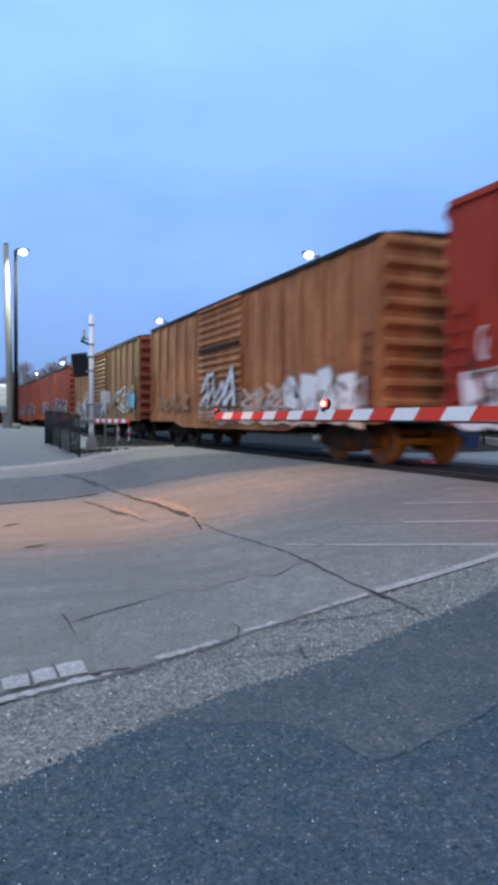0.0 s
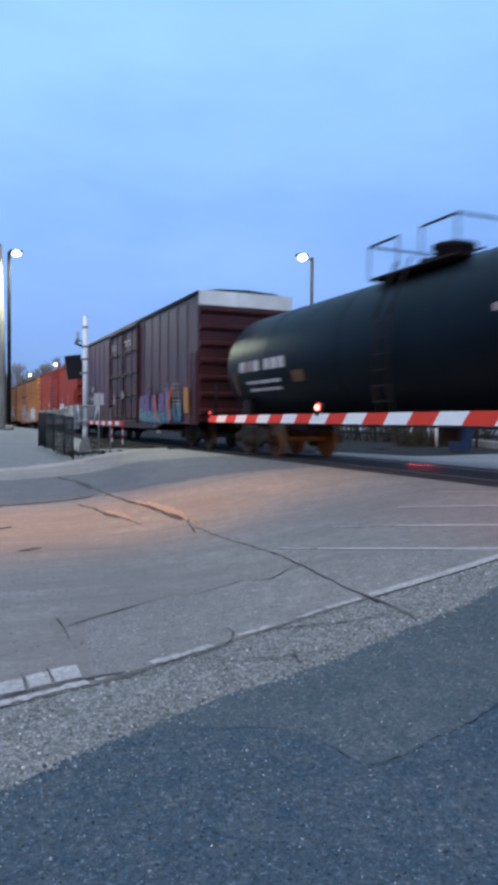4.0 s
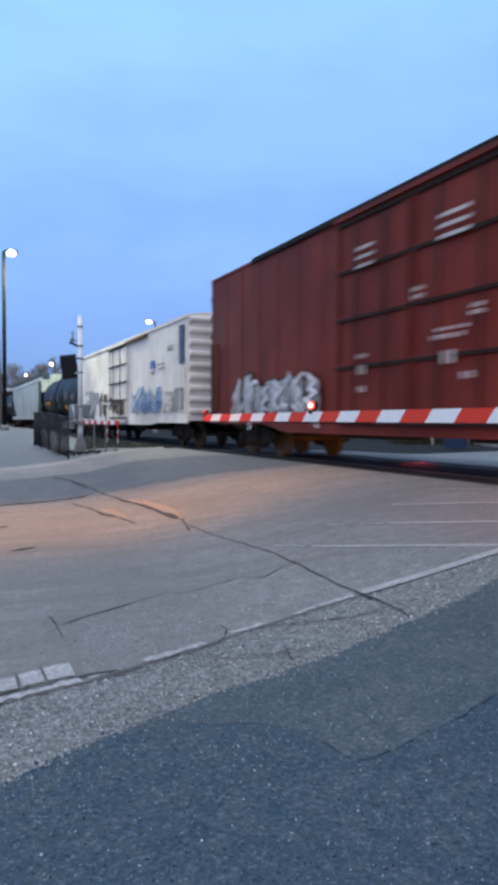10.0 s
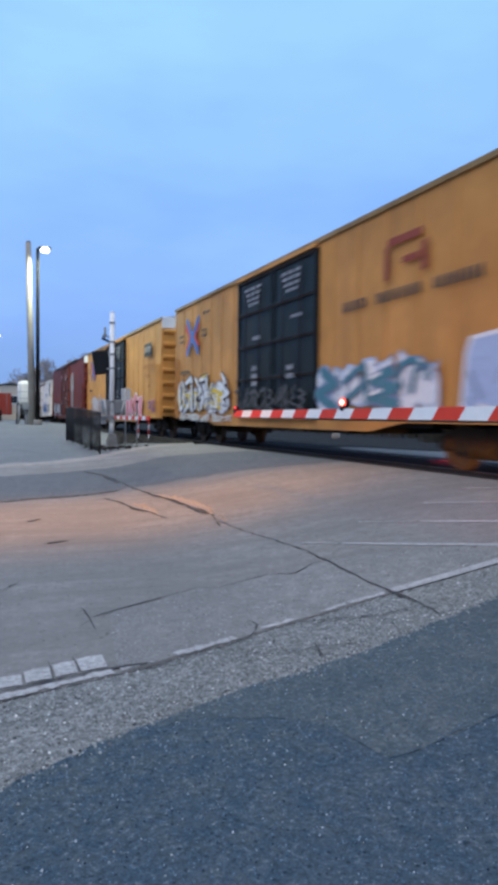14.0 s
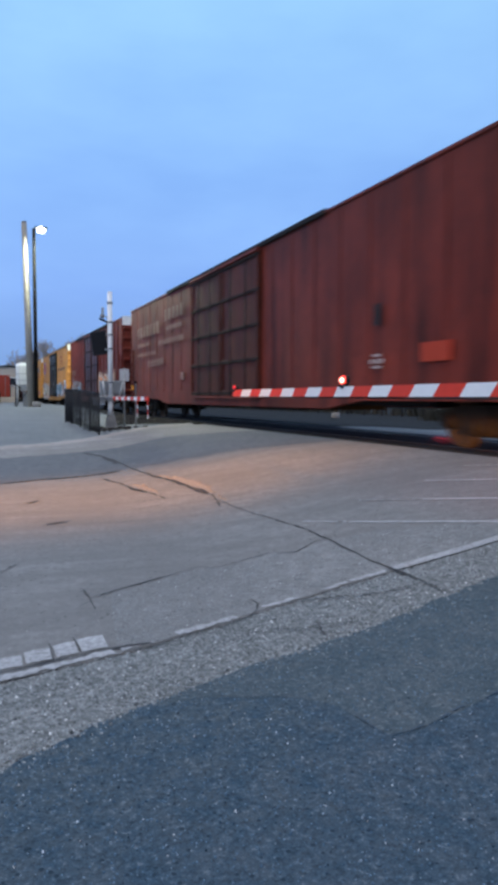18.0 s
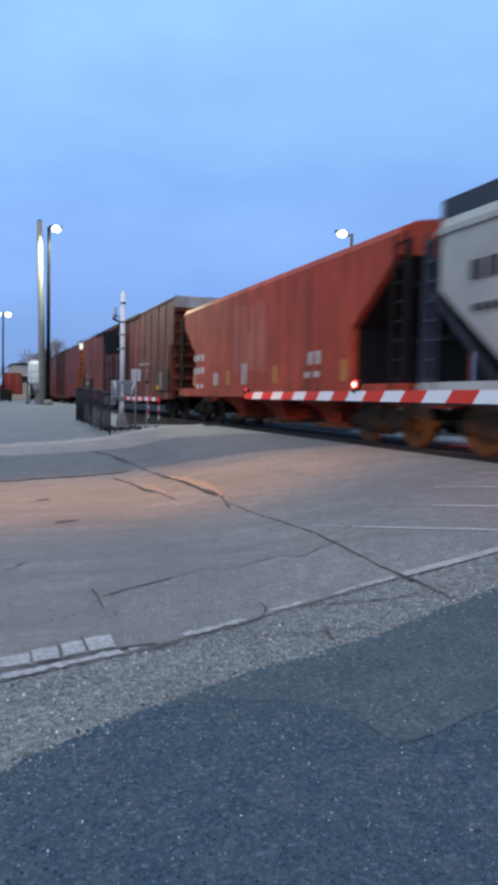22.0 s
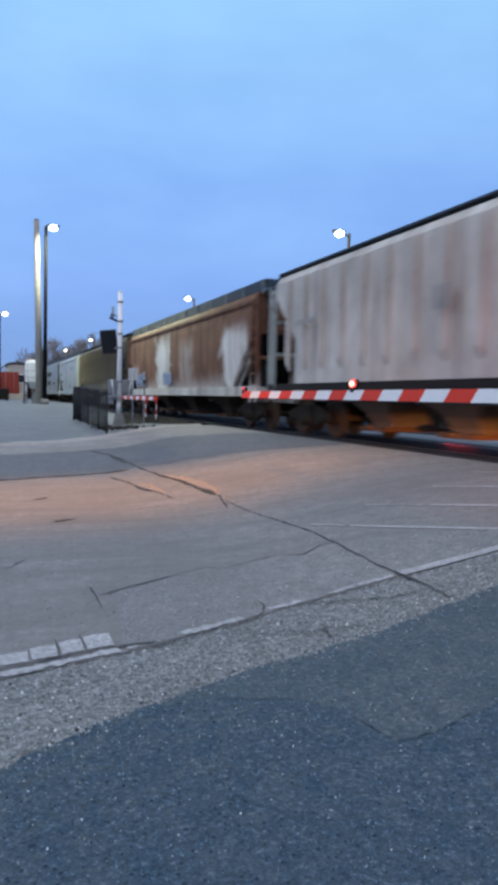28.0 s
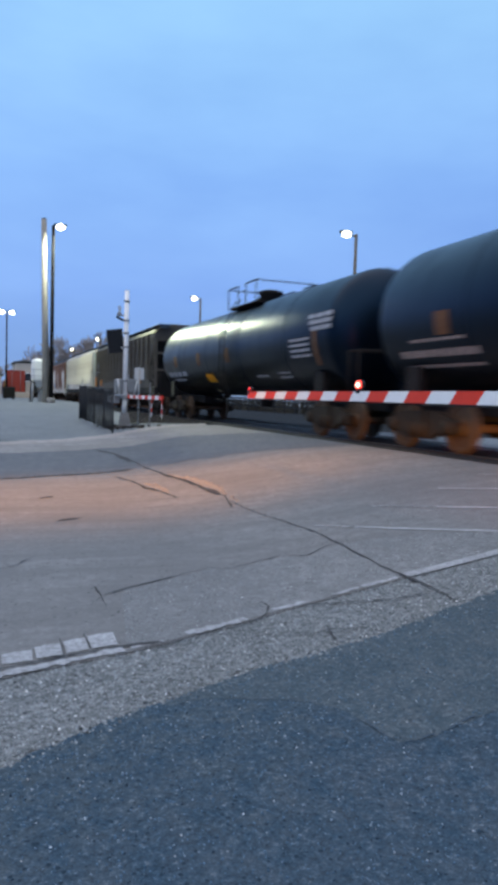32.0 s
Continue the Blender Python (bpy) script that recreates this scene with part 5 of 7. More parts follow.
    tag_art(c, SIDE - 0.05, -3.8, 3.8, 0.62, 0.8, P["patch"], P["spray_peach"], None, 16, 20, 1.3)
    c = boxcar(-8.42, -27.13, tall, P["dark_maroon"], "dark maroon high box car with white end band", ((1.24, 2.42, P["dark_maroon"], "plug"), (-1.22, 2.42, P["dark_maroon"], "plug")), 18, white_end=True, post_d=0.015, step=False)
    bars(c, SIDE - 0.03, [(7.4, 8.5, 2.35, 0.19, 5), (6.17, 6.73, 2.3, 0.25, 2), (7.4, 8.5, 1.87, 0.2, 4), (6.16, 7.0, 1.87, 0.2, 3), (7.06, 8.4, 1.38, 0.12, 6)], P["pale_ink"])
    bars(c, SIDE - 0.15, [(0.7, 1.7, 4.04, 0.08, 2), (0.6, 1.6, 3.90, 0.06, 2), (-1.8, -0.7, 4.04, 0.08, 2), (-1.95, -0.85, 3.90, 0.06, 2), (0.9, 1.3, 1.6, 0.4, 1), (-0.6, -0.2, 1.8, 0.3, 2)], P["pale_ink"])
    throw_up(c, SIDE - 0.04, -5.1, -2.8, 0.80, 2.05, P["spray_navy"], P["spray_violet"], P["spray_navy"], 3, 21)
    throw_up(c, SIDE - 0.04, -6.7, -5.4, 0.80, 2.08, P["spray_navy"], P["spray_violet"], P["spray_steel"], 2, 26)
    throw_up(c, SIDE - 0.04, -7.9, -6.95, 0.80, 1.6, P["spray_navy"], P["spray_teal"], P["spray_navy"], 2, 27)
    throw_up(c, SIDE - 0.07, -6.9, -2.9, 0.80, 1.30, P["spray_navy"], P["spray_teal"], P["spray_steel"], 7, 24)
    s = Shape()
    for i, (a, b) in enumerate((((-5.06, 1.72), (-5.20, 1.0)), ((-6.95, 1.95), (-6.68, 1.5)), ((-6.68, 1.5), (-6.95, 1.0)))):
        stroke(s, SIDE - 0.095 - 0.001 * i, a, b, 0.20)
    tagged(part("graffiti", s, P["spray_vermilion"], c, "orange-red sprayed strokes"), kind="stuff")
    tag_art(c, SIDE - 0.04, 6.15, 6.95, 1.0, 1.75, P["spray_cyan"], P["spray_blue"], None, 1, 22)
    bars(c, SIDE - 0.05, [(-7.75, -6.95, 1.42 + 0.13 * i, 0.05, 3) for i in range(6)], P["pale_ink"])
    part("placard_board", Shape().box(SIDE - 0.03, SIDE, -8.55, -8.15, 1.15, 1.95), P["spray_rust"], c)
    part("placard_board", Shape().box(SIDE - 0.03, SIDE, 8.1, 8.5, 1.0, 1.6), P["spray_rust"], c)
    t = tanker(-28.2, -45.1, 2.36, 1.45, P["black"], "black tank car with a railed manway platform", -0.3)
    tank_bars(t, 2.36, 1.45, [(5.2, 6.5, 2.16, 2.42, 3), (3.8, 5.0, 2.16, 2.42, 3), (3.9, 6.4, 1.84, 1.92, 1), (4.0, 6.3, 1.66, 1.73, 1), (-4.4, -3.0, 2.5, 2.62, 4), (-6.2, -5.0, 2.2, 2.7, 1)], P["pale_ink"])
    tank_bars(t, 2.36, 1.45, [(2.9, 3.6, 1.8, 2.05, 1), (6.75, 7.0, 1.6, 2.2, 1)], P["spray_brown"], "placard", "dull ochre placards")
    c = hopper(-45.3, -65.3, 4.24, P["grey"], "pale grey smooth-sided covered hopper wagon", 0, True, 4, trim=MAT["walkway"], bay_mat=MAT["bay"], walk_mat=MAT["walkway"], rise=0.20)
    bars(c, SIDE + 0.04, [(7.6, 8.6, 2.35, 0.10, 5), (7.4, 8.4, 2.05, 0.08, 5), (-1.0, -0.7, 1.7, 0.3, 1)], P["grey_ink"])
    t = tanker(-65.4, -80.6, 2.36, 1.45, P["black"], "black tank car with orange placards", -0.2)
    tank_bars(t, 2.36, 1.45, [(-2.87, -1.74, 1.5, 1.78, 1), (3.5, 5.4, 1.96, 2.12, 4), (3.7, 5.0, 1.8, 1.85, 3)], P["reflector"], "placard", "orange placards")
    tank_bars(t, 2.36, 1.45, [(-0.03, 0.35, 2.1, 2.5, 1), (-3.1, -2.75, 2.1, 2.6, 1), (2.9, 3.2, 2.2, 2.6, 1)], P["spray_dull"], "placard", "dull ochre placards")
    tank_bars(t, 2.36, 1.45, [(0.0, 0.5, 1.7, 1.82, 2), (-2.7, -1.9, 1.36, 1.42, 4), (3.8, 5.0, 1.66, 1.7, 4)] + [(-5.65, -4.6, 2.0 + 0.1 * i, 2.05 + 0.1 * i, 5) for i in range(4)] + [(-4.6, -3.98, 1.54 + 0.09 * i, 1.585 + 0.09 * i, 3) for i in range(3)], P["grey_ink"])
    tank_bars(t, 2.36, 1.45, [(-6.25, -5.86, 1.86, 2.72, 1)], P["spray_brown"], "placard", "dull brown placard")
    c = boxcar(-81.5, -98.9, low - 0.08, P["cream"], "dirty white refrigerator car with graffiti", ((0.25, 3.1, P["cream"], "plug"),), 0, end_mat=P["cream"], roof_mat=P["cream"], sill=0.72)
    part("door_track", Shape().box(SIDE - 0.12, SIDE, -4.2, 1.9, 3.93, 4.02), MAT["rust"], c, "rusty door track")
    sprayed(c, SIDE - 0.03, [[(5.75, 2.30), (5.2, 2.12), (4.6, 2.02), (4.62, 1.90), (5.0, 1.82), (5.12, 1.15), (5.52, 1.15), (5.32, 1.80)],
                             [(3.42, 2.22), (3.40, 1.85), (3.72, 1.74), (3.58, 1.10), (3.92, 1.10), (3.96, 1.72), (4.10, 1.80), (3.70, 2.0)],
                             [(3.30, 1.52), (3.05, 1.60), (2.85, 1.42), (2.62, 1.12), (2.9, 1.08), (3.15, 1.22)]], P["spray_black"], "bold black sprayed graffiti", P["spray_dull"])
    sprayed(c, SIDE - 0.03, [[(3.06, 2.05), (2.40, 2.05), (2.42, 1.68), (3.00, 1.70)]], P["spray_soot"], "dark brown sprayed field")
    bars(c, SIDE - 0.02, [(5.85, 7.3, 2.12, 0.22, 4), (5.80, 7.3, 1.64, 0.22, 5), (6.0, 7.1, 1.20, 0.12, 4)], P["ink"], gap=0.36)
    tag_art(c, SIDE - 0.12, -1.1, 1.6, 1.05, 1.85, P["ochre"], P["spray_black"], None, 4, 32)
    tag_art(c, SIDE - 0.03, -6.1, -2.0, 1.05, 2.2, P["emblem_pale"], P["spray_mid"], P["spray_cyan"], 9, 33, 1.0)
    tag_art(c, SIDE - 0.07, -5.9, -2.2, 1.1, 1.7, P["spray_blue"], P["emblem_pale"], None, 7, 35, 0.5)
    tag_art(c, SIDE - 0.03, -7.3, -6.3, 1.1, 1.7, P["spray_dull"], P["cream"], None, 2, 34)
    part("grille", Shape().box(SIDE - 0.02, SIDE, -8.42, -7.95, 2.68, 3.88), MAT["pane"], c, "dark ventilation grille")
    for i in range(11):
        part("slat", Shape().box(SIDE - 0.04, SIDE - 0.02, -8.42, -7.95, 2.74 + 0.1 * i, 2.76 + 0.1 * i), P["spray_steel"], c)
    part("grille", Shape().box(SIDE - 0.02, SIDE, -8.3, -7.5, 1.18, 1.92), P["grey_ink"], c, "grey machinery grille")
    part("emblem", Shape().box(SIDE - 0.02, SIDE, -5.15, -4.65, 2.72, 3.0), P["spray_blue"], c, "faded blue emblem")
    part("emblem", Shape().box(SIDE - 0.02, SIDE, -5.05, -4.75, 2.52, 2.64), P["spray_dull"], c, "faded red emblem")
    bars(c, SIDE, [(-6.36, -5.54, 2.78, 0.08, 5), (-6.36, -5.54, 2.62, 0.08, 5), (-7.3, -6.6, 3.3, 0.06, 2), (-7.2, -6.6, 3.2, 0.06, 2), (-7.6, -6.4, 1.75, 0.08, 5), (0.0, 1.0, 2.9, 0.05, 2)], P["grey_ink"])
    c = boxcar(-101.0, -119.79, tall, P["maroon"], "maroon high box car with double plug doors", ((1.22, 2.35, P["maroon"], "plug"), (-1.18, 2.35, P["maroon"], "plug")), 18, white_end=True, post_d=0.010)
    throw_up(c, SIDE - 0.04, 3.0, 7.6, 0.95, 2.0, P["spray_black"], P["spray_grey"], P["spray_white"], 7, 41)
    tag_art(c, SIDE - 0.08, 3.0, 7.6, 1.0, 2.0, P["spray_black"], P["spray_white"], None, 8, 46, 0.7)
    smear(c, SIDE - 0.03, -5.0, -3.3, 2.6, 4.0, (P["spray_grey"], P["spray_dull"], P["spray_white"]), 9, 42)
    smear(c, SIDE - 0.03, -4.6, -3.5, 1.35, 2.9, (P["spray_dull"], P["spray_steel"]), 7, 43)
    tag_art(c, SIDE - 0.07, -4.9, -3.3, 2.9, 4.0, P["spray_dull"], P["spray_grey"], None, 2, 44, 0.7)
    bars(c, SIDE - 0.15, [(0.75, 1.8, 3.62 + 0.16 * i, 0.06, 1) for i in range(3)] + [(-1.75, -0.5, 3.62 + 0.16 * i, 0.06, 1) for i in range(3)] + [(-0.45, -0.1, 2.82, 0.07, 3), (-0.45, -0.1, 2.94, 0.07, 3), (-1.86, -1.42, 2.4, 0.06, 1), (-1.86, -1.42, 2.5, 0.06, 1), (1.2, 1.5, 1.72, 0.16, 2), (1.15, 1.55, 2.0, 0.08, 3), (1.2, 1.5, 1.4, 0.1, 2), (-1.4, -0.6, 2.12, 0.07, 5), (-1.5, -0.7, 2.24, 0.05, 4), (-1.2, -0.85, 1.74, 0.2, 2), (-1.6, -1.3, 1.5, 0.1, 2)], P["pale_ink"])
    bars(c, SIDE - 0.04, [(-7.7, -7.0, 1.2 + 0.12 * i, 0.05, 4) for i in range(6)], P["faint_ink"])
    smear(c, SIDE - 0.03, -8.6, -8.25, 1.1, 1.9, (P["spray_rust"], P["emblem_red"]), 4, 45)
    for f, r, mat, seed, style in ((-121.56, -140.5, "yellow", 51, 0), (-142.58, -161.29, "yellow_b", 61, 1)):
        c = boxcar(f, r, tall, P[mat], "yellow high box car with dark green double doors and graffiti", ((1.25, 2.45, P["green_door"], "plug"), (-1.23, 2.45, P["green_door"], "plug")), 18, white_end=True, roof_mat=P["yellow_roof"], post_d=0.012, step=False)
        # crossed ribbons painted near the front end
        s = Shape()
        for k, (a, b) in enumerate((((7.74, 3.98), (7.25, 3.60)), ((7.25, 3.60), (7.66, 3.22)), ((6.34, 3.92), (6.82, 3.60)), ((6.82, 3.60), (6.36, 3.28)))):
            stroke(s, SIDE - 0.034 - 0.001 * k, a, b, 0.24)
        part("emblem", s, P["spray_red"], c, "red painted ribbon")
        s = Shape()
        for k, (a, b) in enumerate((((7.60, 4.17), (7.08, 3.64)), ((7.08, 3.64), (6.36, 3.05)), ((6.30, 4.14), (6.94, 3.64)), ((6.94, 3.64), (7.60, 3.06)))):
            stroke(s, SIDE - 0.042 - 0.001 * k, a, b, 0.23)
        part("emblem", s, P["spray_blue"], c, "blue painted ribbon")
        bars(c, SIDE - 0.03, [(8.0, 8.6, 3.66, 0.1, 3), (8.0, 8.6, 3.48, 0.1, 3), (5.45, 6.0, 3.64, 0.1, 3), (5.45, 6.0, 3.48, 0.1, 3), (7.3, 8.5, 2.35, 0.14, 5), (5.1, 5.9, 4.2, 0.1, 2)], P["ink"])
        bars(c, SIDE - 0.15, [(0.5 + 0.06 * i, 1.75 - 0.1 * i, 4.25 - 0.14 * i, 0.07, 3) for i in range(4)] + [(-1.9 + 0.06 * i, -0.7 - 0.1 * i, 4.25 - 0.14 * i, 0.07, 3) for i in range(4)] + [(0.75, 1.15, 1.7, 0.12, 3), (0.75, 1.15, 1.9, 0.12, 3), (0.75, 1.15, 2.1, 0.12, 2), (-1.5, -1.1, 1.8, 0.12, 3), (-1.5, -1.1, 2.0, 0.12, 3), (0.6, 1.1, 2.9, 0.1, 4), (-1.9, -1.3, 3.2, 0.07, 3)], P["spray_grey"])
        tag_art(c, SIDE - 0.15, -2.2, 2.3, 0.95, 1.7, P["green_door"], P["grey_dim"], None, 10, seed + 5, 0.8)
        if style == 0:
            throw_up(c, SIDE - 0.03, 3.1, 7.4, 0.85, 2.0, P["emblem_pale"], P["spray_peach"], P["spray_white"], 5, seed + 22)
            tag_art(c, SIDE - 0.07, 3.0, 7.5, 0.9, 2.15, P["spray_violet"], P["spray_white"], P["spray_peach"], 6, seed, 0.7)
            throw_up(c, SIDE - 0.04, -6.4, -2.8, 0.80, 1.95, P["spray_white"], P["spray_pink"], P["spray_red"], 4, seed + 21)
            tag_art(c, SIDE - 0.04, -8.6, -7.4, 1.0, 1.6, P["spray_pink"], P["spray_violet"], None, 3, seed + 2)
            bars(c, SIDE - 0.03, [(-8.5, -6.2, 3.42, 0.55, 1)], P["ink"], "emblem", "dark lettering board")
            bars(c, SIDE - 0.05, [(-7.9, -6.8, 3.58, 0.24, 7)], P["pale_ink"])
            bars(c, SIDE - 0.03, [(-8.4, -6.45, 2.9, 0.18, 7), (-7.8, -7.0, 2.5, 0.16, 4), (-7.9, -7.3, 2.1, 0.1, 3)], P["spray_rust"])
        else:
            throw_up(c, SIDE - 0.03, 3.3, 8.4, 0.95, 2.15, P["spray_dull"], P["spray_white"], P["spray_black"], 5, seed + 20)
            tag_art(c, SIDE - 0.06, 3.2, 8.5, 0.95, 2.3, P["spray_black"], P["spray_white"], P["spray_yellow"], 6, seed, 0.9)
            tag_art(c, SIDE - 0.05, 3.0, 8.4, 0.70, 0.98, P["spray_white"], P["patch"], None, 9, seed + 9, 1.2)
            tag_art(c, SIDE - 0.06, 3.6, 8.0, 1.05, 1.8, P["spray_white"], P["spray_yellow"], None, 4, seed + 7, 0.7)
            throw_up(c, SIDE - 0.05, -7.0, -2.6, 0.90, 2.1, P["emblem_pale"], P["spray_white"], P["spray_steel"], 7, seed + 21)
            tag_art(c, SIDE - 0.08, -6.9, -2.6, 0.95, 2.0, P["spray_steel"], P["spray_teal"], P["spray_white"], 4, seed + 1, 0.9)
            throw_up(c, SIDE - 0.04, -8.8, -7.5, 0.9, 2.3, P["spray_white"], P["emblem_pale"], P["spray_steel"], 1, seed + 2)
            bars(c, SIDE - 0.03, [(-6.8, -4.9, 4.0, 0.14, 1), (-5.4, -5.15, 3.4, 0.6, 1), (-6.5, -5.6, 3.62, 0.12, 1), (-6.6, -6.3, 3.4, 0.5, 1)], P["emblem_red"], "emblem", "red-brown painted emblem")
            bars(c, SIDE - 0.03, [(-4.6, -3.6, 3.02, 0.2, 6), (-6.4, -4.9, 3.02, 0.2, 9), (-8.0, -6.7, 3.02, 0.2, 8)], P["ink"], gap=0.28)
    c = boxcar(-163.28, -182.07, tall, P["maroon"], "maroon high box car with orange graffiti", ((1.22, 2.4, P["dark_maroon"], "plug"), (-1.2, 2.4, P["dark_maroon"], "plug")), 18, white_end=True)
    smear(c, SIDE - 0.03, -7.6, -2.9, 0.9, 2.3, (P["patch"], P["spray_peach"]), 26, 71)
    tag_art(c, SIDE - 0.06, -7.4, -3.0, 1.0, 2.1, P["spray_peach"], P["spray_orange"], P["patch"], 7, 73, 0.9)
    tag_art(c, SIDE - 0.04, 4.0, 8.6, 1.0, 2.0, P["spray_dull"], P["spray_grey"], P["spray_cyan"], 6, 72)
    bars(c, SIDE - 0.03, [(7.75, 8.55, 2.45, 0.3, 2), (6.6, 7.5, 2.45, 0.3, 2), (7.7, 8.5, 2.0, 0.26, 2), (7.0, 7.5, 2.0, 0.26, 1)], P["faint_ink"])
    part("placard_board", Shape().box(SIDE - 0.03, SIDE, 8.3, 8.7, 1.1, 1.8), P["spray_rust"], c)
    for f, r, mat, seed in ((-184.13, -210.32, "streaked_maroon", 81), (-212.58, -239.05, "brown", 91)):
        dm = P["soot_maroon"]
        c = boxcar(f, r, tall + 0.04, P[mat], "very long weathered red-brown box car with double plug doors", ((1.65, 3.0, dm, "plug"), (-1.4, 3.0, dm, "plug")), 22 if seed == 81 else 20, 0.07, end_mat=P["brown"], white_end=True, ribs=8, post_d=0.012 if seed == 81 else 0.02, band_mat=None if seed == 81 else P["rusty_white"], bay=6.6)
        if seed == 81:
            bars(c, SIDE - 0.03, [(7.6, 11.6, 3.42, 0.46, 7), (4.2, 6.9, 3.78, 0.42, 5), (4.4, 6.6, 3.40, 0.16, 6), (9.4, 11.6, 3.02, 0.15, 6), (4.2, 7.8, 2.90, 0.2, 9), (8.2, 11.6, 2.62, 0.13, 9), (7.0, 9.6, 2.12, 0.28, 6)], P["faint_ink"])
            part("placard_board", Shape().box(SIDE - 0.03, SIDE, 4.25, 4.6, 1.5, 1.75), P["faint_ink"], c)
            part("placard_board", Shape().box(SIDE - 0.03, SIDE, -10.9, -10.1, 1.46, 1.78), P["placard_red"], c, "dull orange-red placard board")
            bars(c, SIDE - 0.03, [(-8.95, -8.45, 1.62, 0.05, 1), (-8.95, -8.45, 1.40, 0.05, 1), (-8.95, -8.45, 1.49, 0.09, 3)], P["pale_ink"])
            bars(c, SIDE - 0.03, [(-8.9, -8.5, 2.2, 0.4, 1)], P["soft_black"], "placard", "dark stencil panel")
        else:
            bars(c, SIDE - 0.03, [(10.34, 10.94, 2.12, 0.10, 2), (10.34, 10.94, 2.28, 0.10, 2), (9.7, 11.4, 1.68, 0.18, 7)], P["spray_grey"])
            bars(c, SIDE - 0.03, [(-8.6, -7.0, 3.3, 0.10, 3), (-8.8, -8.4, 1.7, 0.6, 1)], P["faint_ink"])
            smear(c, SIDE - 0.03, -9.3, -6.7, 2.00, 2.14, (P["faint_ink"],), 9, 95)
            smear(c, SIDE - 0.03, -9.3, -6.9, 2.32, 2.46, (P["grey_ink"],), 12, 97)
            for y0, y1 in ((-4.0, -3.0), (3.2, 3.9)):
                smear(c, SIDE - 0.028, y0, y1, 1.1, 4.35, (P["soot_streak"],), 7, 96, "sooty streaks beside the doors")
            part("placard_board", Shape().box(SIDE - 0.03, SIDE, 8.0, 9.66, 1.14, 2.05), MAT["near_black"], c)
            part("placard_board", Shape().box(SIDE - 0.03, SIDE, 11.66, 12.8, 1.44, 2.4), MAT["near_black"], c)
            part("placard_board", Shape().box(SIDE - 0.03, SIDE, -12.6, -10.25, 1.16, 2.02), MAT["near_black"], c)
            part("notice", Shape().box(SIDE - 0.05, SIDE - 0.03, -11.7, -11.2, 1.2, 1.95), P["faint_ink"], c)
        for y in ((12.5,) if seed == 81 else (12.5, -11.0)):
            part("reflector", Shape().box(SIDE - 0.06, SIDE, y, y + 0.28, 1.2, 1.40), P["reflector"], c)
    # trim is near-black: the shade around the end posts is in its colour
    c = hopper(-239.9, -255.9, 4.14, P["hop_red"], "faded orange-red covered hopper wagon", 0, False, 3, bay_mat=P["hop_red"], walk=False, trim=MAT["near_black"], steep=1.7)
    smear(c, SIDE + 0.034, -0.9, 1.5, 1.5, 3.75, (P["red_chalk"],), 7, 61, "pale chalky streaks down the red side")
    bars(c, SIDE + 0.03, [(4.62, 5.97, 2.16, 0.22, 3), (4.6, 5.94, 1.72, 0.22, 3), (4.66, 5.69, 1.2, 0.16, 2), (3.1, 3.6, 1.3, 0.4, 2), (0.4, 0.9, 1.3, 0.6, 2), (-4.4, -3.4, 1.4, 0.14, 2), (-4.4, -3.6, 1.7, 0.3, 2)], P["patch"])
    for y in (5.7, 2.0, -1.8, -5.6):
        part("reflector", Shape().box(SIDE + 0.03, SIDE + 0.05, y, y + 0.3, 1.3, 1.75), P["spray_rust"], c)
    c = hopper(-256.0, -272.9, 4.18, P["grey_b"], "grey covered hopper wagon with large dark lettering", 0, True, 3, trim=MAT["walkway"], bay_mat=MAT["bay"], rise=0.22)
    bars(c, SIDE + 0.005, [(-1.55, 2.55, 2.72, 0.42, 6), (-0.6, 1.85, 1.88, 0.42, 4), (2.7, 3.6, 2.12, 0.16, 3), (4.6, 5.0, 2.2, 0.28, 1), (-5.0, -3.6, 1.9, 0.2, 6), (5.8, 7.0, 2.8, 0.3, 3), (5.9, 6.9, 2.3, 0.12, 5)], P["ink"], gap=0.13)
    s = Shape()
    stroke(s, SIDE + 0.0, (-5.6, 2.7), (-5.5, 2.75), 0.95)
    part("emblem", s, P["spray_steel"], c, "pale blue round emblem")
    s = Shape()
    stroke(s, SIDE - 0.006, (-5.65, 2.8), (-5.5, 2.7), 0.6)
    part("emblem", s, P["emblem_pale"], c, "pale blue round emblem")
    s = Shape().box(SIDE - 0.012, SIDE, -5.2, -4.5, 1.35, 1.75)
    part("placard_board", s, P["grey_ink"], c)
    c = hopper(-273.1, -286.1, 4.12, P["grey"], "pale grey short covered hopper wagon", 0, True, 2, trim=P["grey_b"], bay_mat=MAT["brown_bay"], rise=0.22)
    bars(c, SIDE + 0.03, [(4.3, 5.05, 2.46, 0.36, 2), (3.6, 5.0, 1.92, 0.26, 5), (3.8, 5.0, 1.6, 0.1, 3), (-2.3, -1.8, 1.45, 0.28, 2)], P["ink"])
    bars(c, SIDE + 0.03, [(-2.1, -1.5, 2.92 + 0.13 * i, 0.06, 1) for i in range(3)] + [(-3.4, -2.3, 2.86 + 0.16 * i, 0.1, 5) for i in range(2)], P["spray_blue"])
    bars(c, SIDE + 0.03, [(-2.05, -1.4, 2.5, 0.32, 1)], P["spray_pink"], "emblem", "faded pink emblem")
    c = hopper(-286.3, -304.8, 3.95, P["hop_brown"], "soot-stained ribbed covered hopper wagon", 16, False, 4, bay_mat=MAT["dark"], walk_mat=MAT["walkway"], sill_mat=MAT["bay"], sill_z=1.06, fascia=False, steep=1.3)
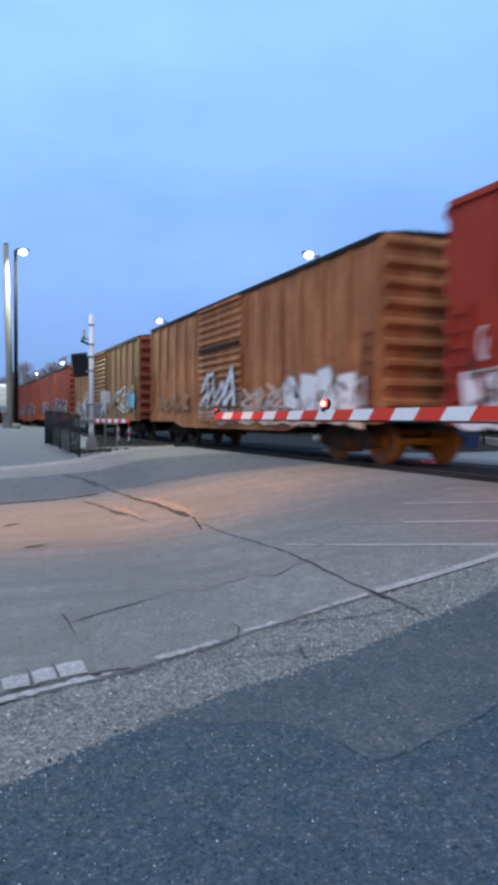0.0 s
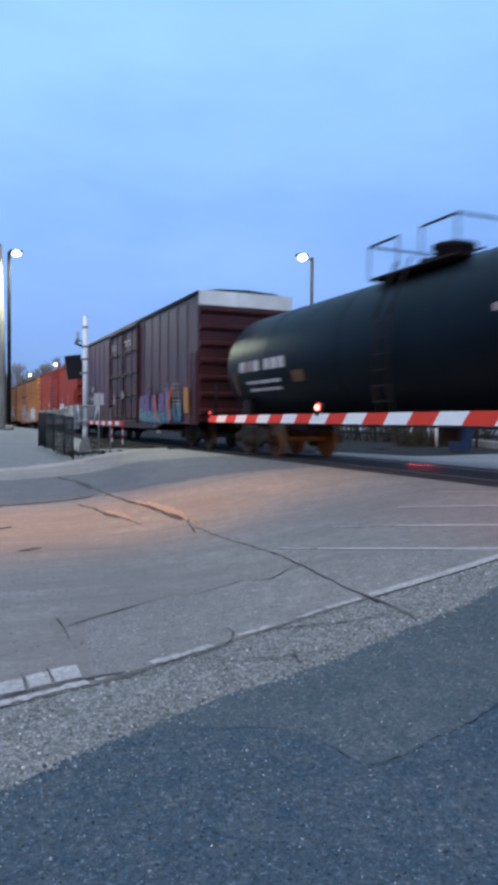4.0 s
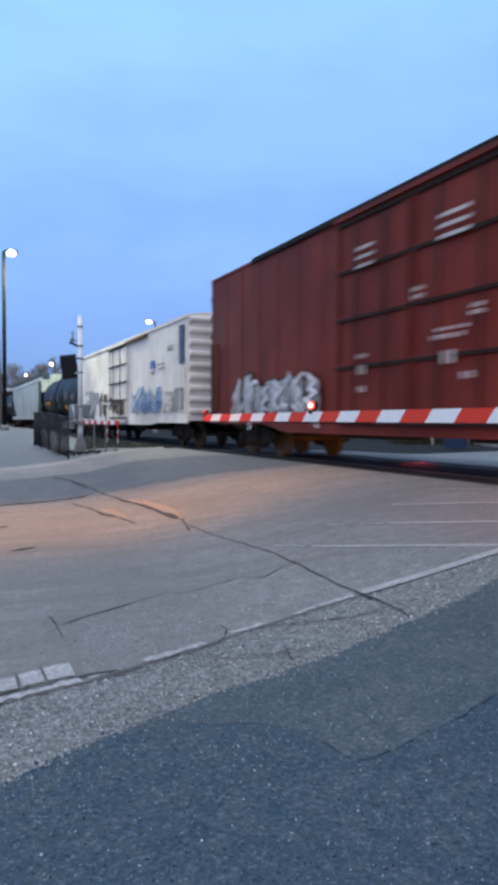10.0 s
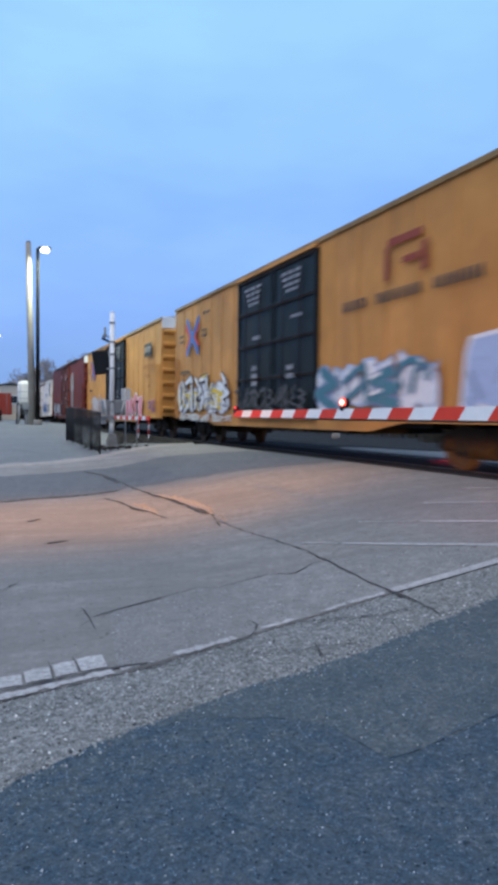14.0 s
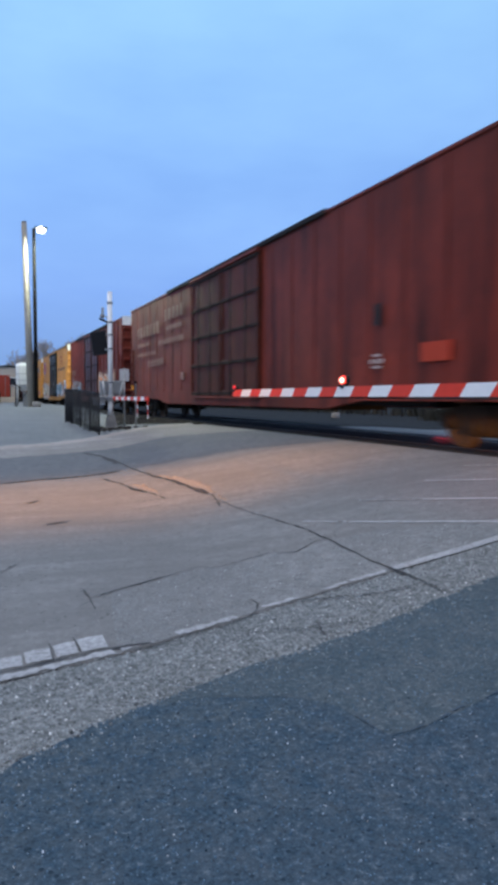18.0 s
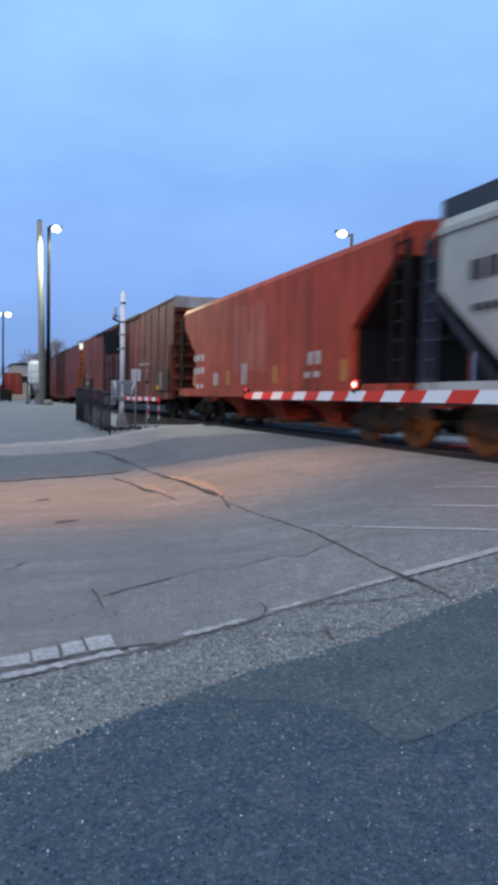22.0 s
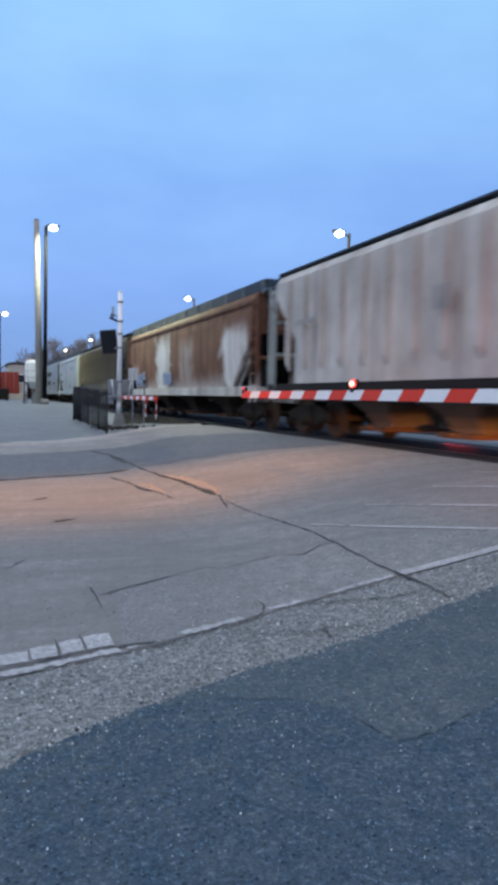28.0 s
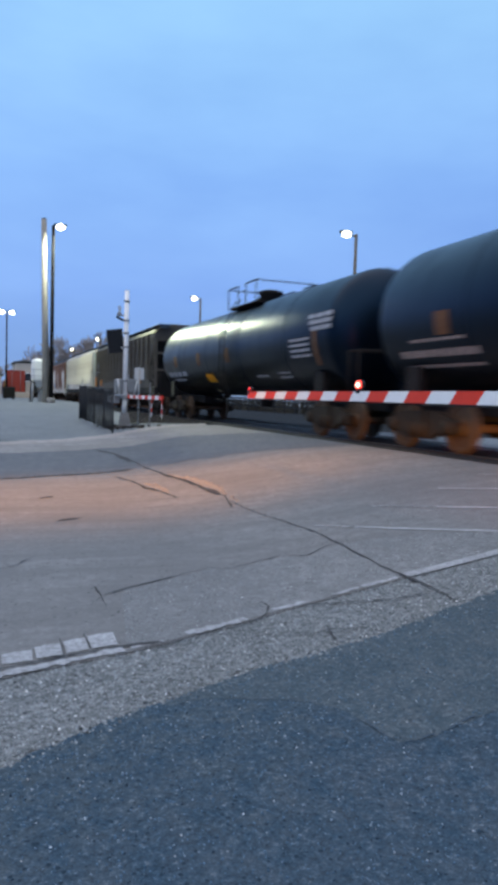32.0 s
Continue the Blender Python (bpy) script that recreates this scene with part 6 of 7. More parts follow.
    bars(c, SIDE - 0.06, [(6.2, 7.2, 2.9, 0.35, 1), (5.4, 6.4, 1.9, 0.12, 3)], P["faint_ink"])
    c = hopper(-305.0, -323.3, 3.98, P["hop_rust"], "rust-stained covered hopper wagon with pale patches", 0, True, 3, bay_mat=MAT["bay"], walk_mat=MAT["walkway"], sill_mat=P["hop_pale"], rise=0.15)
    throw_up(c, SIDE + 0.04, 0.3, 1.7, 1.32, 1.95, P["patch"], P["spray_steel"], P["spray_blue"], 3, 102)
    throw_up(c, SIDE + 0.04, 5.0, 7.0, 1.3, 2.0, P["patch"], P["spray_steel"], P["spray_blue"], 4, 103)
    # near-black sill colour stands for the shade below the body
    c = hopper(-323.6, -341.3, 4.0, P["hop_pale"], "chalky pale grey ribbed covered hopper wagon", 16, False, 4, bay_mat=MAT["brown_bay"], sill_mat=MAT["near_black"], trim=P["grey_b"], sill_z=1.06, steep=1.25, fascia=False)
    bars(c, SIDE - 0.08, [(0.6, 1.1, 2.4, 0.4, 2), (-4.0, -3.4, 1.6, 0.5, 2), (5.6, 6.6, 2.6, 0.14, 4)], P["grey_ink"])
    c = hopper(-341.7, -360.0, 3.92, P["hop_dark"], "dark grey-brown ribbed covered hopper wagon", 15, False, 4, bay_mat=MAT["bay"], walk_mat=MAT["walkway"], sill_mat=MAT["dark"], sill_z=1.06, fascia=False, steep=0.85)
    bars(c, SIDE - 0.10, [(7.3, 7.95, 2.1, 0.3, 1), (6.55, 7.1, 2.1, 0.3, 1), (5.9, 6.4, 2.1, 0.3, 1), (6.55, 7.1, 2.55, 0.3, 1), (5.9, 6.4, 2.55, 0.3, 1), (-4.0, -3.3, 1.62, 0.36, 1)], P["soft_black"], "placard", "dark stencil panel")
    bars(c, SIDE - 0.115, [(7.3, 7.95, 2.26, 0.08, 3), (6.55, 7.1, 2.26, 0.08, 2), (5.9, 6.4, 2.26, 0.08, 2), (6.55, 7.1, 2.72, 0.08, 2), (5.9, 6.4, 2.72, 0.08, 2), (7.3, 7.95, 2.12, 0.05, 3), (6.55, 7.1, 2.57, 0.05, 2), (-4.0, -3.3, 1.7, 0.2, 2)], P["spray_grey"])
    for y, z in ((7.95, 2.0), (5.6, 1.8), (-0.6, 1.8), (-6.3, 2.1)):
        part("reflector", Shape().box(SIDE - 0.08, SIDE, y, y + 0.22, 1.43, z), P["spray_rust"], c)
    for i, (f, r) in enumerate(((-360.3, -378.2), (-378.3, -396.0))):
        t = tanker(f, r, 2.48, 1.50, P["gloss_black"], "black tank car with a railed manway platform", -0.6)
        tank_bars(t, 2.48, 1.50, ([(4.9, 7.2, 1.70, 1.82, 9), (4.9, 7.1, 1.52, 1.57, 8)] if i else [(4.5, 7.3, 1.68, 1.86, 4), (4.8, 7.1, 1.52, 1.58, 1)]) + ([(-6.86, -5.7, 1.92 + 0.13 * k, 1.985 + 0.13 * k, 6) for k in range(4)] + [(-3.6, -2.7, 1.5, 1.56, 3), (-5.2, -4.4, 1.45, 1.5, 3), (-5.2, -4.4, 1.56, 1.61, 3)] if i == 0 else [(5.2, 6.8, 1.96, 2.01, 5)]), P["spray_dull"] if i else P["spray_grey"])
        if i == 0:
            tank_bars(t, 2.48, 1.50, [(-8.05, -6.95 + 0.12 * k, 2.50 + 0.15 * k, 2.60 + 0.15 * k, 5 - k) for k in range(3)], P["spray_grey"], "paint_patch", "small pale sprayed scrawl")
        tank_bars(t, 2.48, 1.50, [(1.21, 2.32, 1.42, 1.70, 1)] if i == 0 else [(2.6, 3.1, 2.0, 2.4, 1)], P["reflector"], "placard", "orange placard")
        tank_bars(t, 2.48, 1.50, [(2.27, 2.8, 2.0, 2.45, 1), (-0.9, -0.4, 2.0, 2.45, 1), (5.5, 6.0, 2.05, 2.45, 1), (-7.3, -7.0, 1.7, 2.5, 1)], P["spray_brown"], "placard", "dull brown placards")


build_train()

# ---- track and crossing ----
for side in (-1, 1):
    s = Shape()
    x = TRACK_X + side * 0.7525
    z = RAIL_Z
    s.prism_y([(x - 0.075, z - 0.18), (x + 0.075, z - 0.18), (x + 0.07, z - 0.16), (x + 0.012, z - 0.14), (x + 0.012, z - 0.05), (x + 0.037, z - 0.035), (x + 0.035, z - 0.004),
               (x + 0.02, z), (x - 0.02, z), (x - 0.035, z - 0.004), (x - 0.037, z - 0.035), (x - 0.012, z - 0.05), (x - 0.012, z - 0.14), (x - 0.07, z - 0.16)], -80, 700)
    tagged(part("rail", s, MAT["rail"]), "worn steel rail with a bright running surface", "rail", "rails", "structure")
for x0, x1 in ((TRACK_X - 1.45, TRACK_X - 0.80), (TRACK_X - 0.67, TRACK_X + 0.67), (TRACK_X + 0.80, TRACK_X + 1.45)):
    tagged(part("crossing_panel", Shape().box(x0, x1, -3, 24, 0.4, 0.585, 0.02), MAT["panel"]), "dark rubber panel between the rails", "crossing panel", "crossing panels", "structure")
# ---- markings and cracks ----
def line_xy(x):
    return (x, edge_y(LINE, x))


for x0, x1, w, jit in ((-3.5, 0.76, 0.070, 0.010), (0.81, 1.01, 0.030, 0.006), (1.18, 1.64, 0.062, 0.012), (1.88, 2.18, 0.045, 0.012), (2.42, 2.66, 0.040, 0.012), (2.70, 3.04, 0.055, 0.012), (3.10, 6.3, 0.110, 0.0)):
    k = max(2, int((x1 - x0) / 0.4))
    tagged(part("edge_line", strip([line_xy(x0 + (x1 - x0) * i / k) for i in range(k + 1)], w, 0.007, jit, 0.03), MAT["line"]), "worn white painted line along the road edge", "road marking", "edge line", "structure")
for a, b, c, d in ((0.445, 0.57, 4.055, 4.27), (0.59, 0.745, 4.095, 4.33), (0.28, 0.42, 4.01, 4.21), (0.10, 0.26, 3.965, 4.14), (-0.12, 0.07, 3.89, 4.05)):
    tagged(part("painted_block", Shape().add([(a, c, 0.007), (b, c + 0.03, 0.007), (b + 0.005, d + 0.02, 0.007), ((a + b) / 2, d + 0.015, 0.007), (a, d - 0.02, 0.007)], [(0, 1, 2, 3, 4)]), MAT["line"]), "worn white painted block on the asphalt", "road marking", "painted blocks", "structure")
for a, b, w in (((3.62, 6.56), (5.1, 4.74), 0.070), ((3.32, 6.92), (3.58, 6.60), 0.035), ((4.72, 6.75), (5.8, 5.39), 0.070), ((4.25, 7.34), (4.66, 6.83), 0.030), ((5.35, 7.62), (6.5, 6.26), 0.065), ((6.35, 8.15), (7.1, 7.35), 0.045)):
    tagged(part("hatch_line", strip([a, b], w, 0.006, 0.0, 0.1), MAT["line"]), "faded white hatch line on the road", "road marking", "hatch lines", "structure")


def fissure(points, width, seed, wander=0.03, gaps=0.25, lift=0.009):
    """A crack that wanders, swells and closes along its line."""
    path = []
    for (x0, y0), (x1, y1) in zip(points, points[1:]):
        k = max(1, int(math.hypot(x1 - x0, y1 - y0) / 0.03))
        path += [(x0 + (x1 - x0) * i / k, y0 + (y1 - y0) * i / k) for i in range(k)]
    path.append(points[-1])
    s, v = Shape(), []
    n = len(path)
    for i, (x, y) in enumerate(path):
        a, b = path[max(0, i - 1)], path[min(n - 1, i + 1)]
        dx, dy = b[0] - a[0], b[1] - a[1]
        d = math.hypot(dx, dy) or 1
        q = i * 0.03
        off = wander * (noise.noise((q * 2.3, seed, 0)) + 0.6 * noise.noise((q * 9.0, seed, 3)) + 0.35 * noise.noise((q * 30.0, seed, 7)))
        w = width * max(0.35 if gaps < 0.05 else 0.22 if gaps < 0.35 else 0.06, 0.62 + 0.9 * noise.noise((q * 3.0, seed, 11)) + 0.5 * noise.noise((q * 19.0, seed, 15)) - gaps * 0.5)
        w *= min(1.0, 0.35 + 14.0 * min(i, n - 1 - i) / n)
        for sgn in (-0.5, 0.5):
            px, py = x - dy / d * (off + sgn * w), y + dx / d * (off + sgn * w)
            v.append((px, py, ground_z(px, py) + lift))
    s.add(v, [(2 * i, 2 * i + 1, 2 * i + 3, 2 * i + 2) for i in range(n - 1)])
    return s


for i, (pts, w, wander, gaps) in enumerate((
        ([(2.44, 17.07), (2.75, 16.2), (2.89, 14.65)], 0.20, 0.05, 0.1),
        ([(2.89, 14.65), (2.95, 13.4), (2.99, 12.37)], 0.07, 0.04, 0.3),
        ([(2.99, 12.37), (3.09, 11.22), (3.13, 9.55)], 0.12, 0.04, 0.0),
        ([(3.13, 9.55), (3.10, 9.07), (2.96, 8.5)], 0.04, 0.05, 0.3),
        ([(3.06, 8.9), (3.08, 8.0), (3.14, 7.35), (3.20, 6.61)], 0.035, 0.03, 0.5),
        ([(3.20, 6.61), (3.16, 6.05), (3.11, 5.4), (3.09, 4.94), (3.12, 4.51), (3.08, 4.12)], 0.034, 0.022, 0.0),
        ([(0.28, 12.62), (1.24, 13.1), (1.75, 13.3), (2.19, 13.46), (2.68, 13.57)], 0.20, 0.10, 0.1),
        ([(2.2, 12.63), (2.34, 11.84), (2.37, 11.07), (2.51, 10.35), (2.55, 9.71)], 0.045, 0.03, 0.1),
        ([(2.36, 11.1), (2.40, 10.8), (2.46, 10.5)], 0.10, 0.02, 0.0),
        ([(0.74, 10.25), (0.94, 10.39)], 0.10, 0.02, 0.1),
        ([(1.95, 9.09), (2.39, 9.23)], 0.05, 0.03, 0.3),
        ([(0.80, 8.40), (1.1, 8.56)], 0.07, 0.04, 0.3),
        ([(-0.1, 5.9), (0.14, 6.16), (0.32, 6.33), (0.42, 6.52)], 0.02, 0.05, 0.5),
        ([(0.83, 5.2), (1.09, 5.37), (1.41, 5.58), (1.81, 5.82), (1.95, 5.70), (2.17, 5.82), (2.54, 5.95)], 0.022, 0.018, 0.0),
        ([(2.54, 5.95), (2.74, 5.83), (2.82, 5.89), (3.0, 6.03), (3.16, 6.05)], 0.024, 0.012, 0.0),
        ([(0.80, 5.44), (0.81, 5.2), (0.80, 4.88)], 0.016, 0.012, 0.1),
        ([(0.55, 4.86), (0.70, 5.0), (0.82, 5.12)], 0.010, 0.02, 0.4),
        ([(1.83, 4.71), (1.87, 4.72), (1.88, 4.61), (1.82, 4.48)], 0.018, 0.008, 0.0),
        ([(1.82, 4.48), (1.73, 4.37), (1.6, 4.29), (1.42, 4.20), (1.23, 4.16)], 0.022, 0.012, 0.1),
        ([(1.23, 4.16), (1.05, 4.06), (0.80, 4.00)], 0.012, 0.012, 0.2),
        ([(2.13, 4.53), (2.36, 4.48), (2.74, 4.37), (3.08, 4.38)], 0.022, 0.02, 0.1),
        ([(1.76, 4.08), (1.94, 3.98), (2.05, 4.01), (2.3, 3.95)], 0.018, 0.03, 0.2),
        ([(2.06, 4.10), (2.04, 3.95), (2.01, 3.82)], 0.014, 0.03, 0.2),
        ([(1.2, 3.95), (1.5, 3.98), (1.7, 4.08)], 0.010, 0.03, 0.4),
        ([(0.9, 4.45), (1.1, 4.5), (1.3, 4.68)], 0.007, 0.02, 0.5),
        ([(-0.3, 3.76), (0.09, 3.905), (0.26, 3.955), (0.70, 4.075), (1.0, 4.10)], 0.030, 0.008, 0.0),
        ([(0.43, 4.34), (0.435, 4.20), (0.43, 4.01)], 0.008, 0.010, 0.2),
        ([(0.58, 4.36), (0.58, 4.23), (0.58, 4.08)], 0.008, 0.010, 0.2))):
    tagged(part("crack", fissure(pts, w, 3.7 * i + 1.3, wander, gaps), MAT["crack"]), "dark jagged crack in the asphalt", "crack", "cracks in the road", "structure")
# the fine broken crack in the dark paving
r = random.Random(31)
for pts, w in (([(0.95, 3.26), (1.04, 3.26), (1.23, 3.19), (1.45, 3.10), (1.60, 2.97), (1.63, 2.81), (1.65, 2.64)], 0.004), ([(1.66, 2.56), (1.85, 2.60), (2.12, 2.67), (2.51, 2.78), (3.2, 3.0)], 0.009)):
    for (x0, y0), (x1, y1) in zip(pts, pts[1:]):
        k = max(1, int(math.hypot(x1 - x0, y1 - y0) / 0.09))
        for i in range(k):
            if r.random() < 0.5:
                continue
            a, b = (i + r.uniform(-0.1, 0.15)) / k, (i + r.uniform(0.8, 1.15)) / k
            o = r.uniform(-0.008, 0.008)
            p = [(x0 + (x1 - x0) * q, y0 + (y1 - y0) * q + o + e) for q, e in ((a, 0), ((a + b) / 2, r.uniform(-.008, .008)), (b, 0))]
            tagged(part("crack", strip(p, w * r.uniform(0.6, 1.6), 0.012, 0.006, 0.02, True), MAT["hair"]), "fine broken crack in the dark asphalt", "crack", "cracks in the road", "structure")
kerb = tagged(part("kerb", band(steps([(-9, 6.9, 0.1)]), lambda x: edge_y(KERB, x) + rag(x, 0.10), lambda x: edge_y(KERB, x) + 0.45 + rag(x + 3, 0.15), 6, 0.0,
                                lambda x, y: ground_z(x, y) - 0.01 + min(1.0, max(0.0, 5.0 * (y - edge_y(KERB, x) - rag(x, 0.10)))) * (0.045 + 0.03 * noise.noise((x * 1.3, 2.0, 0)) + 0.015 * noise.noise((x * 6.0, y * 4.0, 0)))), MAT["kerb"]), "low worn and broken concrete kerb", "kerb", kind="structure")

# ---- gate across the road ----
ARM_X, TIP = 4.22, 11.50
gate = thing("crossing_gate", "lowered red and white striped crossing gate arm with lamps", "crossing gate", pose(ARM_X, 1.4, ground_z(ARM_X, 1.4)))
gz = 1.525 - ground_z(ARM_X, 1.4)
P0 = 1.4
part("mast", Shape().tube((0, 0, 0), (0, 0, 3.9), 0.06, k=14).box(-0.2, 0.2, -0.2, 0.2, -0.05, 0.35, 0.03), MAT["alu"], gate)
part("mechanism", Shape().box(-0.24, 0.24, -0.32, 0.24, gz - 0.35, gz + 0.30, 0.03), MAT["alu"], gate)
n, w = 23, 0.406
for i in range(n):
    y1 = TIP - P0 - w * i
    y0 = y1 - w
    if y0 < 0.25:
        break
    k0, k1 = (0.055 + 0.012 * i / n), (0.055 + 0.012 * (i + 1) / n)
    lean = 0.055
    top = lambda k: gz + k
    s = Shape()
    a, b = (y1 - lean if i else y1), y1 + (lean if i else 0)
    c, d = y0 - lean, y0 + lean
    s.add([(-0.02, b, gz - k0), (-0.02, a, gz + k0), (-0.02, c, gz + k1), (-0.02, d, gz - k1), (0.02, b, gz - k0), (0.02, a, gz + k0), (0.02, c, gz + k1), (0.02, d, gz - k1)],
          [(0, 1, 2, 3), (7, 6, 5, 4), (0, 4, 5, 1), (1, 5, 6, 2), (2, 6, 7, 3), (3, 7, 4, 0)])
    part("stripe", s, MAT["red"] if i % 2 == 0 else MAT["sheet"], gate)
part("cable", Shape().wire([(0.03, 0.3, gz - 0.08), (0.03, 5.0, gz - 0.075), (0.03, TIP - P0 - 0.1, gz - 0.06)], 0.012), MAT["black"], gate)


def arm_lamp(parent, y, z, r, mat, core=False):
    h = part("lamp", Shape().box(-0.03, 0.03, y - 0.04, y + 0.04, z - r - 0.04, z - r + 0.02).lathe([(0.0, 0.02), (0.01, r), (0.05, r), (0.06, 0.02)], "x", (0, y, z), 18), MAT["black"], parent)
    part("lens", Shape().lathe([(-r * math.cos(i * 0.1745), max(0.004, r * math.sin(i * 0.1745))) for i in range(10)], "x", (0, y, z), 18), mat, h)
    if core:
        q = r * 0.62
        part("bulb", Shape().lathe([(-q * math.cos(i * math.pi / 8), max(0.003, q * math.sin(i * math.pi / 8))) for i in range(9)], "x", (-r * 0.52, y - r * 0.35, z), 14), MAT["lens_core"], h)
    return h


arm_lamp(gate, TIP - P0 - 0.05, gz + 0.095, 0.035, MAT["lens_tip"])
arm_lamp(gate, 7.68 - P0, gz + 0.135, 0.058, MAT["lens_on"], True)

# ---- signal mast with the opposite gate ----
MX, MY = 4.1, 22.1
mz = ground_z(MX, MY)
sig = thing("crossing_signal", "white crossing signal mast seen from behind with a black backing box", "crossing signal", pose(MX, MY, mz))
part("mast", Shape().tube((0, 0, 1.35 - mz), (0, 0, 4.60 - mz), 0.074, 0.074, 14).lathe([(4.60 - mz, 0.074), (4.63 - mz, 0.06), (4.65 - mz, 0.01)], "z", (0, 0, 0), 14), MAT["sheet"], sig)
part("mast_foot", Shape().tube((0, 0, 0.2), (0, 0, 1.36 - mz), 0.085, 0.085, 14), MAT["galv"], sig, "bare grey lower mast tube")
part("base", Shape().loft([[(a * w, b * w, z) for a, b in ((-1, -1), (1, -1), (1, 1), (-1, 1))] for z, w in ((-0.15, 0.19), (0.05, 0.18), (0.06, 0.15), (0.22, 0.14), (0.40, 0.10), (0.42, 0.09))]), MAT["base"], sig, "stepped weathered concrete footing")
box = part("backing_box", Shape().box(-0.22, 0.22, 0.02, 0.26, -0.34, 0.34, 0.03), MAT["black"], sig, "black traffic signal box", pose(-0.31, 0.05, 3.09 - mz, 0, -8.5, 0))
part("backing_rim", Shape().box(-0.24, 0.24, 0.0, 0.022, -0.36, -0.325).box(-0.24, 0.24, 0.0, 0.022, 0.325, 0.36).box(-0.24, -0.205, 0.0, 0.022, -0.325, 0.325).box(0.205, 0.24, 0.0, 0.022, -0.325, 0.325), MAT["mesh"], box)
part("bracket", Shape().wire([(0, 0, 2.92 - mz), (-0.14, 0.08, 2.90 - mz)], 0.03).wire([(0, 0, 3.34 - mz), (-0.12, 0.08, 3.36 - mz)], 0.03), MAT["galv"], sig)
part("crossbuck_arm", Shape().loft([[(x, y, z) for y, z in ((-0.02, -0.03), (0.02, -0.03), (0.02, 0.03), (-0.02, 0.03))] for x in (-0.16, 0.16)]), MAT["mesh"], sig, "narrow dark sign arm seen edge on", pose(-0.17, 0.02, 3.76 - mz, 0, 22, 0))
part("bell", Shape().lathe([(0.0, 0.02), (0.02, 0.06), (0.05, 0.07), (0.08, 0.04), (0.09, 0.01)], "y", (-0.22, 0.0, 3.90 - mz), 14).wire([(-0.22, 0.05, 3.90 - mz), (0, 0, 3.86 - mz)], 0.02), MAT["cabinet"], sig, "small grey bell")
part("back_plate", Shape().box(-0.25, -0.17, 0.03, 0.045, 3.96 - mz, 4.16 - mz), MAT["galv"], sig, "pale sign plate seen from behind")
for z in (1.9, 2.92, 3.34, 3.72, 4.3):
    part("band", Shape().tube((0, 0, z - mz - 0.025), (0, 0, z - mz + 0.025), 0.09, k=14), MAT["cabinet"], sig)
az = 1.42 - mz
part("mechanism", Shape().box(-0.28, 0.40, -0.02, 0.36, az + 0.10, az + 0.54, 0.03).box(-0.22, 0.34, -0.05, -0.02, az + 0.16, az + 0.48, 0.0), MAT["cabinet"], sig, "grey gate machine")
part("side_arm", Shape().wire([(-0.24, -0.06, az + 0.52), (-0.16, -0.06, az - 0.02), (0.10, -0.06, az - 0.12)], 0.035).wire([(0.36, -0.06, az + 0.5), (0.26, -0.06, az)], 0.03), MAT["galv"], sig, "pale cranked counterweight arm")
part("platform", Shape().box(-0.37, 0.24, -0.16, 0.10, az + 0.02, az + 0.07), MAT["galv"], sig)
part("counterweight", Shape().box(-0.40, -0.14, 0.1, 0.9, az - 0.20, az + 0.02, 0.02), MAT["galv"], sig)
for i in range(14):
    y1 = -0.5 - 0.406 * i
    if y1 < -4.9:
        break
    part("stripe", Shape().box(-0.02, 0.02, max(y1 - 0.406, -4.9), y1, az - 0.05, az + 0.05), MAT["red"] if i % 2 == 0 else MAT["sheet"], sig)
for y in (-3.7, -4.85):
    for i in range(4):
        part("drop_rod", Shape().box(-0.009, 0.009, y - 0.009, y + 0.009, az - 0.05 - 0.11 * (i + 1), az - 0.05 - 0.11 * i), MAT["sheet"] if i % 2 else MAT["red"], sig)

# ---- small sign and broken asphalt ----
gs = ground_z(4.62, 22.6)
sg = thing("sign", "two small white sign plates on a thin post", "sign", pose(4.62, 22.6, gs))
part("post", Shape().tube((0, 0, -0.1), (0, 0, 2.36 - gs), 0.025, k=8), MAT["galv"], sg)
part("plate", Shape().box(-0.15, -0.03, -0.05, -0.03, 1.96 - gs, 2.33 - gs), MAT["alu"], sg)
part("plate", Shape().box(0.03, 0.15, -0.05, -0.03, 1.96 - gs, 2.33 - gs), MAT["alu"], sg)
marker = thing("marker_post", "thin grey marker post beside the signal", "post", pose(5.05, 22.9, ground_z(5.05, 22.9)))
part("post", Shape().box(-0.022, 0.022, -0.015, 0.015, -0.1, 1.35, 0.005), MAT["cabinet"], marker)
part("cap", Shape().box(-0.045, 0.045, -0.02, 0.02, 1.35, 1.42), MAT["black"], marker)
block = thing("concrete_block", "dark weathered concrete block at the edge of the lot", "concrete block", pose(0.12, 18.75, ground_z(0.12, 18.75)))
part("block", Shape().box(-0.3, 0.28, -0.3, 0.3, -0.08, 0.44, 0.04), MAT["darkpole"], block)
stones("footing_rubble", 160, lambda r: (4.1 + r.gauss(0, 0.35), 21.85 + r.gauss(0, 0.28), 0.0), (0.03, 0.12), MAT["cinder_stones"], "dark rubble around the signal footing", 505, "rubble")
r = random.Random(77)


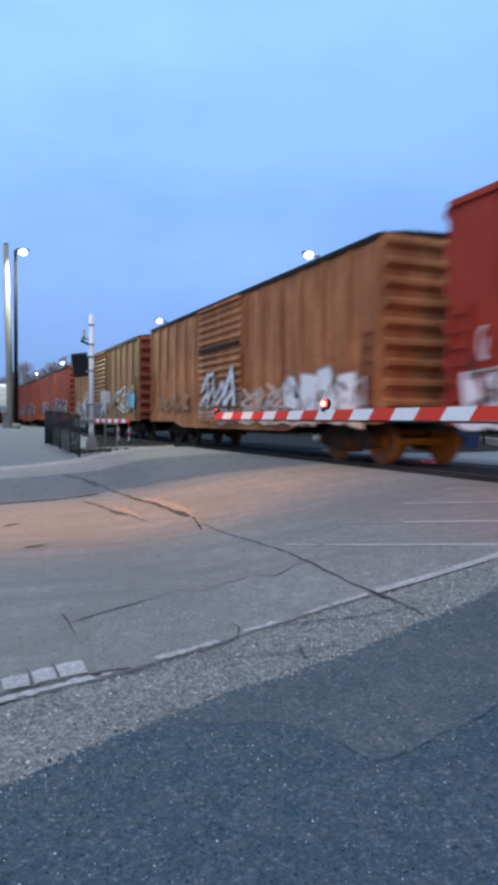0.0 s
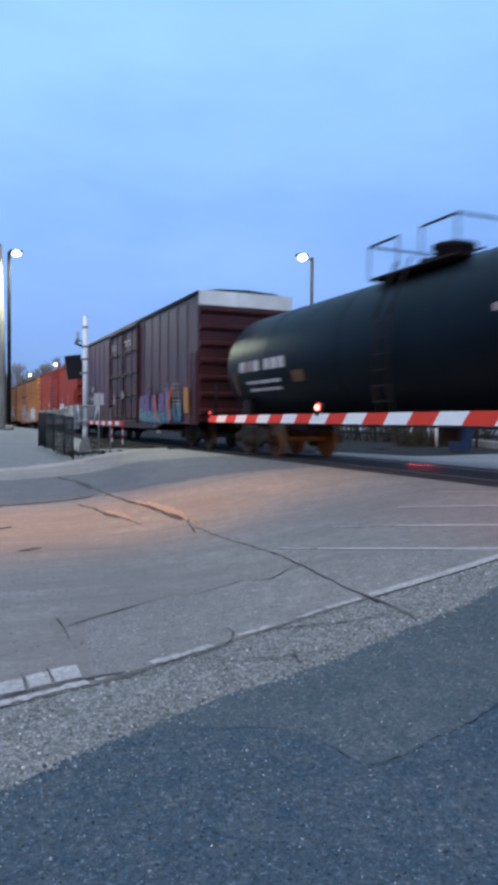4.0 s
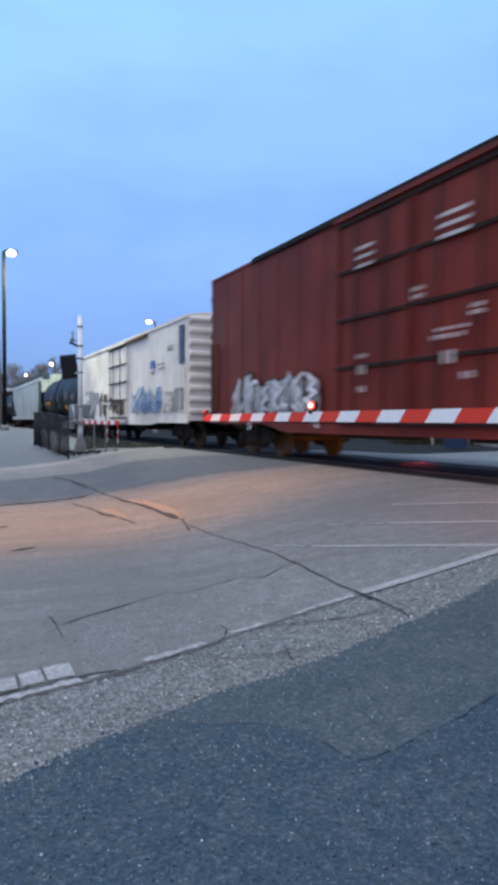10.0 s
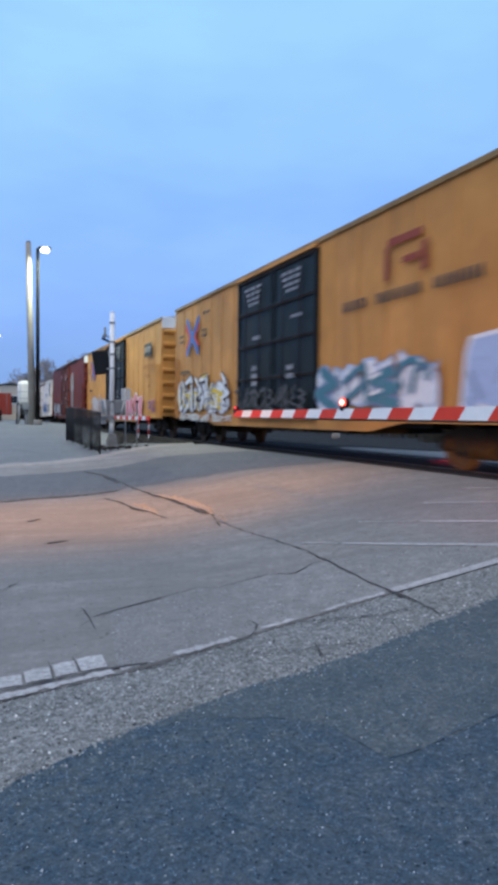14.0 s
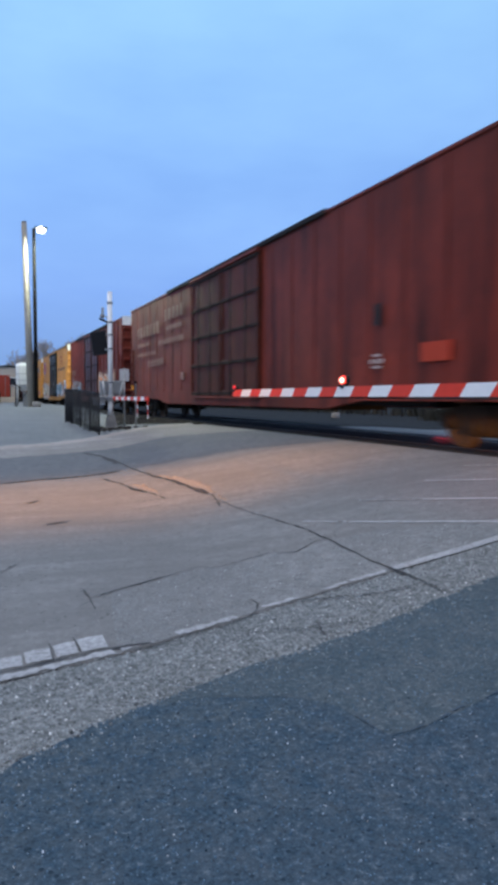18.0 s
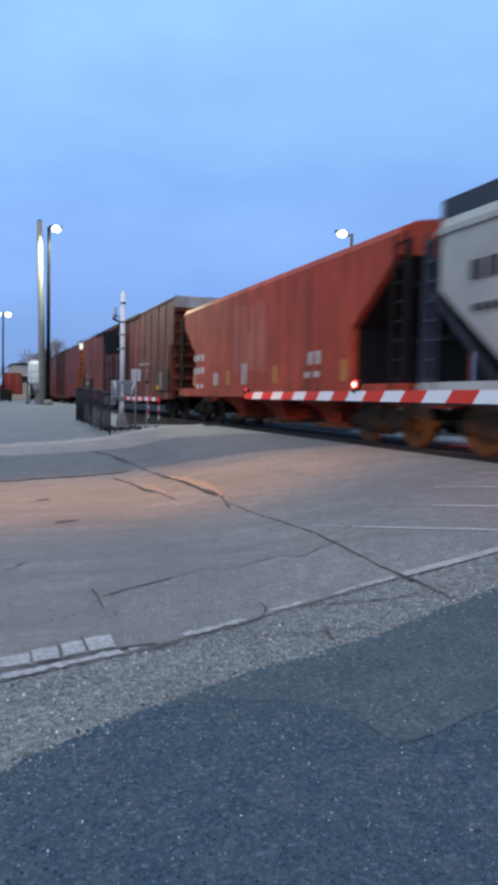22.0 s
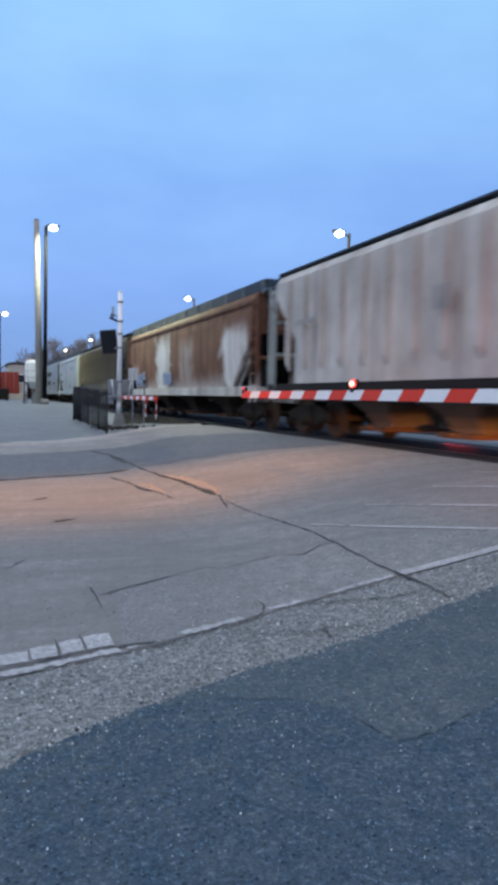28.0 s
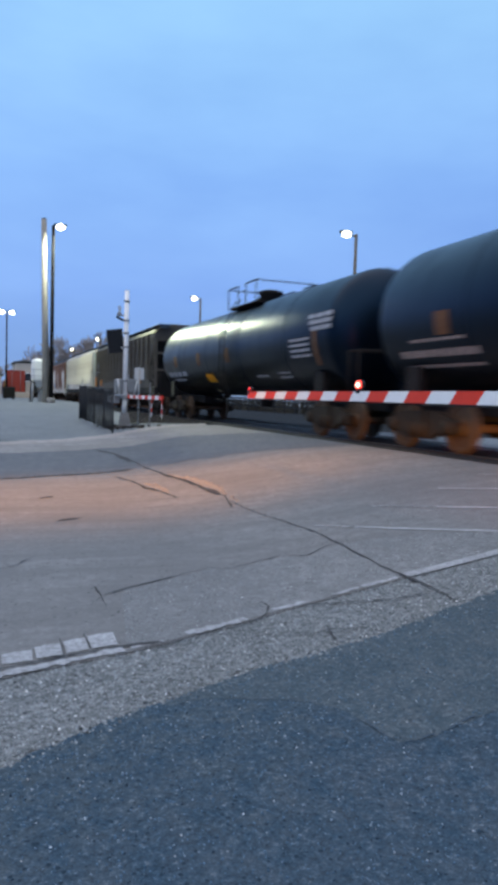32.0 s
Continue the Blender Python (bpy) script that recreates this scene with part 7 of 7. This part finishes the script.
def crumb(s, x, y, q, lift=0.0):
    """An uneven crumb of asphalt or stone."""
    z = ground_z(x, y) + lift
    k = 5
    a0 = r.uniform(0, 6.28)
    ring = [(x + q * r.uniform(0.6, 1.1) * math.cos(a0 + 6.283 * i / k), y + q * r.uniform(0.6, 1.1) * math.sin(a0 + 6.283 * i / k)) for i in range(k)]
    v = [(px, py, z - 0.004) for px, py in ring] + [(x + (px - x) * 0.6, y + (py - y) * 0.6, z + q * r.uniform(0.2, 0.5)) for px, py in ring]
    s.add(v, [(i, (i + 1) % k, k + (i + 1) % k, k + i) for i in range(k)] + [tuple(range(k, 2 * k))])




def heave(points, width, height, seed):
    """A low broken ridge of lifted asphalt."""
    s, v = Shape(), []
    n, k = 70, 6
    for i in range(n + 1):
        q = i / n * (len(points) - 1)
        j = min(int(q), len(points) - 2)
        (x0, y0), (x1, y1) = points[j], points[j + 1]
        x, y = x0 + (x1 - x0) * (q - j), y0 + (y1 - y0) * (q - j)
        e = math.sin(math.pi * i / n) ** 0.6
        w = width * e * (0.8 + 0.7 * noise.noise((i * 0.21, seed, 0)))
        for m in range(k + 1):
            u = m / k
            px = x + w * u
            h = height * e * math.sin(math.pi * min(1, u * 0.75 + 0.22)) * (0.8 + 0.8 * noise.noise((i * 0.35, u * 3, seed)))
            v.append((px, y, ground_z(px, y) + (h if 0 < m < k else -0.004)))
    s.add(v, [(a * (k + 1) + m, a * (k + 1) + m + 1, (a + 1) * (k + 1) + m + 1, (a + 1) * (k + 1) + m) for a in range(n) for m in range(k)], True)
    return s


tagged(part("asphalt_ridge", heave([(3.04, 12.3), (3.13, 11.2), (3.20, 10.2), (3.17, 9.6)], 0.17, 0.05, 2.0), MAT["lump"]), "low ridge of lifted asphalt beside the crack", "rubble", kind="structure")
tagged(part("asphalt_ridge", heave([(2.45, 11.5), (2.50, 10.9), (2.58, 10.3)], 0.12, 0.04, 6.0), MAT["lump"]), "low ridge of lifted asphalt beside the crack", "rubble", kind="structure")
s = Shape()
for pts, w, n in (([(3.22, 9.9), (3.27, 10.6), (3.24, 11.3), (3.19, 11.8)], 0.08, 60), ([(2.52, 11.3), (2.56, 10.9), (2.62, 10.4)], 0.06, 25), ([(3.12, 8.9), (3.2, 9.3), (3.18, 9.7)], 0.04, 12)):
    for i in range(n):
        q = r.random() * (len(pts) - 1)
        (x0, y0), (x1, y1) = pts[int(q)], pts[int(q) + 1]
        f = q - int(q)
        crumb(s, x0 + (x1 - x0) * f + abs(r.gauss(0, w * 0.6)), y0 + (y1 - y0) * f + r.gauss(0, 0.05), r.uniform(0.015, 0.045))
tagged(part("asphalt_crumbs", s, MAT["lump"]), "broken crumbs of old asphalt along the crack", "rubble", kind="stuff")
s = Shape()
for i in range(130):
    x = r.uniform(-0.5, 3.4)
    crumb(s, x, edge_y(SEAM, x) - abs(r.gauss(0, 0.7)) + 0.35, r.uniform(0.002, 0.0045), 0.011)
tagged(part("gravel", s, MAT["stone"]), "loose pale chips of stone on the asphalt", "gravel", kind="stuff")

# ---- low mesh fence ----
fence = thing("fence", "low black steel mesh fence around the corner", "fence", pose(0, 0, 0))
FP = [(3.42, 20.2), (3.38, 21.5), (3.30, 22.9), (3.24, 24.4), (3.22, 25.9), (3.4, 26.9)]
for (x0, y0), (x1, y1) in zip(FP, FP[1:]):
    z = ground_z(x0, y0)
    part("post", Shape().tube((x0, y0, z - 0.1), (x0, y0, z + 1.18), 0.024, k=8), MAT["mesh"], fence)
    s = Shape()
    d = math.hypot(x1 - x0, y1 - y0)
    n = int(d / 0.085)
    za, zb = ground_z(x0, y0), ground_z(x1, y1)
    for i in range(n + 1):
        q = i / n
        s.tube((x0 + (x1 - x0) * q, y0 + (y1 - y0) * q, za + (zb - za) * q + 0.05), (x0 + (x1 - x0) * q, y0 + (y1 - y0) * q, za + (zb - za) * q + 1.15), 0.007, k=4)
    for h in [0.05 + 0.085 * i for i in range(13)]:
        s.tube((x0, y0, za + h), (x1, y1, zb + h), 0.006, k=4)
    s.tube((x0, y0, za + 1.15), (x1, y1, zb + 1.15), 0.025, k=6)
    part("mesh_panel", s, MAT["mesh"], fence)

# ---- poles and lamps ----
def street_lamp(x, y, height, arm, mat, label, double=False, r=0.10, size=0.30):
    z = ground_z(x, y)
    t = thing("street_lamp", label, "street lamp", pose(x, y, z), "yard lamps")
    part("pole", Shape().tube((0, 0, -0.2), (0, 0, height), r, r * 0.7, 12), mat, t)
    part("base", Shape().lathe([(-0.1, r * 2.0), (0.3, r * 1.9), (0.32, r)], "z", (0, 0, 0), 14), MAT["base"], t)
    for d in ((-1, 1) if double else (1,)):
        a = arm * d
        part("arm", Shape().wire([(0, 0, height - 0.15), (a * 0.6, 0, height), (a, 0, height)], 0.04), mat, t)
        h = part("head", Shape().box(min(a, a + 0.75 * d), max(a, a + 0.75 * d), -0.12, 0.12, height + 0.02, height + 0.12, 0.04), mat, t)
        part("lens", Shape().lathe([(-size, 0.02), (-size * 0.8, size * 0.65), (0, size), (size * 0.8, size * 0.65), (size, 0.02)], "x", (a + 0.4 * d, 0, height - 0.05), 16).squash(height - 0.05, 0.75), MAT["led"], h)
    return t


street_lamp(3.90, 45.0, 10.50, 0.02, MAT["darkpole"], "dark steel lamp post with a lit lamp head", r=0.13, size=0.26)
for x, y in ((19.1, 35.7), (18.9, 65.0), (18.3, 120.8), (17.8, 152.0)):
    street_lamp(x, y, 10.3, -1.0, MAT["bronze"], "tall yard lamp post with a lit lamp head", r=0.12, size=0.26 if y < 40 else 0.27)
street_lamp(2.45, 82.0, 9.1, 0.1, MAT["darkpole"], "double headed lamp post in the far lot", True)
LAMP_GREEN = (0.93, 1.0, 0.64)
lamp("yard_lamp_light", "SPOT", look((4.75, 44.4, ground_z(4.25, 45) + 9.9), (7.8, 29.6, 3.0)), 12000, LAMP_GREEN, 0.4, 31, 1.0)
lamp("yard_lamp_light_back", "SPOT", look((4.75, 45.4, ground_z(4.25, 45) + 9.9), (7.2, 62.0, 2.4)), 5000, LAMP_GREEN, 0.4, 60, 1.0)
lamp("pole_lamp_light", "SPOT", pose(4.75, 44.2, ground_z(4.25, 45) + 10.15), 2300, (0.92, 1.0, 0.74), 0.4, 156, 0.25)
pole = thing("utility_pole", "weathered wooden utility pole beside the lamp post", "utility pole", pose(3.62, 45.2, ground_z(3.62, 45.2)))
part("pole", Shape().tube((0.01, 0, -0.3), (-0.25, 0, 10.86), 0.22, 0.155, 14), MAT["pole"], pole)
part("pole_cap", Shape().tube((-0.25, 0, 10.86), (-0.251, 0, 10.92), 0.16, 0.10, 14), MAT["darkpole"], pole)


# ---- far side of the track ----
tagged(part("ballast", band(steps([(7.30, 10.6, 0.3)]), lambda x: 24.6, lambda x: 400.0, 60, -0.02, lambda x, y: 0.56 if 7.6 < x < 10.3 else 0.50), MAT["ballast"]), "dark ballast of the track bed", "ballast", kind="structure")
tagged(part("ballast", band(steps([(7.30, 10.6, 0.3)]), lambda x: -60.0, lambda x: -3.4, 20, -0.02, lambda x, y: 0.56 if 7.6 < x < 10.3 else 0.50), MAT["ballast"]), "dark ballast of the track bed", "ballast", kind="structure")
CINDER = [(4.5, 23.7), (5.8, 30.0), (6.3, 45.0), (6.8, 120.0), (7.3, 400.0)]
tagged(part("trackside", band(steps([(4.5, 7.3, 0.1)]), lambda x: edge_y([(4.5, 23.2), (5.4, 23.7), (6.3, 23.2), (7.4, 22.8)], x) + rag(x, 0.3), lambda x: edge_y(CINDER, x) + 0.3, 40, 0.03), MAT["ballast"]), "dark cinder ground beside the track", "ground", kind="structure")
stones("trackside_stones", 1500, lambda r: (lambda y: (r.uniform(max(4.6, 4.5 + (y - 23.6) * 0.2), 7.5), y, 0.03))(r.uniform(23.3, 32.0)), (0.03, 0.07), MAT["cinder_stones"], "dark ballast stones beside the track", 506)
tagged(part("yard", band(steps([(10.3, 60, 1.0)]), lambda x: 19.5 + 0.25 * (x - 10), lambda x: 300.0, 80, 0.02), MAT["ballast"]), "dark cinder ground of the rail yard", "ground", kind="structure")
railing = thing("railing", "low dark steel railing beyond the track", "railing", pose(0, 0, 0))
for i in range(34):
    y = 8 + 2.2 * i
    z = ground_z(24, y)
    part("post", Shape().box(23.96, 24.04, y - 0.04, y + 0.04, z - 0.1, z + 1.35), MAT["black"], railing)
for h in (0.55, 0.95, 1.3):
    z = ground_z(24, 20)
    part("rail_bar", Shape().box(23.97, 24.03, 8, 80.6, z + h - 0.05, z + h + 0.05), MAT["black"], railing)
r = random.Random(8)
s = Shape()
for i in range(2600):
    y, x = r.uniform(-2, 150), r.uniform(25.0, 27.5)
    z = ground_z(x, y)
    h = 1.0 + 0.6 * noise.noise((y * 0.4, 0, 0)) + r.uniform(0, 0.4)
    a = Vector((x, y, z))
    s.tube(a, a + Vector((r.uniform(-.5, .5), r.uniform(-.6, .6), h)), 0.05, 0.02, 3, False)
tagged(part("shrub_row", s, MAT["shrub"]), "row of dark bare shrubs beyond the track", "shrubs", kind="stuff")
for x, y in ((23.4, 32.2), (23.3, 30.6), (22.7, 29.2)):
    post = thing("bollard", "pale steel bollard beyond the track", "bollard", pose(x, y, ground_z(x, y)), "bollards beyond the track")
    part("tube", Shape().tube((0, 0, -0.1), (0, 0, 1.05), 0.08, k=10), MAT["alu"], post)
    part("cap", Shape().lathe([(1.05, 0.08), (1.09, 0.06), (1.11, 0.01)], "z", (0, 0, 0), 10), MAT["alu"], post)
wall = thing("low_wall", "low pale concrete wall beyond the track", "wall", pose(25.4, 29.4, ground_z(25.4, 29.4), 0, 0, -27.5))
part("block", Shape().box(-0.15, 0.15, -5.7, 5.7, -0.1, 0.36, 0.03), MAT["gutter"], wall)
for k, (x, y, n) in enumerate(((26.2, 37.5, 260), (22.0, 29.9, 240), (24.0, 30.0, 240))):
    q, s = random.Random(60 + k), Shape()
    for _ in range(n):
        a = Vector((x + q.gauss(0, 0.45), y + q.gauss(0, 0.4), ground_z(x, y) - 0.05))
        s.tube(a, a + Vector((q.uniform(-.5, .5), q.uniform(-.5, .5), q.uniform(0.5, 1.2))), 0.03, 0.008, 3, False)
    tagged(part("shrub", s, MAT["shrub"]), "dark bare shrub beyond the track", "shrub", "shrubs beyond the track")
bin_ = thing("refuse_bin", "blue plastic wheeled refuse bin", "bin", pose(19.6, 23.7, ground_z(19.6, 23.7)))
part("body", Shape().loft([[(a, b, z) for a, b in ((-w, -w), (w, -w), (w, w), (-w, w))] for z, w in ((0.08, 0.30), (1.0, 0.40))]), MAT["blue"], bin_)
part("lid", Shape().box(-0.43, 0.43, -0.43, 0.43, 1.0, 1.08, 0.03), MAT["blue"], bin_)

# ---- far end of the lot ----
tank = thing("storage_tank", "small white storage tank on steel legs by the pole", "tank", pose(3.37, 47.5, ground_z(3.37, 47.5)))
part("shell", Shape().loft([[(a * w, b * w, z) for a, b in ((-1, -.6), (-.6, -1), (.6, -1), (1, -.6), (1, .6), (.6, 1), (-.6, 1), (-1, .6))] for z, w in ((0.92, 0.12), (1.32, 0.42), (1.38, 0.45), (2.52, 0.45), (2.66, 0.38), (2.72, 0.2))]), MAT["white"], tank)
for z in (1.62, 2.02):
    part("band", Shape().box(-.46, .46, -.46, .46, z - 0.025, z + 0.025), MAT["galv"], tank)
for a, b in ((-0.40, -0.40), (0.40, -0.40), (0.40, 0.40), (-0.40, 0.40)):
    part("leg", Shape().tube((a, b, -0.1), (a, b, 1.5), 0.04, k=8), MAT["galv"], tank)
part("cabinet", Shape().box(-0.05, 0.38, -0.34, 0.1, 0.0, 0.85, 0.03), MAT["cabinet"], tank)
part("brace", Shape().wire([(-0.4, -0.4, 0.2), (0.4, -0.4, 1.2)], 0.025).wire([(-0.55, -0.45, -0.05), (-0.5, -0.45, 1.35), (-0.2, -0.45, 1.1)], 0.04), MAT["darkpole"], tank)
con = thing("shipping_container", "red steel shipping container at the end of the lot", "container", pose(3.60, 88, ground_z(3.6, 88)))
s = Shape()
prof = []
for i in range(24):
    x = -0.95 + 1.9 * i / 24
    prof += [(x, -3.0), (x + 0.03, -3.0), (x + 0.04, -2.96), (x + 0.07, -2.96)]
s.loft([[(a, b, z) for a, b in prof + [(0.95, -3.0), (0.95, 3.0), (-0.95, 3.0)]] for z in (0.6, 3.0)])
part("body", s, MAT["container"], con)
part("door", Shape().box(-0.90, -0.02, -3.06, -3.0, 0.75, 2.9).box(0.02, 0.90, -3.06, -3.0, 0.75, 2.9), MAT["container"], con)
for x in (-0.45, 0.45):
    part("lock_bar", Shape().tube((x, -3.09, 0.75), (x, -3.09, 2.9), 0.03, k=6), MAT["cabinet"], con)
dock = thing("loading_dock", "low pale yellow concrete loading dock under the container", "loading dock", pose(4.0, 88, ground_z(4.0, 88)))
part("block", Shape().box(-1.3, 1.0, -3.6, 3.0, -0.1, 0.595, 0.04), MAT["beige"], dock)
skip = thing("dumpster", "dark steel dumpster in the far lot", "dumpster", pose(2.0, 60, ground_z(2.0, 60)))
part("body", Shape().prism_x([(-0.6, 0.1), (0.55, 0.1), (0.7, 0.9), (-0.7, 0.9)], -0.45, 0.45), MAT["darkpole"], skip)
part("lid", Shape().box(-0.47, 0.47, -0.72, 0.72, 0.9, 0.97, 0.02), MAT["black"], skip)
for x in (-0.3, 0.3):
    part("foot", Shape().box(x - 0.05, x + 0.05, -0.5, 0.5, 0.0, 0.1), MAT["darkpole"], skip)


def building(x0, x1, y0, y1, h, mat, label, n):
    z = ground_z(x0, y0)
    b = thing("building", label, "building", pose(x0, y0, z))
    w, d = x1 - x0, y1 - y0
    part("wall", Shape().box(0, w, 0, d, -0.3, h), mat, b)
    part("roof", Shape().prism_y([(-0.3, h), (w / 2, h + w * 0.12), (w + 0.3, h), (w + 0.3, h + 0.15), (w / 2, h + w * 0.12 + 0.15), (-0.3, h + 0.15)], -0.3, d + 0.3), MAT["cabinet"], b)
    for i in range(n):
        x = w * (i + 0.5) / n
        f = part("window", Shape().box(x - 0.7, x + 0.7, -0.05, 0.0, h * 0.45, h * 0.45 + 1.2), MAT["sheet"], b)
        part("pane", Shape().box(x - 0.6, x + 0.6, -0.07, -0.05, h * 0.45 + 0.1, h * 0.45 + 1.1), MAT["pane"], f)
    part("door", Shape().box(w * 0.1, w * 0.1 + 1.1, -0.05, 0.0, 0.0, 2.1), MAT["darkpole"], b)
    return b


building(4.3, 6.7, 104, 116, 4.6, MAT["beige"], "low beige building at the end of the lot", 2)
building(-7.0, 1.86, 80, 88, 2.3, MAT["beige"], "small beige shed in the far lot", 4)
building(-34.0, -16.0, 150, 165, 6.5, MAT["beige"], "long beige storage building far off", 7)


def bare_tree(x, y, height, seed):
    """A leafless tree: trunk, limbs and many thin twigs."""
    r = random.Random(seed)
    t = thing("tree", "bare leafless tree in the distance", "tree", pose(x, y, ground_z(x, y)), "distant trees")
    trunk, crown = Shape(), Shape()

    def grow(a, d, length, rad, depth):
        b = a + d * length
        (trunk if depth < 2 else crown).tube(a, b, rad, rad * 0.74, 5 if depth < 2 else 3, False)
        if depth >= 6 or rad < 0.008:
            return
        for _ in range(3 if depth < 5 else 2):
            e = (d + Vector((r.uniform(-.75, .75), r.uniform(-.75, .75), r.uniform(-.15, .55)))).normalized()
            grow(a + d * length * r.uniform(0.6, 1.0), e, length * r.uniform(0.6, 0.82), rad * 0.74, depth + 1)

    grow(Vector((0, 0, -0.3)), Vector((0, 0, 1)), height * 0.27, height * 0.018, 0)
    part("trunk", trunk, MAT["bark"], t)
    part("crown", crown, MAT["bark"], t)


for i, (x, y, h) in enumerate(((22, 160, 20), (18.5, 172, 18), (26, 168, 20), (14.5, 180, 16), (33, 160, 17), (10, 190, 11), (42, 170, 14), (24, 200, 15), (5, 210, 12), (19, 215, 15))):
    bare_tree(x, y, h, 300 + i)


# ---- the train's run ----
def run(t):
    """Metres that the train has gone after t seconds."""
    return 11.90 * t + 0.0108 * t * t


def motions():
    for car, c in CARS:
        walk(car, [(t, pose(TRACK_X, c + run(t), RAIL_Z)) for t in [2.0 * i for i in range(17)]])
    for w, car, d in WHEELS:
        c = next(y for ob, y in CARS if ob == car)
        rows, last = [], None
        for f in range(0, 961):
            t = f / 30
            if f in (0, 960) or 3.0 < c + run(t) < 40.0:
                rows.append(t)
        first = next((t for t in rows[1:-1]), 0.0)
        end = rows[-2] if len(rows) > 2 else first
        out = []
        for t in rows:
            q = min(max(t, first), end)
            out.append((t, pose(0, d, 0.457, -math.degrees((run(q) - run(first)) / 0.457) % 360)))
        walk(w, out)


motions()
